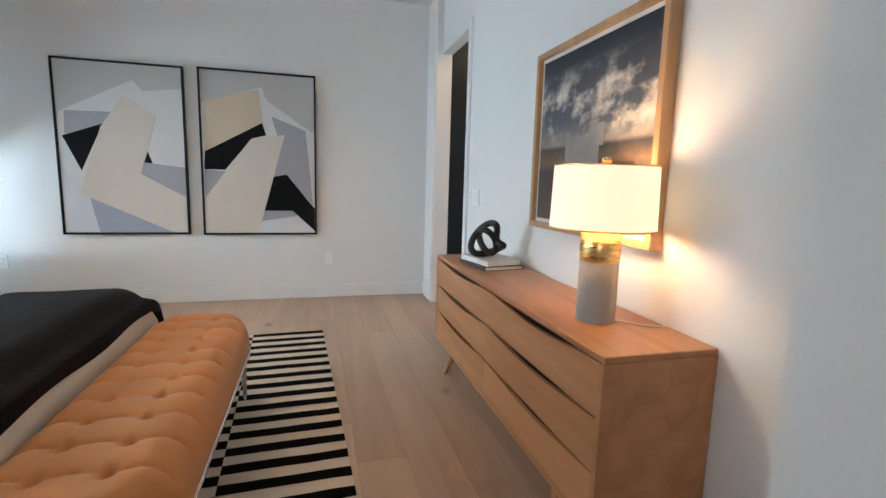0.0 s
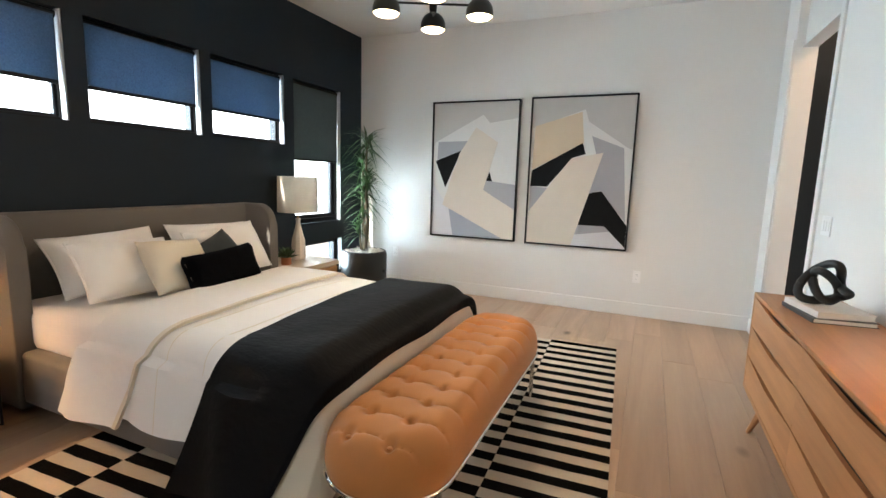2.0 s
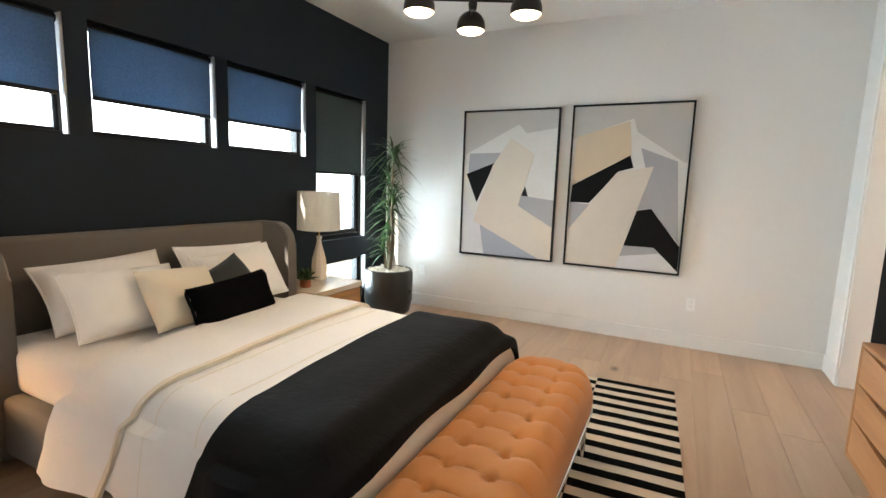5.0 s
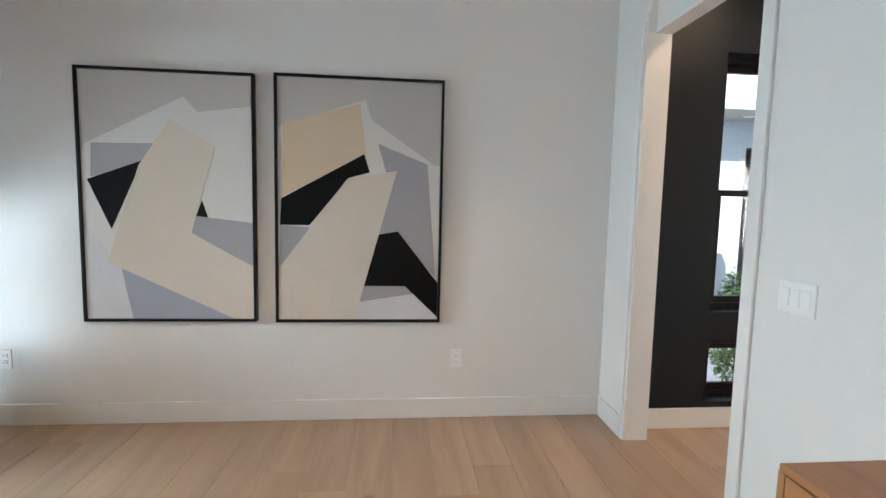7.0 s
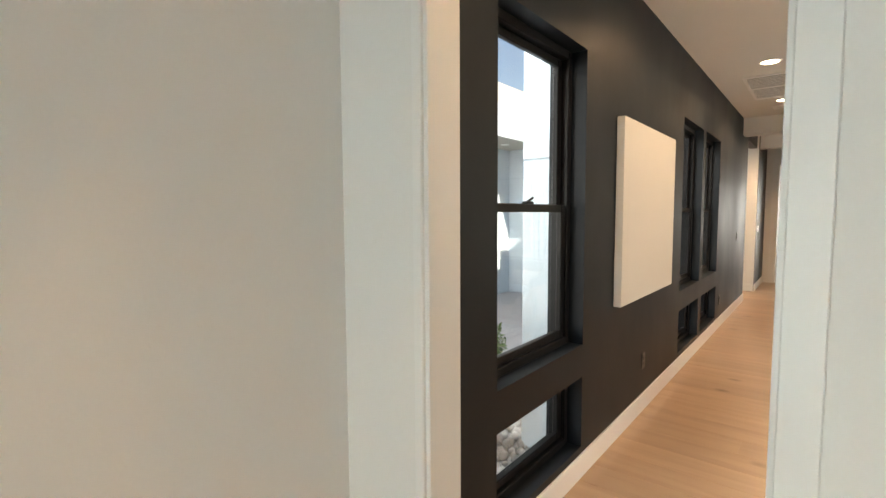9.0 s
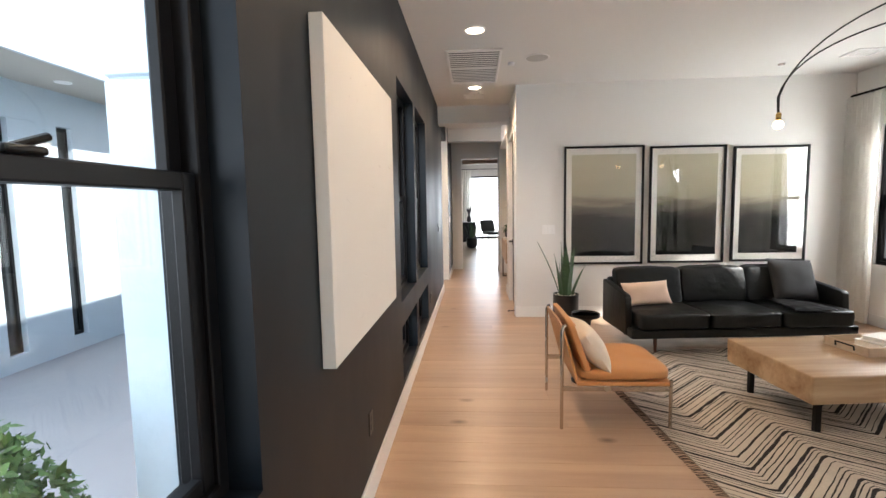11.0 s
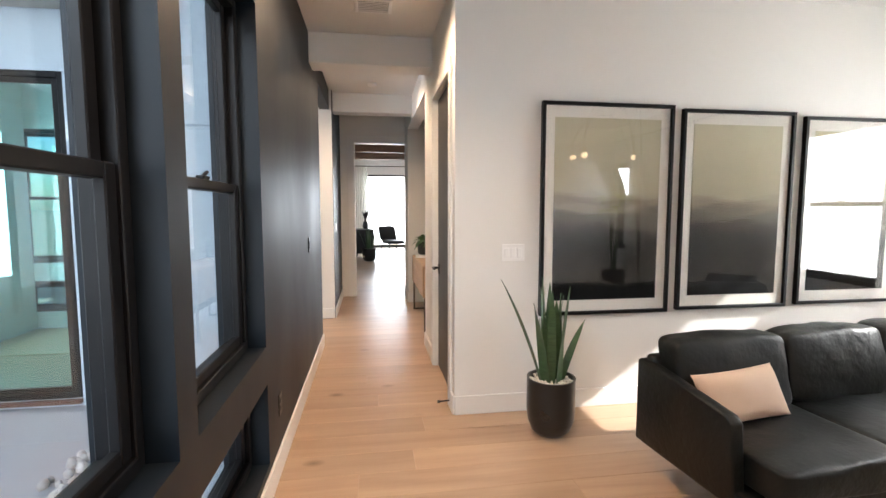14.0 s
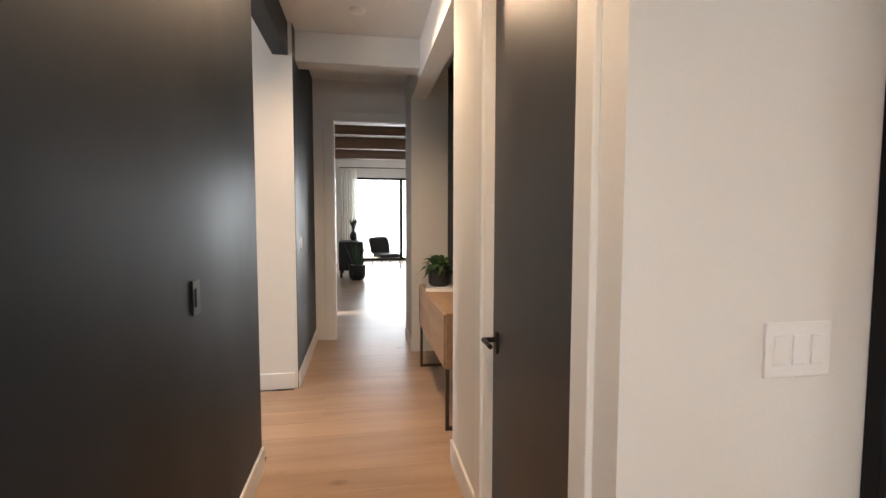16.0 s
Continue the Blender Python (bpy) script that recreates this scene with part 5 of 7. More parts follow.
# chandelier
CZ = 2.36
ch = thing("chandelier", "black four-arm ceiling light with brass-lined dome shades, lit", "ceiling light", (-1.036, 2.094, CZ), 25)
bm = bmesh.new()
tube(bm, [(0, 0, -0.02), (0, 0, CEIL - CZ)], 0.008, 12)
lathe(bm, [(0.065, CEIL - CZ - 0.025), (0.065, CEIL - CZ - 0.001)], 32)
lathe(bm, [(0.02, -0.03), (0.024, 0.0), (0.02, 0.04)], 20)
part("stem", bm, BLACK_METAL, ch, smooth=True)
for k in range(4):
    a = k * math.pi / 2
    cx, cy = 0.285 * math.cos(a), 0.285 * math.sin(a)
    bm = bmesh.new()
    tube(bm, [(0, 0, 0.02), (cx * 0.80, cy * 0.80, 0.02)], 0.007, 10)
    part("arm", bm, BLACK_METAL, ch, smooth=True)
    bm = bmesh.new()
    prof = [(0.084 * math.cos(q), 0.090 * math.sin(q) - 0.025) for q in np.linspace(-0.25, math.pi / 2 - 0.08, 12)]
    lathe(bm, prof, 36, (cx, cy, 0), caps=False)
    dome = part("dome_shade", bm, mat("black_dome", (0.014, 0.013, 0.012), 0.33, vary=0.08), ch, "black metal dome", True)
    bm = bmesh.new()
    lathe(bm, [(0.079, -0.043), (0.066, -0.054), (0.04, -0.060)], 32, (cx, cy, 0))
    part("diffuser", bm, BULB, dome, "glowing frosted diffuser", True)
    w = pose(-1.036, 2.094, CZ, 0, 0, 25) @ Vector((cx, cy, -0.10))
    spot_lamp("chandelier_lamp", tuple(w), 4.8, (1.0, 0.76, 0.50), 165, 0.07)


# nightstands
def nightstand(label, y0, y1):
    t = thing("nightstand", label, "nightstand", (-3.05, (y0 + y1) / 2, 0), 0, "nightstands")
    w, d, h = y1 - y0, 0.56, 0.51
    bm = bmesh.new()
    box(bm, 0, d, -w / 2, w / 2, h - 0.045, h, 0.003, 1)
    part("top", bm, PALE_TOP, t, "pale oak slab top")
    bm = bmesh.new()
    box(bm, 0.01, d - 0.03, -w / 2 + 0.01, w / 2 - 0.01, 0.10, h - 0.046, 0.002, 1)
    part("carcass", bm, NIGHT_OAK, t)
    for k in range(2):
        z0 = 0.108 + k * (h - 0.16) / 2
        bm = bmesh.new()
        box(bm, d - 0.030, d - 0.010, -w / 2 + 0.02, w / 2 - 0.02, z0, z0 + (h - 0.16) / 2 - 0.006, 0.002, 1)
        part("drawer_front", bm, NIGHT_OAK, t, "amber oak drawer front")
    for s in (-1, 1):
        bm = bmesh.new()
        y = s * (w / 2 - 0.005)
        box(bm, d - 0.028, d - 0.006, y - 0.006, y + 0.006, 0.09, h - 0.047)
        box(bm, 0.01, d - 0.006, y - 0.006, y + 0.006, 0.085, 0.099)
        part("steel_edge", bm, BLACK_METAL, t)
        for x in (0.06, d - 0.10):
            bm = bmesh.new()
            box(bm, x - 0.03, x + 0.03, s * (w / 2 - 0.12) - 0.03, s * (w / 2 - 0.12) + 0.03, 0, 0.10)
            part("foot", bm, BLACK_METAL, t)
    return t


nightstand("oak two-drawer nightstand with a pale top beside the bed", 2.50, 3.13)
nightstand("amber oak two-drawer nightstand near the camera side of the bed", -0.19, 0.44)
def bottle_lamp(label, at, shade):
    nl = thing("table_lamp", label, "lamp", at, 0, "bedside lamps")
    bm = bmesh.new()
    lathe(bm, [(0.060, 0), (0.066, 0.01), (0.068, 0.12), (0.062, 0.19), (0.040, 0.27), (0.022, 0.34), (0.020, 0.38), (0.026, 0.385), (0.026, 0.40)], 10)
    part("base", bm, CHALK, nl, "faceted blush ceramic bottle base")
    bm = bmesh.new()
    lathe(bm, [(0.192, 0.46), (0.185, 0.80)], 48, caps=False)
    part("shade", bm, shade, nl, "cream linen drum shade", True)
    bm = bmesh.new()
    tube(bm, [(0, 0, 0.39), (0, 0, 0.79)], 0.006, 8)
    tube(bm, [(-0.186, 0, 0.785), (0.186, 0, 0.785)], 0.003, 6)
    part("harp", bm, BRASS, nl)


bottle_lamp("table lamp with a chalky bottle base and pale unlit shade", (-2.84, 2.945, 0.51), SHADE_CLOTH)
bottle_lamp("lit table lamp with a chalky bottle base on the near nightstand", (-2.84, -0.03, 0.51), SHADE_LIT)
point_lamp("bedside_bulb", (-2.84, -0.03, 0.51 + 0.62), 18, (1.0, 0.62, 0.30), 0.05)


def spiky_pot(label, at, r, h, material, seed, leaves=60, leaf=0.09, green=FERN_LEAF):
    t = thing("potted_plant", label, "plant", at)
    bm = bmesh.new()
    lathe(bm, [(r * 0.82, 0), (r, h * 0.08), (r, h), (r * 0.9, h), (r * 0.86, h * 0.75)], 36)
    part("pot", bm, material, t, smooth=True)
    rg = random.Random(seed)
    bm = bmesh.new()
    for _ in range(leaves):
        a, el = rg.uniform(0, 6.28), rg.uniform(0.35, 1.45)
        l = leaf * rg.uniform(0.6, 1.15)
        b0 = Vector((rg.uniform(-r, r) * 0.6, rg.uniform(-r, r) * 0.6, h * 0.8))
        d = Vector((math.cos(a) * math.cos(el), math.sin(a) * math.cos(el), math.sin(el)))
        s = d.cross(Vector((0, 0, 1))).normalized() * l * 0.09
        m2 = b0 + d * l * 0.55
        tip = b0 + d * l + Vector((0, 0, -0.15 * l))
        q = [bm.verts.new(p) for p in (b0 - s * 0.5, b0 + s * 0.5, m2 + s, tip, m2 - s)]
        bm.faces.new(q)
    part("leaves", bm, green, t)
    return t


spiky_pot("small green succulent in a square-edged terracotta pot on the nightstand", (-2.72, 2.64, 0.51), 0.045, 0.07, TERRACOTTA, 2, 110, 0.13)
spiky_pot("spiky amber succulent in a terracotta bowl on the nightstand", (-2.74, 0.24, 0.51), 0.088, 0.105, TERRACOTTA, 4, 240, 0.125, mat("olive_succulent", (0.20, 0.17, 0.05), 0.6, vary=0.25, island=0.4))

# dracaena in the corner
dp = thing("potted_plant", "tall dracaena in a glossy black planter with white pebbles", "plant", (-2.72, 3.92, 0))
bm = bmesh.new()
lathe(bm, [(0.20, 0.0), (0.235, 0.03), (0.262, 0.16), (0.262, 0.44), (0.250, 0.48), (0.236, 0.485), (0.230, 0.46), (0.228, 0.40)], 56)
part("planter", bm, BLACK_CERAMIC, dp, "glossy black ceramic planter", True)


def pebbles(parent, r, z, count, size, seed):
    rg = random.Random(seed)
    bm = bmesh.new()
    for _ in range(count):
        a, q = rg.uniform(0, 6.28), r * math.sqrt(rg.random())
        s = size * rg.uniform(0.7, 1.3)
        bmesh.ops.create_icosphere(bm, subdivisions=1, radius=s, matrix=pose(q * math.cos(a), q * math.sin(a), z + rg.uniform(0, s), rg.uniform(0, 90), rg.uniform(0, 90), 0) @ Matrix.Diagonal((1, 0.8, 0.6, 1)))
    lathe(bm, [(r + size, z - 0.02), (r * 0.5, z)], 24)
    return part("pebble_layer", bm, PEBBLE, parent, "white pebbles", True)


pebbles(dp, 0.215, 0.462, 260, 0.018, 8)
rg = random.Random(21)
heads = []
for k, (dx, dy, hh) in enumerate(((0.02, 0.0, 1.28), (-0.05, 0.05, 1.02), (0.05, -0.04, 0.84), (-0.01, 0.02, 0.66), (0.03, -0.05, 0.46), (-0.03, -0.03, 0.30))):
    bm = bmesh.new()
    tube(bm, [(dx * 0.6, dy * 0.6, 0.44), (dx * 1.3 + 0.01, dy, 0.44 + hh * 0.4), (dx * 1.1, dy * 1.3, 0.44 + hh * 0.75), (dx * 1.6, dy * 1.8, 0.44 + hh)], 0.016, 9, taper=0.010)
    part("trunk", bm, STEM, dp, "pale ringed stem", True)
    heads.append((dx * 1.6, dy * 1.8, 0.44 + hh))
for hx, hy, hz in heads:
    bm = bmesh.new()
    small = 0.6 if hz < 1.0 else 1.0
    for k in range(50 if hz > 1.0 else 34):
        a = k * 2.4 + rg.uniform(-0.2, 0.2)
        el = rg.uniform(-0.45, 1.25)
        l = rg.uniform(0.30, 0.48) * small
        base = Vector((hx, hy, hz - 0.10 + 0.16 * rg.random()))
        d = Vector((math.cos(a) * math.cos(el), math.sin(a) * math.cos(el), math.sin(el)))
        s = Vector((-math.sin(a), math.cos(a), 0)) * 0.013
        row = []
        for f in (0, 0.3, 0.6, 0.85, 1.0):
            p = base + d * l * f + Vector((0, 0, -0.16 * f * f * l / 0.3))
            wdt = (0.6, 1.0, 0.8, 0.4, 0.05)[int(round(f * 4.2)) if f < 1 else 4]
            row.append((bm.verts.new(p - s * wdt), bm.verts.new(p + s * wdt)))
        for p, q in zip(row, row[1:]):
            bm.faces.new((p[0], p[1], q[1], q[0]))
    part("leaf_crown", bm, DRACAENA_LEAF, dp, "arching narrow green leaves")

# ---- living room ----


def backdrop(name, x0, x1, y0, y1, z0, z1, strength, colour=(1.0, 1.0, 1.0)):
    bm = bmesh.new()
    box(bm, x0, x1, y0, y1, z0, z1)
    return tagged(finish(name, bm, glow(name + "_glare", colour, strength)), "glowing panel standing in for bright hazy daylight beyond the windows", "backdrop", kind="structure")


# glowing boxes added outside in place of overexposed daylight
backdrop("backdrop_west", -7.6, -7.5, -3.0, 18.0, -0.15, 4.6, 3.2, (0.93, 0.97, 1.0))
backdrop("backdrop_east", 26.0, 26.1, -6.0, 9.0, -0.15, 4.5, 1.6, (0.97, 0.99, 1.0))
# the south boxes also block the sun; their heights shape its patches indoors
backdrop("backdrop_south_sun_block", -4.0, 0.9, -4.4, -4.2, -0.15, 4.4, 0.45, (1.0, 1.0, 1.0))
backdrop("backdrop_south_sun_cut", 0.9, 16.0, -4.4, -4.2, -0.15, 3.95, 0.45, (1.0, 1.0, 1.0))

# misty prints
def mist_material():
    m = bpy.data.materials.new("misty_print")
    m.use_nodes = True
    nt = m.node_tree
    b = nt.nodes["Principled BSDF"]
    b.inputs["Roughness"].default_value = 0.6
    b.inputs["Specular IOR Level"].default_value = 0.1
    tc = nt.nodes.new("ShaderNodeTexCoord")
    info = nt.nodes.new("ShaderNodeObjectInfo")
    mp = nt.nodes.new("ShaderNodeMapping")
    mp.inputs["Scale"].default_value = (1.2, 1, 7.0)
    off = nt.nodes.new("ShaderNodeVectorMath")
    off.operation = "MULTIPLY_ADD"
    off.inputs[1].default_value = (9, 4, 2)
    nt.links.new(info.outputs["Random"], off.inputs[0])
    nt.links.new(tc.outputs["Object"], off.inputs[2])
    nt.links.new(off.outputs[0], mp.inputs[0])
    n1 = nt.nodes.new("ShaderNodeTexNoise")
    n1.inputs["Scale"].default_value, n1.inputs["Detail"].default_value = 1.6, 6
    nt.links.new(mp.outputs[0], n1.inputs["Vector"])
    sep = nt.nodes.new("ShaderNodeSeparateXYZ")
    nt.links.new(tc.outputs["Object"], sep.inputs[0])
    h = nt.nodes.new("ShaderNodeMath")
    h.operation = "MULTIPLY_ADD"
    h.inputs[1].default_value = 0.22
    nt.links.new(n1.outputs[0], h.inputs[0])
    z = nt.nodes.new("ShaderNodeMapRange")
    z.inputs["From Min"].default_value, z.inputs["From Max"].default_value = -0.62, 0.62
    z.inputs["To Min"].default_value, z.inputs["To Max"].default_value = -0.04, 0.96
    nt.links.new(sep.outputs[2], z.inputs[0])
    nt.links.new(z.outputs[0], h.inputs[2])
    r = nt.nodes.new("ShaderNodeValToRGB")
    e = r.color_ramp.elements
    e[0].position, e[0].color = 0.0, (0.003, 0.003, 0.0035, 1)
    e[1].position, e[1].color = 1.0, (0.54, 0.50, 0.36, 1)
    for p, c in ((0.39, (0.006, 0.006, 0.006, 1)), (0.455, (0.030, 0.027, 0.024, 1)), (0.50, (0.10, 0.088, 0.07, 1)), (0.56, (0.14, 0.122, 0.10, 1)), (0.66, (0.40, 0.365, 0.26, 1))):
        k = e.new(p)
        k.color = c
    nt.links.new(h.outputs[0], r.inputs[0])
    nt.links.new(r.outputs[0], b.inputs["Base Color"])
    return m


MIST = mist_material()


def framed_print(label, y0, y1, z0, z1):
    t = thing("framed_print", label, "picture", (LX, (y0 + y1) / 2, (z0 + z1) / 2), -90, "misty prints")
    w, h = y1 - y0, z1 - z0
    for c in ((-w / 2, w / 2, h / 2 - 0.024, h / 2), (-w / 2, w / 2, -h / 2, -h / 2 + 0.024), (-w / 2, -w / 2 + 0.024, -h / 2 + 0.024, h / 2 - 0.024), (w / 2 - 0.024, w / 2, -h / 2 + 0.024, h / 2 - 0.024)):
        bm = bmesh.new()
        box(bm, c[0], c[1], -0.040, -0.001, c[2], c[3], 0.002, 1)
        part("frame_bar", bm, BLACK_FRAME, t, "black wooden frame")
    bm = bmesh.new()
    box(bm, -w / 2 + 0.025, w / 2 - 0.025, -0.018, -0.003, -h / 2 + 0.025, h / 2 - 0.025)
    part("mat_board", bm, PAPER, t, "white mat board")
    bm = bmesh.new()
    box(bm, -w / 2 + 0.095, w / 2 - 0.095, -0.021, -0.017, -h / 2 + 0.105, h / 2 - 0.105)
    part("print", bm, MIST, t, "hazy dark landscape print")
    bm = bmesh.new()
    box(bm, -w / 2 + 0.024, w / 2 - 0.024, -0.032, -0.030, -h / 2 + 0.024, h / 2 - 0.024)
    part("glazing", bm, PICTURE_GLASS, t, "reflective picture glass").visible_shadow = False


framed_print("black-framed misty landscape print behind glass beside the plant", 1.497, 2.485, 0.695, 2.192)
framed_print("black-framed misty landscape print behind glass over the sofa middle", 0.503, 1.425, 0.705, 2.172)
framed_print("black-framed misty landscape print behind glass near the curtain", -0.480, 0.414, 0.715, 2.147)

# plaster canvas in the hall
cvx = thing("plaster_painting", "large white canvas with rough plaster strokes", "painting", (3.86, HY, 1.515))
bm = bmesh.new()
box(bm, -0.642, 0.642, -0.052, -0.002, -0.600, 0.608, 0.004, 2)
part("canvas", bm, CANVAS_WHITE, cvx, "off-white canvas")
rg = random.Random(17)
for k in range(22):
    bm = bmesh.new()
    x, z, a, l = rg.uniform(-0.55, 0.55), rg.uniform(-0.52, 0.52), rg.choice((-0.4, 0.1, 0.6, -0.2)) + rg.uniform(-0.2, 0.2), rg.uniform(0.02, 0.08)
    pts = [(x + l * f * math.cos(a), -0.0525 - 0.001 * math.sin(math.pi * (f + 0.5)), z + l * f * math.sin(a) + 0.02 * f * f) for f in np.linspace(-0.5, 0.5, 7)]
    for i in range(6):
        p, q = pts[i], pts[i + 1]
        w = 0.004
        bm.faces.new([bm.verts.new(v) for v in ((p[0], p[1], p[2]), (q[0], q[1], q[2]), (q[0], q[1] - 0.0014, q[2] + w), (p[0], p[1] - 0.0014, p[2] + w))])
        bm.faces.new([bm.verts.new(v) for v in ((p[0], p[1] - 0.0014, p[2] + w), (q[0], q[1] - 0.0014, q[2] + w), (q[0], q[1], q[2] + 2 * w), (p[0], p[1], p[2] + 2 * w))])
    part("plaster_stroke", bm, CANVAS_WHITE, cvx)

# patterned rug
lr = thing("area_rug", "cream rug with black zigzag lines and fringed ends", "rug", (6.295, 2.58, 0), 5.0)
RL, RWD = 3.05, 2.45
LRUG = mat("cream_wool_rug", (0.62, 0.545, 0.455), 0.95, vary=0.10, scale=5, grain=0.15, grain_scale=160, bump=0.7, bump_scale=180)
LINE = mat("black_wool_line", (0.022, 0.018, 0.016), 0.95, vary=0.25, scale=14, grain=0.25, grain_scale=120, bump=0.6, bump_scale=160)
bm = bmesh.new()
box(bm, -RWD, 0, -RL, 0, 0.001, 0.010, 0.003, 1)
part("pile_mat", bm, LRUG, lr)
rg = random.Random(11)
x = 0.03
k = 0
while x < RWD + 0.9:
    wdt = (0.010, 0.010, 0.011, 0.024, 0.010, 0.009, 0.030, 0.010)[k % 8] * rg.uniform(0.85, 1.2)
    bm = bmesh.new()
    prev = None
    N = 90
    for i in range(N + 1):
        y = -RL * i / N
        per = 1.02
        tri = abs(((-y + 0.25) / per) % 1.0 - 0.5) * 2
        xx = -x + 0.42 * tri + 0.006 * noise.noise((y * 9, k * 3.1, 0)) + 0.003 * noise.noise((y * 40, k * 1.7, 5))
        ww = wdt * (0.8 + 0.5 * noise.noise((y * 14, k * 5.0, 9)))
        a, b2 = min(max(xx - ww / 2, -RWD + 0.01), -0.01), min(max(xx + ww / 2, -RWD + 0.01), -0.01)
        if b2 - a < 0.001:
            prev = None
            if bm.faces:
                part("zigzag_line", bm, LINE, lr)
                bm = bmesh.new()
            continue
        cur = (bm.verts.new((a, y, 0.0115)), bm.verts.new((b2, y, 0.0115)))
        if prev:
            bm.faces.new((prev[0], prev[1], cur[1], cur[0]))
        prev = cur
    if bm.faces:
        part("zigzag_line", bm, LINE, lr)
    else:
        bm.free()
    x += rg.choice((0.028, 0.034, 0.042, 0.055))
    k += 1
bm = bmesh.new()
for i in range(150):
    x = -RWD * (i + 0.5) / 150
    for y, s in ((0.0, 1), (-RL, -1)):
        tube(bm, [(x, y, 0.006), (x + rg.uniform(-0.01, 0.01), y + s * 0.03, 0.005), (x + rg.uniform(-0.016, 0.016), y + s * 0.06, 0.004)], 0.002, 4)
tagged(part("fringe", bm, LINE, lr, "dark tied fringe"), kind="stuff")

# sofa
sofa = thing("sofa", "black leather three-seat sofa on tapered walnut legs", "sofa", (6.70, 1.05, 0), 4.5)
SL, SDp = 2.24, 0.80


def soft_box(bm, x0, x1, y0, y1, z0, z1, puff, seed, n2=18, square=7.0):
    """A leather cushion: a box with swollen faces, rounded edges and creases."""
    def sph(a, b, c):
        v = Vector((a, b, c))
        p = square
        q = (abs(a) ** p + abs(b) ** p + abs(c) ** p) ** (1 / p)
        v = v / q
        x = (x0 + x1) / 2 + v.x * (x1 - x0) / 2
        y = (y0 + y1) / 2 + v.y * (y1 - y0) / 2
        z = (z0 + z1) / 2 + v.z * (z1 - z0) / 2
        u1, u2, u3 = 1 - v.x ** 2, 1 - v.y ** 2, 1 - v.z ** 2
        x += math.copysign(puff, v.x) * abs(v.x) ** 2 * u2 * u3
        z += math.copysign(puff, v.z) * abs(v.z) ** 2 * u1 * u2
        nn = noise.noise((x * 5 + seed, y * 5, z * 5)) * 0.010 + noise.noise((x * 16, y * 11 + seed, z * 16)) * 0.0035
        return x + nn, y + nn * 0.5, z + nn
    for ax in range(3):
        for s in (-1, 1):
            def fn(u, v, ax=ax, s=s):
                a, b = 2 * u - 1, 2 * v - 1
                c = [a, b]
                c.insert(ax, s)
                return sph(*c)
            sheet(bm, fn, n2, n2)
    bmesh.ops.remove_doubles(bm, verts=bm.verts[:], dist=0.002)
    return bm


bm = bmesh.new()
box(bm, -0.42, 0.34, -SL / 2 + 0.01, SL / 2 - 0.01, 0.155, 0.245, 0.016, 3)
part("seat_frame", bm, BLACK_LEATHER, sofa, smooth=True)
bm = bmesh.new()
box(bm, 0.27, 0.36, -SL / 2 + 0.03, SL / 2 - 0.03, 0.20, 0.66, 0.03, 3)
part("back_frame", bm, BLACK_LEATHER, sofa, smooth=True)
for s in (-1, 1):
    bm = bmesh.new()
    y = s * (SL / 2 - 0.03)
    prof = [(-0.30, 0.17), (-0.27, 0.535), (-0.24, 0.56), (0.35, 0.635), (0.37, 0.62), (0.37, 0.17)]
    f = [bm.verts.new((px, y - 0.032, pz)) for px, pz in prof]
    g = [bm.verts.new((px, y + 0.032, pz)) for px, pz in prof]
    bm.faces.new(f)
    bm.faces.new(g[::-1])
    for i in range(len(prof)):
        j = (i + 1) % len(prof)
        bm.faces.new((f[i], f[j], g[j], g[i]))
    bmesh.ops.bevel(bm, geom=bm.edges[:], offset=0.010, segments=2, profile=0.5, affect="EDGES")
    part("arm", bm, BLACK_LEATHER, sofa, "slim black leather arm", True)
cw3 = (SL - 0.14) / 3
for k in range(3):
    y0 = -SL / 2 + 0.07 + k * cw3
    bm = bmesh.new()
    soft_box(bm, -0.46, 0.24, y0 + 0.004, y0 + cw3 - 0.004, 0.250, 0.405, 0.010, 3.0 * k, 24, 13.0)
    part("seat_cushion", bm, BLACK_LEATHER, sofa, "soft black leather seat cushion", True)
    bm = bmesh.new()
    soft_box(bm, 0.08, 0.27, y0 + 0.004, y0 + cw3 - 0.004, 0.40, 0.765, 0.016, 7.0 * k + 1, 24, 11.0)
    for v in bm.verts:
        v.co.x += (v.co.z - 0.40) * 0.20
    part("back_cushion", bm, BLACK_LEATHER, sofa, "creased black leather back cushion", True)
for x, y in ((-0.34, -SL / 2 + 0.27), (-0.34, SL / 2 - 0.27), (0.28, -SL / 2 + 0.22), (0.28, SL / 2 - 0.22)):
    bm = bmesh.new()
    tube(bm, [(x, y, 0.16), (x - 0.01, y, 0.011)], 0.022, 14, taper=0.014)
    part("leg", bm, WALNUT_LEG, sofa, "tapered walnut leg", True)
M = pose(6.70, 1.05, 0, 0, 0, 4.5)


def on_sofa(x, y, z):
    return tuple(M @ Vector((x, y, z)))


cushion("lumbar_pillow", "blush linen lumbar pillow on the sofa", 0.50, 0.26, 0.14, on_sofa(-0.05, 0.78, 0.41), 28, 4.5, PINK_CLOTH, -3, group="sofa pillows")
cushion("throw_pillow", "square charcoal throw pillow on the sofa", 0.50, 0.46, 0.16, on_sofa(-0.02, -0.80, 0.42), 24, 8, mat("charcoal_wool", (0.040, 0.041, 0.043), 0.9, vary=0.1, grain=0.2, grain_scale=300, bump=0.4, bump_scale=300), 4, group="sofa pillows")
st = thing("sofa_throw", "black knitted throw draped over the sofa back and seat", "blanket", (6.70, 1.05, 0), 4.5)
bm = bmesh.new()


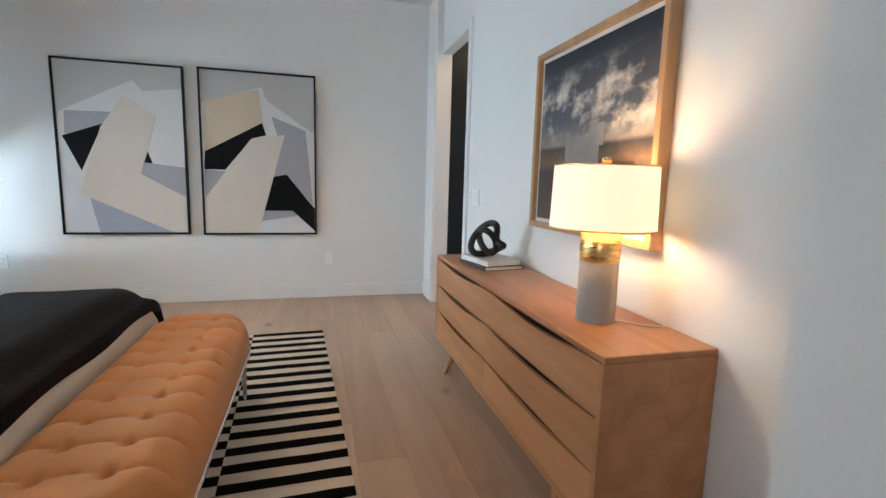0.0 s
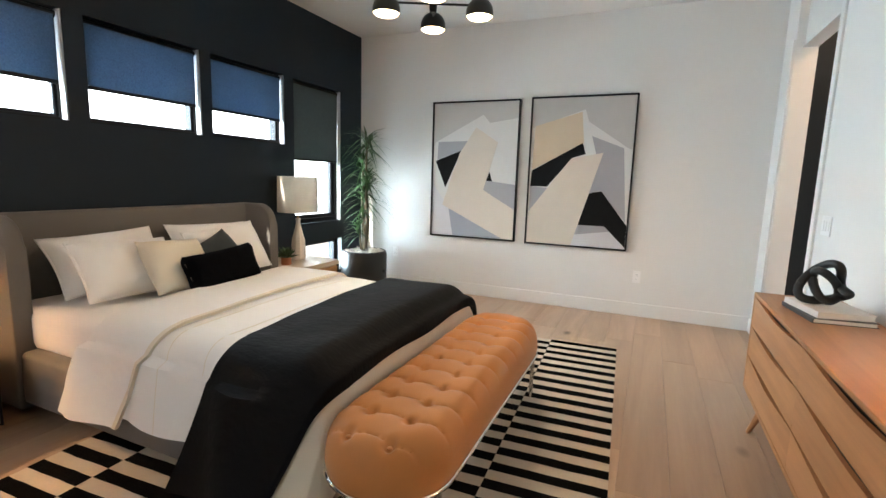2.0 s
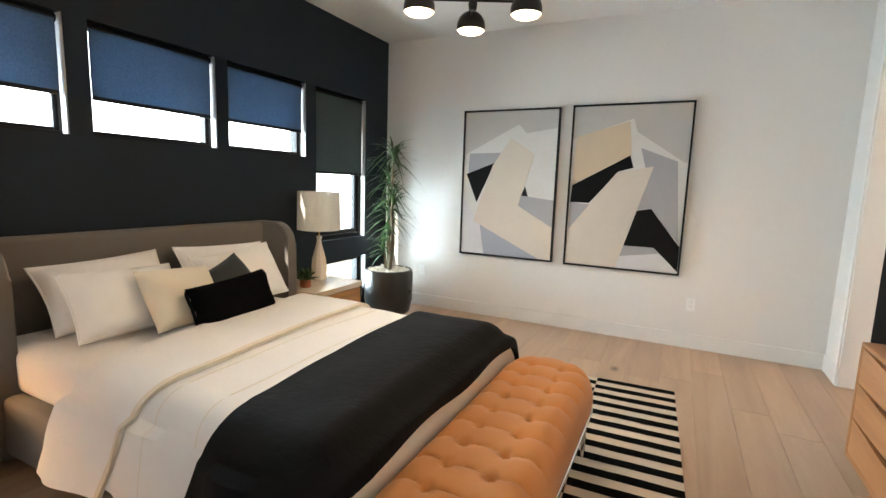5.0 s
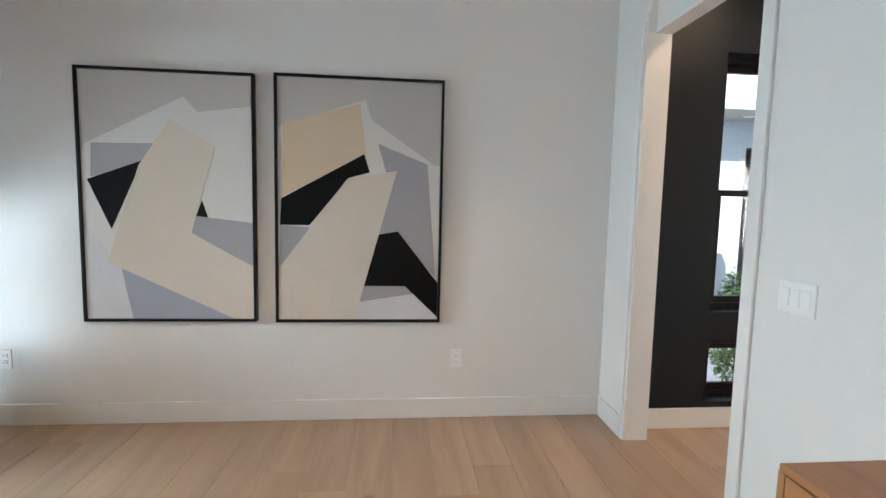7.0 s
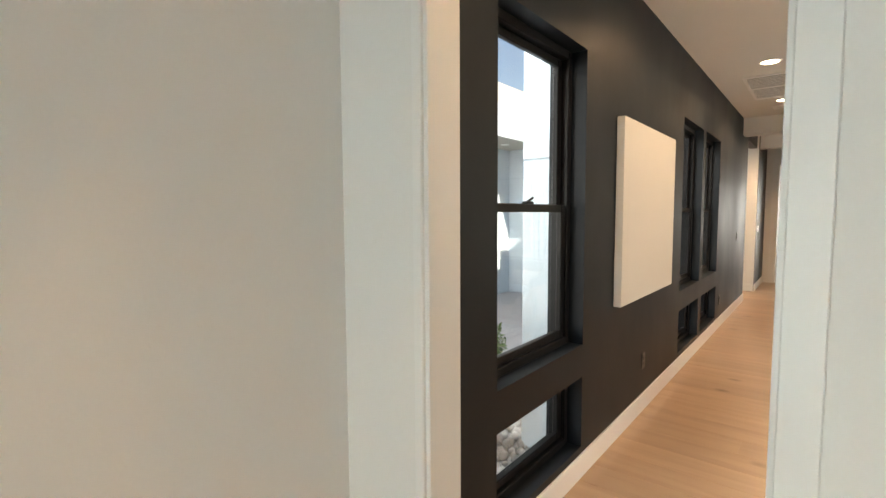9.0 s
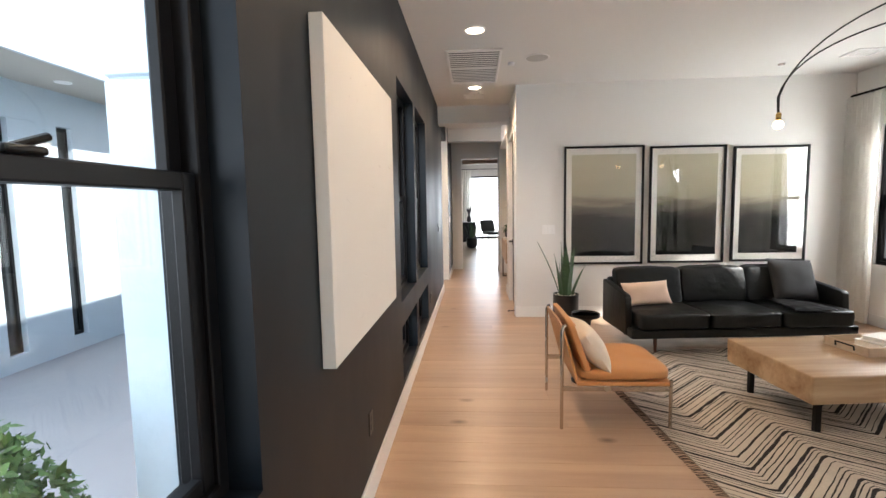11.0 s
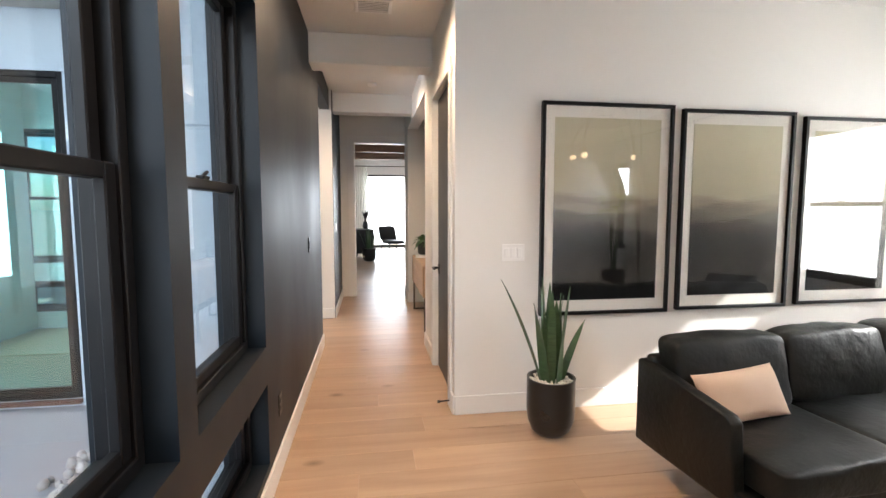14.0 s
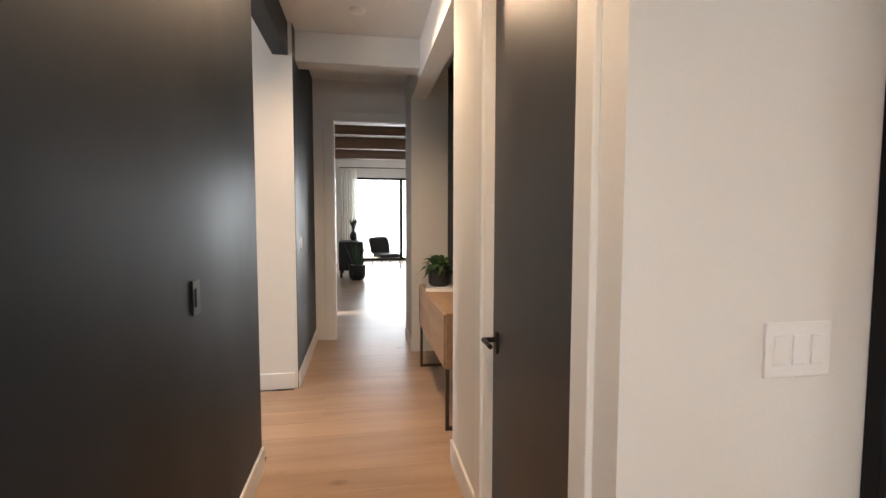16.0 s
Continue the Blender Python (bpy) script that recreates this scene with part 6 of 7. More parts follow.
def sofa_throw(u, v):
    s = u * 1.05
    y = -0.48 - 0.20 * v - (0.30 * max(0, u - 0.5) * (v - 0.2) * 1.4)
    if s < 0.34:
        x, z = 0.20 - 0.10 * (s / 0.34) ** 0.5 * 0.9, 0.775 - s * 0.98
    else:
        x, z = 0.10 - (s - 0.34) * 0.80, 0.442
        if x < -0.44:
            z -= min((-0.44 - x), 0.12) * 1.0
    nn = noise.noise((x * 7, y * 12, z * 7)) * 0.018 + noise.noise((x * 18, y * 26, z * 9)) * 0.006
    return x - abs(nn) * 0.4, y, z + abs(nn)


sheet(bm, sofa_throw, 50, 26)
bmesh.ops.recalc_face_normals(bm, faces=bm.faces[:])
bmesh.ops.solidify(bm, geom=bm.faces[:], thickness=0.012)
part("cloth", bm, BLACK_THROW, st, smooth=True)

# leather chair
lc = thing("lounge_chair", "tan leather sling lounge chair on a slim steel frame", "armchair", (4.990, 3.060, 0))
for s in (-1, 1):
    x = s * 0.325
    bm = bmesh.new()
    tube(bm, [(x, 0.015, 0.0), (x, 0.015, 0.66), (x, 0.005, 0.685), (x * 0.97, -0.01, 0.69)], 0.011, 12)
    part("back_leg", bm, NICKEL_LEG, lc, smooth=True)
    bm = bmesh.new()
    tube(bm, [(x, -0.68, 0.0), (x, -0.68, 0.335)], 0.011, 12)
    part("front_leg", bm, NICKEL_LEG, lc, smooth=True)
    bm = bmesh.new()
    box(bm, x - 0.006, x + 0.006, -0.68, 0.015, 0.258, 0.292, 0.003, 1)
    part("side_rail", bm, NICKEL_LEG, lc)
bm = bmesh.new()
box(bm, -0.318, 0.318, -0.13, -0.112, 0.262, 0.290, 0.003, 1)
part("cross_bar", bm, NICKEL_LEG, lc)
bm = bmesh.new()
soft_box(bm, -0.315, 0.315, -0.70, -0.10, 0.318, 0.395, 0.010, 2.0, 16)
part("seat", bm, TAN_LEATHER, lc, "padded tan leather seat", True)
bm = bmesh.new()
box(bm, -0.330, 0.330, -0.69, -0.085, 0.294, 0.320, 0.006, 2)
part("seat_sling", bm, TAN_LEATHER, lc)
for nm, lean, off, th in (("back_sling", 0.10, -0.006, 0.010), ("back_pad", 0.28, -0.03, 0.05)):
    bm = bmesh.new()
    if nm == "back_pad":
        soft_box(bm, -0.31, 0.31, -0.05, 0.0, 0.34, 0.72, 0.004, 5.0, 16)
        for v in bm.verts:
            v.co.y += -0.15 + (v.co.z - 0.34) * 0.36
    else:
        def sling(u, v):
            x = -0.322 + 0.644 * u
            z = 0.30 + 0.385 * v
            return x, -0.10 + 0.105 * v - 0.035 * math.sin(math.pi * u) * math.sin(math.pi * min(v, 0.9)), z
        sheet(bm, sling, 20, 14)
        bmesh.ops.recalc_face_normals(bm, faces=bm.faces[:])
        bmesh.ops.solidify(bm, geom=bm.faces[:], thickness=0.012)
    part(nm, bm, TAN_LEATHER, lc, "tan leather back", True)
for z in (0.40, 0.685):
    bm = bmesh.new()
    tube(bm, [(-0.285, -0.201 + (z - 0.34) * 0.36, z), (0.285, -0.201 + (z - 0.34) * 0.36, z)], 0.005, 6)
    part("seam_welt", bm, TAN_LEATHER, lc)
cushion("lumbar_pillow", "cream boucle lumbar pillow on the leather chair", 0.56, 0.29, 0.17, (4.93, 2.765, 0.385), -34, -90, CREAM_BOUCLE, 0, group="living room pillows")

# small table
tt = thing("side_table", "small round black pedestal drink table", "side table", (5.52, 2.725, 0))
bm = bmesh.new()
lathe(bm, [(0.110, 0.0), (0.114, 0.012), (0.092, 0.022), (0.046, 0.04), (0.033, 0.12), (0.033, 0.44), (0.045, 0.52), (0.075, 0.545)], 36)
part("pedestal", bm, BLACK_METAL, tt, smooth=True)
bm = bmesh.new()
lathe(bm, [(0.075, 0.540), (0.108, 0.547), (0.113, 0.556), (0.113, 0.578), (0.106, 0.578), (0.103, 0.565)], 44)
lathe(bm, [(0.103, 0.565), (0.05, 0.564), (0.0, 0.564)], 44)
part("tray_top", bm, BLACK_METAL, tt, smooth=True)

# coffee table
ct = thing("coffee_table", "thick mango wood block coffee table on black steel legs", "coffee table", (5.02, 1.03, 0), 5.0)
bm = bmesh.new()
box(bm, -0.42, 0.42, -0.60, 0.60, 0.225, 0.405, 0.0)
bmesh.ops.subdivide_edges(bm, edges=bm.edges[:], cuts=7, use_grid_fill=True)
for v in bm.verts:
    v.co += Vector((noise.noise(v.co * 5), noise.noise(v.co * 5 + Vector((9, 0, 0))), 0)) * 0.012 * (1.0 if v.co.z < 0.40 else 0.5)
bmesh.ops.bevel(bm, geom=[e for e in bm.edges if e.calc_face_angle(0) > 1.2], offset=0.010, segments=2, profile=0.5, affect="EDGES")
part("block_top", bm, MANGO, ct, "thick natural-edge mango wood block", True)
for x, y in ((-0.32, -0.48), (0.30, -0.48), (-0.32, 0.48), (0.30, 0.48)):
    bm = bmesh.new()
    box(bm, x - 0.018, x + 0.018, y - 0.018, y + 0.018, 0.011, 0.228, 0.003, 1)
    part("leg", bm, BLACK_METAL, ct, "black square steel leg")
tr = thing("serving_tray", "pale wooden tray with black handles on the coffee table", "tray", (5.12, 0.76, 0.407), 9)
bm = bmesh.new()
box(bm, -0.17, 0.17, -0.26, 0.26, 0.0, 0.010)
for c in ((-0.17, -0.158, -0.26, 0.26), (0.158, 0.17, -0.26, 0.26), (-0.158, 0.158, -0.26, -0.248), (-0.158, 0.158, 0.248, 0.26)):
    box(bm, c[0], c[1], c[2], c[3], 0.010, 0.062, 0.002, 1)
part("tray_box", bm, PALE_TOP, tr)
for s in (-1, 1):
    bm = bmesh.new()
    tube(bm, [(-0.07, s * 0.262, 0.02), (-0.07, s * 0.268, 0.05), (0.07, s * 0.268, 0.05), (0.07, s * 0.262, 0.02)], 0.006, 8)
    part("handle", bm, BLACK_METAL, tr, "black metal handle")
bk = thing("book", "stack book with a pale cover in the tray", "book", (5.13, 0.72, 0.4175), 14)
flat_book(bk, 0.20, 0.27, 0.045, BOOK_WHITE)
bk = thing("book", "cream open-edged book on top in the tray", "book", (5.14, 0.70, 0.463), 24)
flat_book(bk, 0.17, 0.23, 0.028, BOOK_WHITE)


# snake plant
def snake_plant(label, at, scale, seed, leaves=13, pot_r=0.155, pot_h=0.345):
    t = thing("potted_plant", label, "plant", at)
    bm = bmesh.new()
    r, h = pot_r, pot_h
    lathe(bm, [(r * 0.45, 0.0), (r * 0.62, 0.008), (r * 0.80, h * 0.10), (r * 0.95, h * 0.26), (r, h * 0.45), (r, h), (r * 0.93, h), (r * 0.91, h * 0.92), (r * 0.90, h * 0.86)], 52)
    part("pot", bm, BLACK_CERAMIC, t, "matte black rounded pot", True)
    pebbles(t, r * 0.86, h * 0.93, 150, 0.012 * scale, seed)
    rg = random.Random(seed)
    for k in range(leaves):
        a = k * 2.4
        q = r * 0.46 * math.sqrt((k + 0.5) / leaves)
        l = scale * rg.uniform(0.46, 0.72) * (1.15 if k < 5 else 0.9)
        lean = rg.uniform(0.01, 0.07) + (0.12 if k >= leaves - 3 else 0)
        w = rg.uniform(0.030, 0.041) * scale * (1.25 if k >= leaves - 3 else 1)
        tw = rg.uniform(-0.8, 0.8)
        if k == leaves - 1:
            a, l, lean, tw, w = 1.75, 0.72 * scale, 0.27, 0.3, 0.022 * scale
        elif k == leaves - 2:
            a, l, lean, tw = -1.35, 0.42 * scale, 0.30, -0.2
        base = Vector((q * math.cos(a), q * math.sin(a), h * 0.88))
        bm = bmesh.new()
        rows = []
        for f in np.linspace(0, 1, 9):
            p = base + Vector((math.cos(a), math.sin(a), 0)) * l * (lean * f + 0.5 * lean * f * f) + Vector((0, 0, l * f * math.cos(lean)))
            ww = w * (0.75 + 0.6 * f - 1.32 * f ** 3)
            b2 = a + math.pi / 2 + tw * f
            s = Vector((math.cos(b2), math.sin(b2), 0))
            nrm = Vector((-math.sin(b2), math.cos(b2), 0))
            ww = max(ww, 0.001)
            rows.append([bm.verts.new(p - s * ww), bm.verts.new(p + nrm * ww * 0.28), bm.verts.new(p + s * ww), bm.verts.new(p + nrm * (ww * 0.28 - 0.004))])
        for p, q2 in zip(rows, rows[1:]):
            for i in range(4):
                bm.faces.new((p[i], p[(i + 1) % 4], q2[(i + 1) % 4], q2[i]))
        part("leaf", bm, SNAKE_LEAF, t, smooth=True)
    return t


snake_plant("banded snake plant in a rounded black pot with white pebbles", (7.43, 2.52, 0), 1.0, 31, 17, 0.155, 0.375)

# window dressing
rod = thing("curtain_rod", "slim black curtain rod along the living room window", "curtain rod", (6.3, LS + 0.09, 2.70))
bm = bmesh.new()
tube(bm, [(-4.0, 0, 0), (1.44, 0, 0)], 0.012, 12)
part("pole", bm, BLACK_METAL, rod, smooth=True)
for x in (-3.9, -1.1, 1.40):
    bm = bmesh.new()
    tube(bm, [(x, 0, 0), (x, -0.088, 0)], 0.008, 8)
    part("bracket", bm, BLACK_METAL, rod)


def curtain(label, x0, x1, y, z0, z1, seed, along="x"):
    t = thing("curtain", label, "curtain", (0, 0, 0), 0, "white sheer curtains")
    bm = bmesh.new()
    folds = (x1 - x0) / 0.075

    def fn(u, v):
        d = 0.040 * math.sin(2 * math.pi * folds * u + seed) * (0.6 + 0.4 * v) + 0.012 * noise.noise((u * 9, v * 3, seed))
        a = x0 + (x1 - x0) * u
        z = z1 + (z0 - z1) * v
        return (a, y + d, z) if along == "x" else (y + d, a, z)
    sheet(bm, fn, 120, 16)
    part("cloth", bm, SHEER, t, smooth=True)
    for k in range(int((x1 - x0) / 0.09) + 1):
        a = x0 + 0.04 + k * 0.09
        bm = bmesh.new()
        c = (a, y, z1 + 0.012) if along == "x" else (y, a, z1 + 0.012)
        pts = [(c[0], c[1] + 0.017 * math.cos(q), c[2] + 0.017 * math.sin(q)) if along == "x" else (c[0] + 0.017 * math.cos(q), c[1], c[2] + 0.017 * math.sin(q)) for q in np.linspace(0, 2 * math.pi, 13)[:-1]]
        tube(bm, pts, 0.003, 5, closed=True)
        part("ring", bm, BLACK_METAL, t)
    return t


curtain("white sheer curtain gathered beside the living room window", 7.31, 7.775, LS + 0.09, 0.02, 2.685, 1.0)
curtain("white sheer curtain beside the narrow window", 3.06, 3.42, LS + 0.09, 0.02, 2.685, 7.0)
curtain("white sheer curtain gathered at the far side of the window", 5.70, 6.14, LS + 0.09, 0.02, 2.685, 4.0)

# arc lamp
al = thing("arc_floor_lamp", "black three-arm arc floor lamp with bare round bulbs", "floor lamp", (4.35, -0.35, 0))
bm = bmesh.new()
lathe(bm, [(0.17, 0.0), (0.17, 0.03), (0.16, 0.035), (0.02, 0.04)], 40)
part("base", bm, BLACK_METAL, al, smooth=True)
for k, (ex, ey, ez, top) in enumerate(((1.31, 1.54, 2.165, 2.90), (0.35, 1.25, 2.24, 2.78), (0.85, 0.65, 2.20, 2.84))):
    bm = bmesh.new()
    pts = []
    for f in np.linspace(0, 1, 26):
        a = f * math.pi * 0.94
        pts.append((ex * (1 - math.cos(a)) / 2 * 1.01, ey * (1 - math.cos(a)) / 2 * 1.01, 0.03 + (top - 0.03) * min(1.0, math.sin(min(a, math.pi / 2))) if a < math.pi / 2 else ez + (top - ez) * math.sin(a)))
    pts.append((ex, ey, ez))
    tube(bm, pts, 0.006, 10)
    if k == 0:
        tube(bm, [(p[0] + 0.09 * math.sin(math.pi * i / len(pts)), p[1], p[2] - 0.15 * math.sin(math.pi * i / len(pts)) ** 2) for i, p in enumerate(pts)], 0.006, 10)
    arm = part("arm", bm, BLACK_METAL, al, "curved black arm", True)
    bm = bmesh.new()
    lathe(bm, [(0.018, -0.055), (0.020, 0.0), (0.012, 0.01)], 20, (ex, ey, ez))
    part("socket", bm, BRASS, arm, "brass lamp socket", True)
    bm = bmesh.new()
    bmesh.ops.create_uvsphere(bm, u_segments=24, v_segments=16, radius=0.037, matrix=Matrix.Translation((ex, ey, ez - 0.085)))
    part("bulb", bm, BULB, arm, "glowing round bulb", True)

# leafy plant seen in the picture glass
sp = thing("potted_plant", "tall broad-leaved plant in a black pot by the wall", "plant", (3.18, -0.58, 0))
bm = bmesh.new()
lathe(bm, [(0.15, 0), (0.19, 0.05), (0.20, 0.38), (0.18, 0.38), (0.175, 0.33)], 40)
part("pot", bm, BLACK_CERAMIC, sp, smooth=True)
rg = random.Random(6)
for k in range(7):
    a, l, h = k * 0.9 + 0.3, rg.uniform(0.40, 0.55), rg.uniform(1.15, 1.75)
    tip = Vector((math.cos(a) * rg.uniform(0.10, 0.26), math.sin(a) * rg.uniform(0.05, 0.16), h))
    bm = bmesh.new()
    tube(bm, [(0.03 * math.cos(a), 0.03 * math.sin(a), 0.33), tuple(tip * 0.55 + Vector((0, 0, h * 0.2))), tuple(tip)], 0.010, 8, taper=0.006)
    stalk = part("stalk", bm, FERN_LEAF, sp)
    bm = bmesh.new()
    out = Vector((math.cos(a), math.sin(a), 0))
    side = Vector((-math.sin(a), math.cos(a), 0))

    def blade(u, v):
        f = u
        w = 0.11 * math.sin(math.pi * (0.06 + 0.94 * f) ** 0.8) * (2 * v - 1)
        return tip + out * l * f * 0.55 + Vector((0, 0, l * (0.35 * f - 0.5 * f * f))) + side * w + Vector((0, 0, abs(w) * 0.3))
    sheet(bm, blade, 14, 6)
    part("leaf", bm, BRIGHT_LEAF, stalk, "bright green broad leaf", True)

# ---- hall niche ----
con = thing("console_table", "oak console on a slim bronze metal frame in the niche", "console table", (10.65, 2.885, 0))
bm = bmesh.new()
box(bm, -0.70, 0.70, -0.175, 0.175, 0.42, 0.80, 0.004, 1)
part("body", bm, CONSOLE_OAK, con)
for k in range(2):
    bm = bmesh.new()
    box(bm, -0.69 + k * 0.692, -0.002 + k * 0.692, 0.175, 0.190, 0.43, 0.79, 0.003, 1)
    part("door", bm, CONSOLE_OAK, con, "flat oak cabinet door")
for s in (-1, 1):
    bm = bmesh.new()
    x = s * 0.69
    for y in (-0.165, 0.165):
        box(bm, x - 0.012, x + 0.012, y - 0.012, y + 0.012, 0.0, 0.42)
    box(bm, x - 0.012, x + 0.012, -0.153, 0.153, 0.0, 0.022)
    part("leg_frame", bm, mat("bronze_metal", (0.10, 0.075, 0.055), 0.4, metal=0.8, vary=0.08), con, "bronze metal sled leg")
bk = thing("book", "flat pale book under the plant pot on the console", "book", (11.0, 2.93, 0.80), 80)
flat_book(bk, 0.24, 0.30, 0.03, BOOK_WHITE)
fp = thing("potted_plant", "leafy green plant in a black pot on the console", "plant", (11.02, 2.93, 0.8305))
bm = bmesh.new()
lathe(bm, [(0.075, 0.0), (0.095, 0.02), (0.105, 0.18), (0.098, 0.18), (0.095, 0.15)], 36)
part("pot", bm, BLACK_CERAMIC, fp, smooth=True)
bm = bmesh.new()
rg = random.Random(12)
for k in range(170):
    a, el, l = rg.uniform(0, 6.28), rg.uniform(-0.25, 1.3), rg.uniform(0.08, 0.20)
    b0 = Vector((rg.uniform(-0.06, 0.06), rg.uniform(-0.06, 0.06), 0.16))
    d = Vector((math.cos(a) * math.cos(el), math.sin(a) * math.cos(el), math.sin(el)))
    s = Vector((-math.sin(a), math.cos(a), 0)) * l * 0.13
    m2, tp = b0 + d * l * 0.6, b0 + d * l + Vector((0, 0, -0.35 * l))
    bm.faces.new([bm.verts.new(p) for p in (b0, m2 + s, tp, m2 - s)])
part("leaves", bm, FERN_LEAF, fp, "drooping green leaves")
na = thing("framed_print", "pale framed picture on the dark niche wall", "picture", (10.42, 2.70, 1.55), 180)
bm = bmesh.new()
box(bm, -0.45, 0.45, -0.03, -0.001, -0.60, 0.60, 0.004, 1)
part("frame", bm, TRIM_PAINT, na)
bm = bmesh.new()
box(bm, -0.40, 0.40, -0.033, -0.029, -0.55, 0.55)
part("print", bm, ABS["pale"], na)

# ---- far room ----
for k, x in enumerate((14.9, 16.9, 18.9, 20.9)):
    bm = bmesh.new()
    box(bm, x, x + 0.22, -1.45, 4.40, 3.14, 3.415, 0.006, 1)
    tagged(finish("ceiling_beam", bm, BEAM_WOOD), "rough brown wooden ceiling beam", "beam", "far room beams", "structure")
sl = thing("door_2", "wide black-framed sliding glass door full of daylight", "door", (22.46, 0, 0))
sl["kind"] = "structure"
for y0, y1 in ((-0.6, 0.87), (0.87, 2.33), (2.33, 3.80)):
    bm = bmesh.new()
    for c in ((y0, y0 + 0.05, 0.02, 2.72), (y1 - 0.05, y1, 0.02, 2.72), (y0 + 0.05, y1 - 0.05, 0.02, 0.10), (y0 + 0.05, y1 - 0.05, 2.65, 2.72)):
        box(bm, -0.02, 0.02, c[0], c[1], c[2], c[3], 0.003, 1)
    fr = part("panel_frame", bm, BLACK_FRAME, sl)
    bm = bmesh.new()
    box(bm, -0.003, 0.003, y0 + 0.045, y1 - 0.045, 0.095, 2.655)
    part("pane", bm, PANE, fr, "clear glass pane").visible_shadow = False
rod = thing("curtain_rod", "black curtain rod over the sliding door", "curtain rod", (22.28, 2.0, 3.02))
bm = bmesh.new()
tube(bm, [(0, -2.6, 0), (0, 2.3, 0)], 0.014, 10)
part("pole", bm, BLACK_METAL, rod)
bm = bmesh.new()
tube(bm, [(0, 2.2, 0), (0.11, 2.2, 0)], 0.010, 8)
part("bracket", bm, BLACK_METAL, rod)
curtain("white curtain gathered beside the sliding door", 3.75, 4.25, 22.28, 0.02, 3.0, 2.0, "y")
cab = thing("cabinet", "low black wooden cabinet on legs against the wall", "cabinet", (18.75, 3.86, 0))
bm = bmesh.new()
box(bm, -0.55, 0.55, -0.27, 0.29, 0.18, 0.86, 0.004, 1)
part("body", bm, DARK_WOOD, cab)
for k in range(2):
    bm = bmesh.new()
    box(bm, -0.54 + k * 0.545, -0.005 + k * 0.545, -0.285, -0.27, 0.20, 0.84, 0.003, 1)
    part("door", bm, DARK_WOOD, cab)
for x in (-0.5, 0.5):
    for y in (-0.24, 0.24):
        bm = bmesh.new()
        box(bm, x - 0.025, x + 0.025, y - 0.025, y + 0.025, 0, 0.18)
        part("leg", bm, DARK_WOOD, cab)
snake_plant("snake plant in a round black pot by the cabinet", (17.80, 3.72, 0), 0.95, 44, 10, 0.19, 0.36)
vase = thing("vase", "dark sculptural vase on the cabinet", "vase", (18.85, 3.82, 0.86))
bm = bmesh.new()
lathe(bm, [(0.05, 0), (0.09, 0.06), (0.08, 0.16), (0.03, 0.24), (0.035, 0.30), (0.02, 0.30)], 28)
part("body", bm, BLACK_CERAMIC, vase, smooth=True)
rg = random.Random(9)
bm = bmesh.new()
for k in range(40):
    a, l = rg.uniform(0, 6.28), rg.uniform(0.1, 0.3)
    tip = Vector((math.cos(a) * l * 0.4, math.sin(a) * l * 0.4, 0.28 + l))
    s = Vector((-math.sin(a), math.cos(a), 0)) * 0.02
    bm.faces.new([bm.verts.new(p) for p in (Vector((0, 0, 0.28)), tip * 0.8 + s, tip, tip * 0.8 - s)])
part("stems", bm, DARK_WOOD, vase)
wa = thing("framed_print", "dark wood-framed picture on the far room wall", "picture", (18.9, 4.40, 1.75))
bm = bmesh.new()
box(bm, -0.75, 0.75, -0.035, -0.001, -0.75, 0.75, 0.004, 1)
part("frame", bm, BEAM_WOOD, wa)
bm = bmesh.new()
box(bm, -0.71, 0.71, -0.038, -0.034, -0.71, 0.71)
part("print", bm, ABS["violet"], wa)
fc = thing("lounge_chair", "low black lounge chair facing the sliding door", "armchair", (20.4, 2.95, 0), 200)
bm = bmesh.new()
soft_box(bm, -0.30, 0.42, -0.30, 0.30, 0.30, 0.42, 0.01, 1.0, 8)
part("seat", bm, BLACK_LEATHER, fc, smooth=True)
bm = bmesh.new()
soft_box(bm, -0.40, -0.28, -0.30, 0.30, 0.38, 0.86, 0.01, 2.0, 8)
for v in bm.verts:
    v.co.x -= (v.co.z - 0.38) * 0.45
part("backrest", bm, BLACK_LEATHER, fc, smooth=True)
for x, y in ((-0.28, -0.26), (-0.28, 0.26), (0.36, -0.26), (0.36, 0.26)):
    bm = bmesh.new()
    tube(bm, [(x, y, 0.32), (x * 1.15, y * 1.1, 0.0)], 0.014, 8, taper=0.009)
    part("leg", bm, DARK_WOOD, fc)

# ---- courtyard ----


def stucco_column(label, x0, x1, y0, y1, z1, material):
    t = thing("column", label, "column", ((x0 + x1) / 2, (y0 + y1) / 2, -0.10), 0, "courtyard columns")
    a, b = (x1 - x0) / 2, (y1 - y0) / 2
    z = 0.0
    for h in (0.62, 1.35, z1 - 1.97):
        bm = bmesh.new()
        box(bm, -a, a, -b, b, z, z + h - 0.012, 0.006, 1)
        part("stucco_block", bm, material, t)
        bm = bmesh.new()
        box(bm, -a + 0.01, a - 0.01, -b + 0.01, b - 0.01, z + h - 0.012, z + h)
        part("joint", bm, material, t)
        z += h


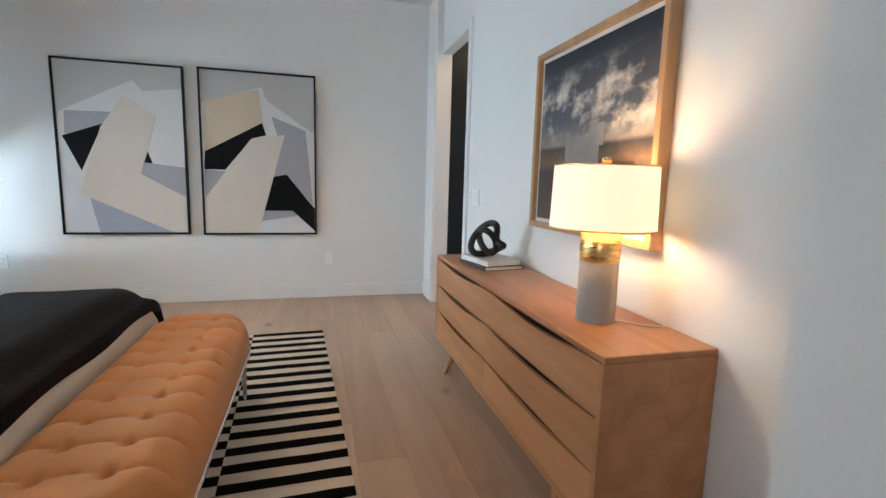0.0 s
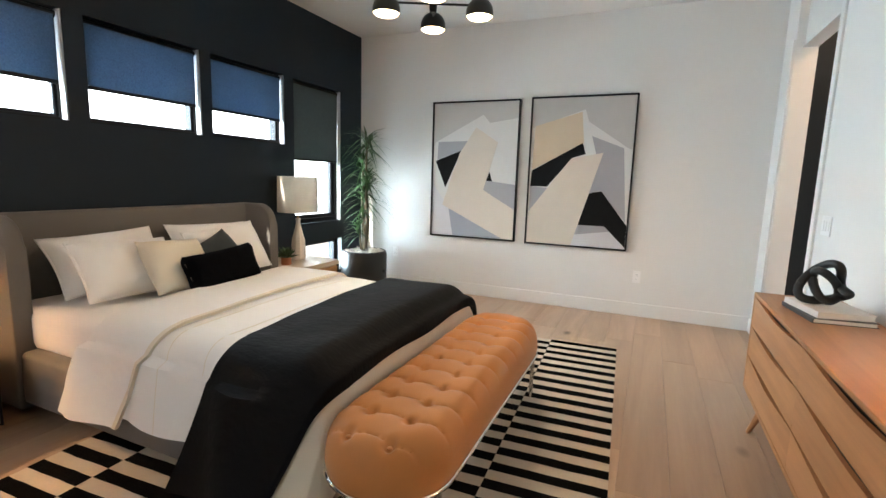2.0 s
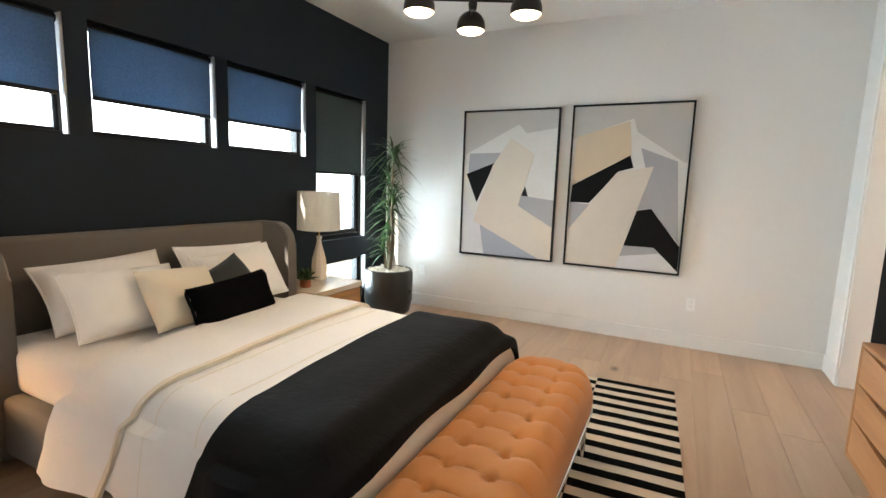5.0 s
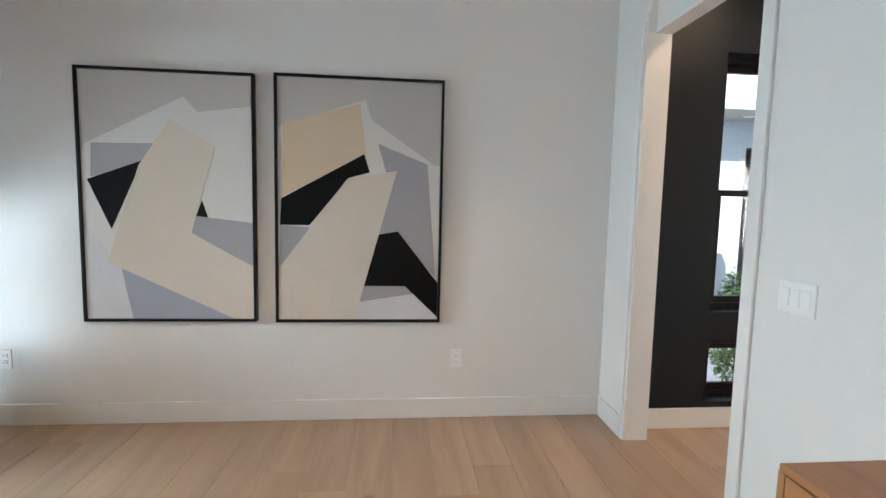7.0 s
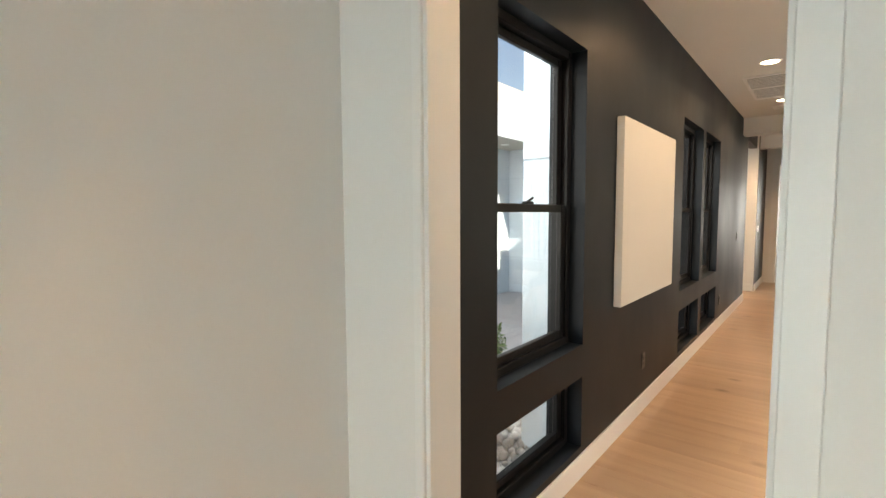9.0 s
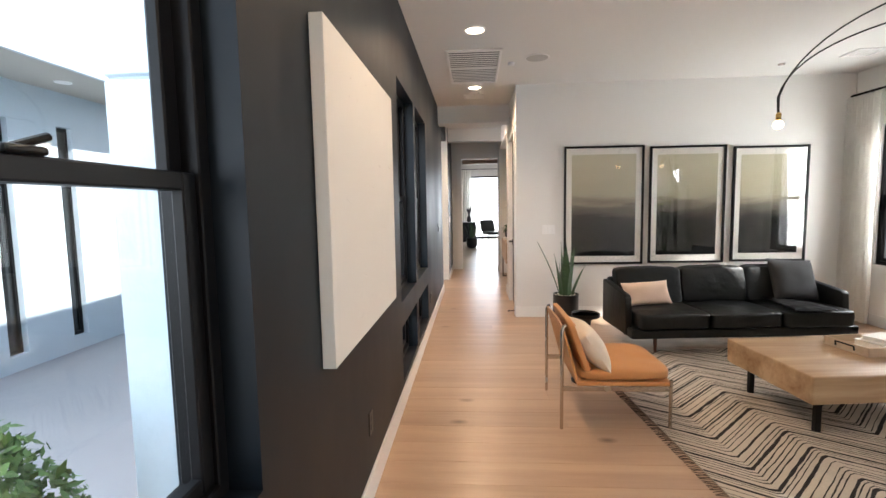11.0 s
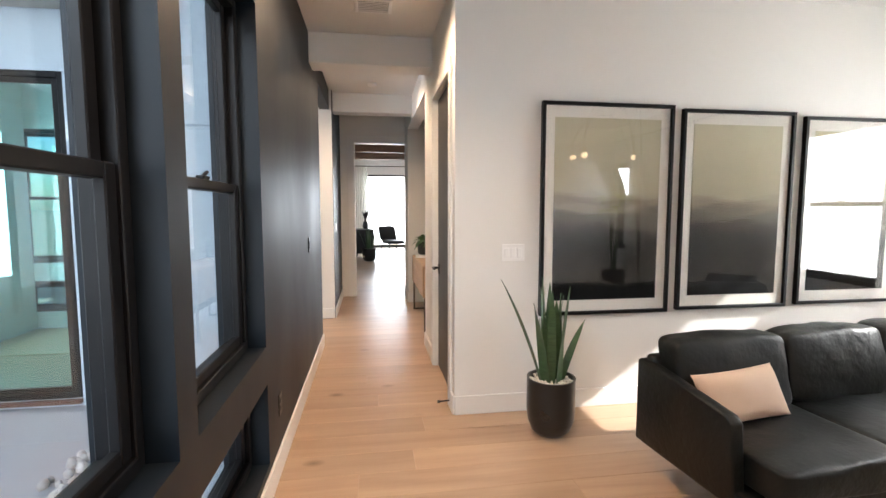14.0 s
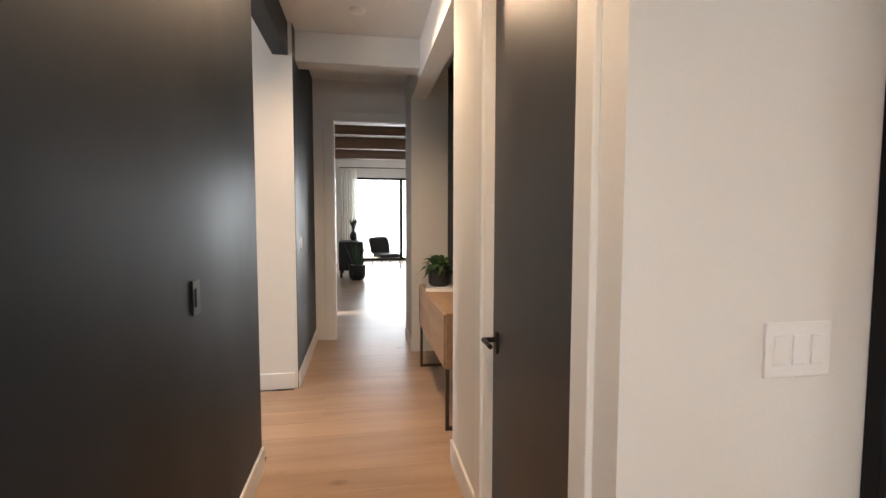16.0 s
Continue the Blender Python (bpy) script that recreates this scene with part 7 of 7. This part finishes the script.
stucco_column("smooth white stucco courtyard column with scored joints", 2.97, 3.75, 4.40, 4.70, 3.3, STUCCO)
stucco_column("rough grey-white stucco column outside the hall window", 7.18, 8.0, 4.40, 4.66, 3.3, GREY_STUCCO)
wing = thing("house_wing", "white stucco wing across the courtyard with narrow dark windows", "house", (0, 0, 0))
slots = ((4.45, 0.2), (5.20, 0.2), (5.95, 0.2), (6.70, 0.2), (7.45, 0.2))
xs = [1.5] + [x + d * w / 2 for x, w in slots for d in (-1, 1)] + [8.62]
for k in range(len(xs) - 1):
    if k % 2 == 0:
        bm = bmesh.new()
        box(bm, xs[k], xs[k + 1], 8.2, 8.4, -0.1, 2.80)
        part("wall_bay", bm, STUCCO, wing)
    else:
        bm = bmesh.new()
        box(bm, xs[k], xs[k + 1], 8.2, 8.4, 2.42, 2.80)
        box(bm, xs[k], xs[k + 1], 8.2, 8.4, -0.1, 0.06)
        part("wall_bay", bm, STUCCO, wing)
        bm = bmesh.new()
        for a, b, z0, z1 in ((xs[k], xs[k] + 0.03, 0.06, 2.42), (xs[k + 1] - 0.03, xs[k + 1], 0.06, 2.42), (xs[k] + 0.03, xs[k + 1] - 0.03, 0.06, 0.10), (xs[k] + 0.03, xs[k + 1] - 0.03, 2.38, 2.42)):
            box(bm, a, b, 8.26, 8.32, z0, z1, 0.003, 1)
        f = part("window", bm, BLACK_FRAME, wing, "narrow black-framed window")
        bm = bmesh.new()
        box(bm, xs[k] + 0.028, xs[k + 1] - 0.028, 8.285, 8.295, 0.095, 2.385)
        part("pane", bm, DARK_GLASS, f)
bm = bmesh.new()
box(bm, 1.3, 8.60, 7.37, 8.9, 2.80, 2.84)
part("soffit", bm, SOFFIT, wing, "grey boarded soffit")
bm = bmesh.new()
box(bm, 1.3, 8.61, 7.33, 7.37, 2.79, 3.06, 0.006, 1)
part("fascia", bm, STUCCO, wing, "white fascia board")
bm = bmesh.new()
box(bm, 1.3, 8.61, 7.36, 7.42, 3.07, 3.34, 0.006, 1)
part("fascia", bm, STUCCO, wing, "white fascia board")
bm = bmesh.new()
box(bm, 1.3, 8.60, 7.42, 9.6, 3.24, 3.32)
part("roof", bm, SOFFIT, wing)
bm = bmesh.new()
box(bm, 1.3, 16.0, 9.0, 9.2, 3.32, 4.5)
part("upper_wall", bm, SOFFIT, wing, "grey upper storey wall")
for x in (4.8, 6.3, 7.8):
    bm = bmesh.new()
    lathe(bm, [(0.08, 2.799), (0.075, 2.792)], 20, (x, 7.8, 0))
    part("soffit_light", bm, PLASTIC, wing)
for k, (a, b) in enumerate(((5.10, 5.71), (5.93, 7.25))):
    n += 1
    g = window_unit("window_%d" % n, "tall dark-framed glass of the side room", a, b, -0.04, 2.48, 8.70, -1, None, "y", pane=TEAL_PANE)
    bm = bmesh.new()
    box(bm, 8.58, 8.66, a, b, -0.075, -0.042, 0.004, 1)
    part("threshold", bm, BROWN_SILL, g, "reddish brown threshold")
for a in (5.55, 6.35, 7.15):
    n += 1
    window_unit("window_%d" % n, "black double-hung window of the side room", a, a + 0.66, 0.80, 2.40, 11.03, -1, 1.58, "y")
    n += 1
    window_unit("window_%d" % n, "small black fixed window near the floor", a, a + 0.66, 0.20, 0.58, 11.03, -1, None, "y")
# eave added to keep the sun off the stucco above these windows
bm = bmesh.new()
box(bm, 7.75, 8.615, 4.72, 7.30, 2.92, 3.10, 0.008, 1)
tagged(finish("roof_eave", bm, SOFFIT), "grey overhanging eave added to shade the wall above the side room windows", "roof", kind="structure")
bm = bmesh.new()
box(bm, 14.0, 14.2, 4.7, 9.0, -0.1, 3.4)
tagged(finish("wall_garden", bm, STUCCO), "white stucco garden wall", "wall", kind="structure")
bm = bmesh.new()
box(bm, 8.78, 10.945, HY + 0.22, 7.7, -0.09, -0.012)
tagged(finish("floor_side_room", bm, CONSOLE_OAK), "oak floor of the side room", "floor", kind="structure")


def bush(label, at, r, h, seed):
    t = thing("bush", label, "bush", at)
    rg = random.Random(seed)
    for k in range(5):
        bm = bmesh.new()
        a = k * 1.3
        tube(bm, [(0, 0, 0), (r * 0.4 * math.cos(a), r * 0.4 * math.sin(a), h * 0.6)], 0.008, 6, taper=0.004)
        part("branch", bm, STEM, t)
    bm = bmesh.new()
    for _ in range(4200):
        d = Vector((rg.gauss(0, 1), rg.gauss(0, 1), rg.gauss(0, 1))).normalized() * rg.uniform(0.55, 1.0) ** 0.5
        d *= 1 + 0.22 * noise.noise(d * 2.5 + Vector((seed, 0, 0)))
        p = Vector((d.x * r, d.y * r, h * 0.5 + d.z * h * 0.5))
        s = Vector((rg.uniform(-1, 1), rg.uniform(-1, 1), rg.uniform(-1, 1))).normalized()
        q = s.cross(d if d.length else Vector((0, 0, 1))).normalized()
        l = rg.uniform(0.014, 0.028)
        bm.faces.new([bm.verts.new(v) for v in (p - s * l, p + q * l * 0.5, p + s * l, p - q * l * 0.5)])
    part("crown", bm, BUSH_LEAF, t, "clipped crown of small leaves")


bush("upright rounded green shrub in river stones", (2.70, 4.95, -0.10), 0.27, 1.05, 3)
bm = bmesh.new()
rg = random.Random(8)
for _ in range(900):
    x, y = rg.uniform(1.6, 5.0), rg.uniform(4.44, 5.0)
    if x > 3.95:
        x, y = rg.uniform(7.0, 8.5), rg.uniform(4.70, 5.5)
    s = rg.uniform(0.025, 0.055)
    bmesh.ops.create_icosphere(bm, subdivisions=1, radius=s, matrix=pose(x, y, -0.10 + s * 0.4, rg.uniform(0, 180), rg.uniform(0, 180), 0) @ Matrix.Diagonal((1, 0.75, 0.6, 1)))
tagged(finish("river_stones", bm, RIVER_STONE, True), "bed of pale river stones along the house", "stones", kind="stuff")


# ---- floor boards ----
bm = bmesh.new()
box(bm, WX - 0.1, 12.6, -2.5, HY + 0.15, -0.15, -0.019)
box(bm, WX - 0.1, 1.3, HY + 0.15, NY + 0.1, -0.15, -0.019)
floor = setting("floor", bm, SOIL, "wide pale oak plank floor", "floor")


def plank_mesh(w, length):
    bm = bmesh.new()
    c, h = 0.0016, 0.018
    lo = [bm.verts.new((x, y, -h)) for x, y in ((0, 0), (w, 0), (w, length), (0, length))]
    mid = [bm.verts.new((x, y, -c)) for x, y in ((0, 0), (w, 0), (w, length), (0, length))]
    top = [bm.verts.new((x, y, 0)) for x, y in ((c, c), (w - c, c), (w - c, length - c), (c, length - c))]
    bm.faces.new(top)
    for a, b2 in ((lo, mid), (mid, top)):
        for i in range(4):
            bm.faces.new((a[i], a[(i + 1) % 4], b2[(i + 1) % 4], b2[i]))
    bmesh.ops.recalc_face_normals(bm, faces=bm.faces[:])
    me = bpy.data.meshes.new("plank")
    bm.to_mesh(me)
    bm.free()
    me.materials.append(FLOOR_OAK)
    return me


W = 0.222
rng = random.Random(5)
cache = {}
for i in range(70):
    x = WX + i * W
    if x < 1.2:
        y0, y1 = -2.4, NY
    elif x < 2.05:
        y0, y1 = 2.98, HY
    elif x < LX:
        y0, y1 = LS, HY
    elif x < 9.45:
        y0, y1 = SY - 0.1, HY
    elif x < 11.8:
        y0, y1 = 2.70, HY
    else:
        y0, y1 = SY - 0.1, HY
    if 9.6 < x < 10.7:
        y1 = 7.68
    y = y0
    first = True
    while y < y1 - 0.02:
        length = rng.choice((1.5, 1.8, 2.1, 2.4)) * (rng.choice((0.3, 0.55, 0.8, 1.0)) if first else 1.0)
        first = False
        end = min(y + length, y1)
        if y1 - end < 0.25:
            end = y1
        key = round(end - y, 3)
        if key not in cache:
            cache[key] = plank_mesh(W - 0.0006, key)
        ob = new("plank", cache[key])
        ob.parent = floor
        ob.location = (x, y, 0)
        y = end
bm = bmesh.new()
for i in range(46):
    x = WX + 70 * W + i * W
    y = -1.5 - 1.1 * rng.random()
    while y < 4.4:
        e = min(y + rng.choice((1.6, 2.0, 2.4)), 4.42)
        box(bm, x, x + W - 0.001, max(y, -1.5), e - 0.001, -0.02, 0.0)
        y = e
tagged(finish("floor_far_room", bm, mat("far_oak_floor", (0.40, 0.29, 0.20), 0.33, vary=0.12, scale=3, stretch=(6, 0.6, 1), island=0.08)), "pale oak plank floor of the far room", "floor", kind="structure")
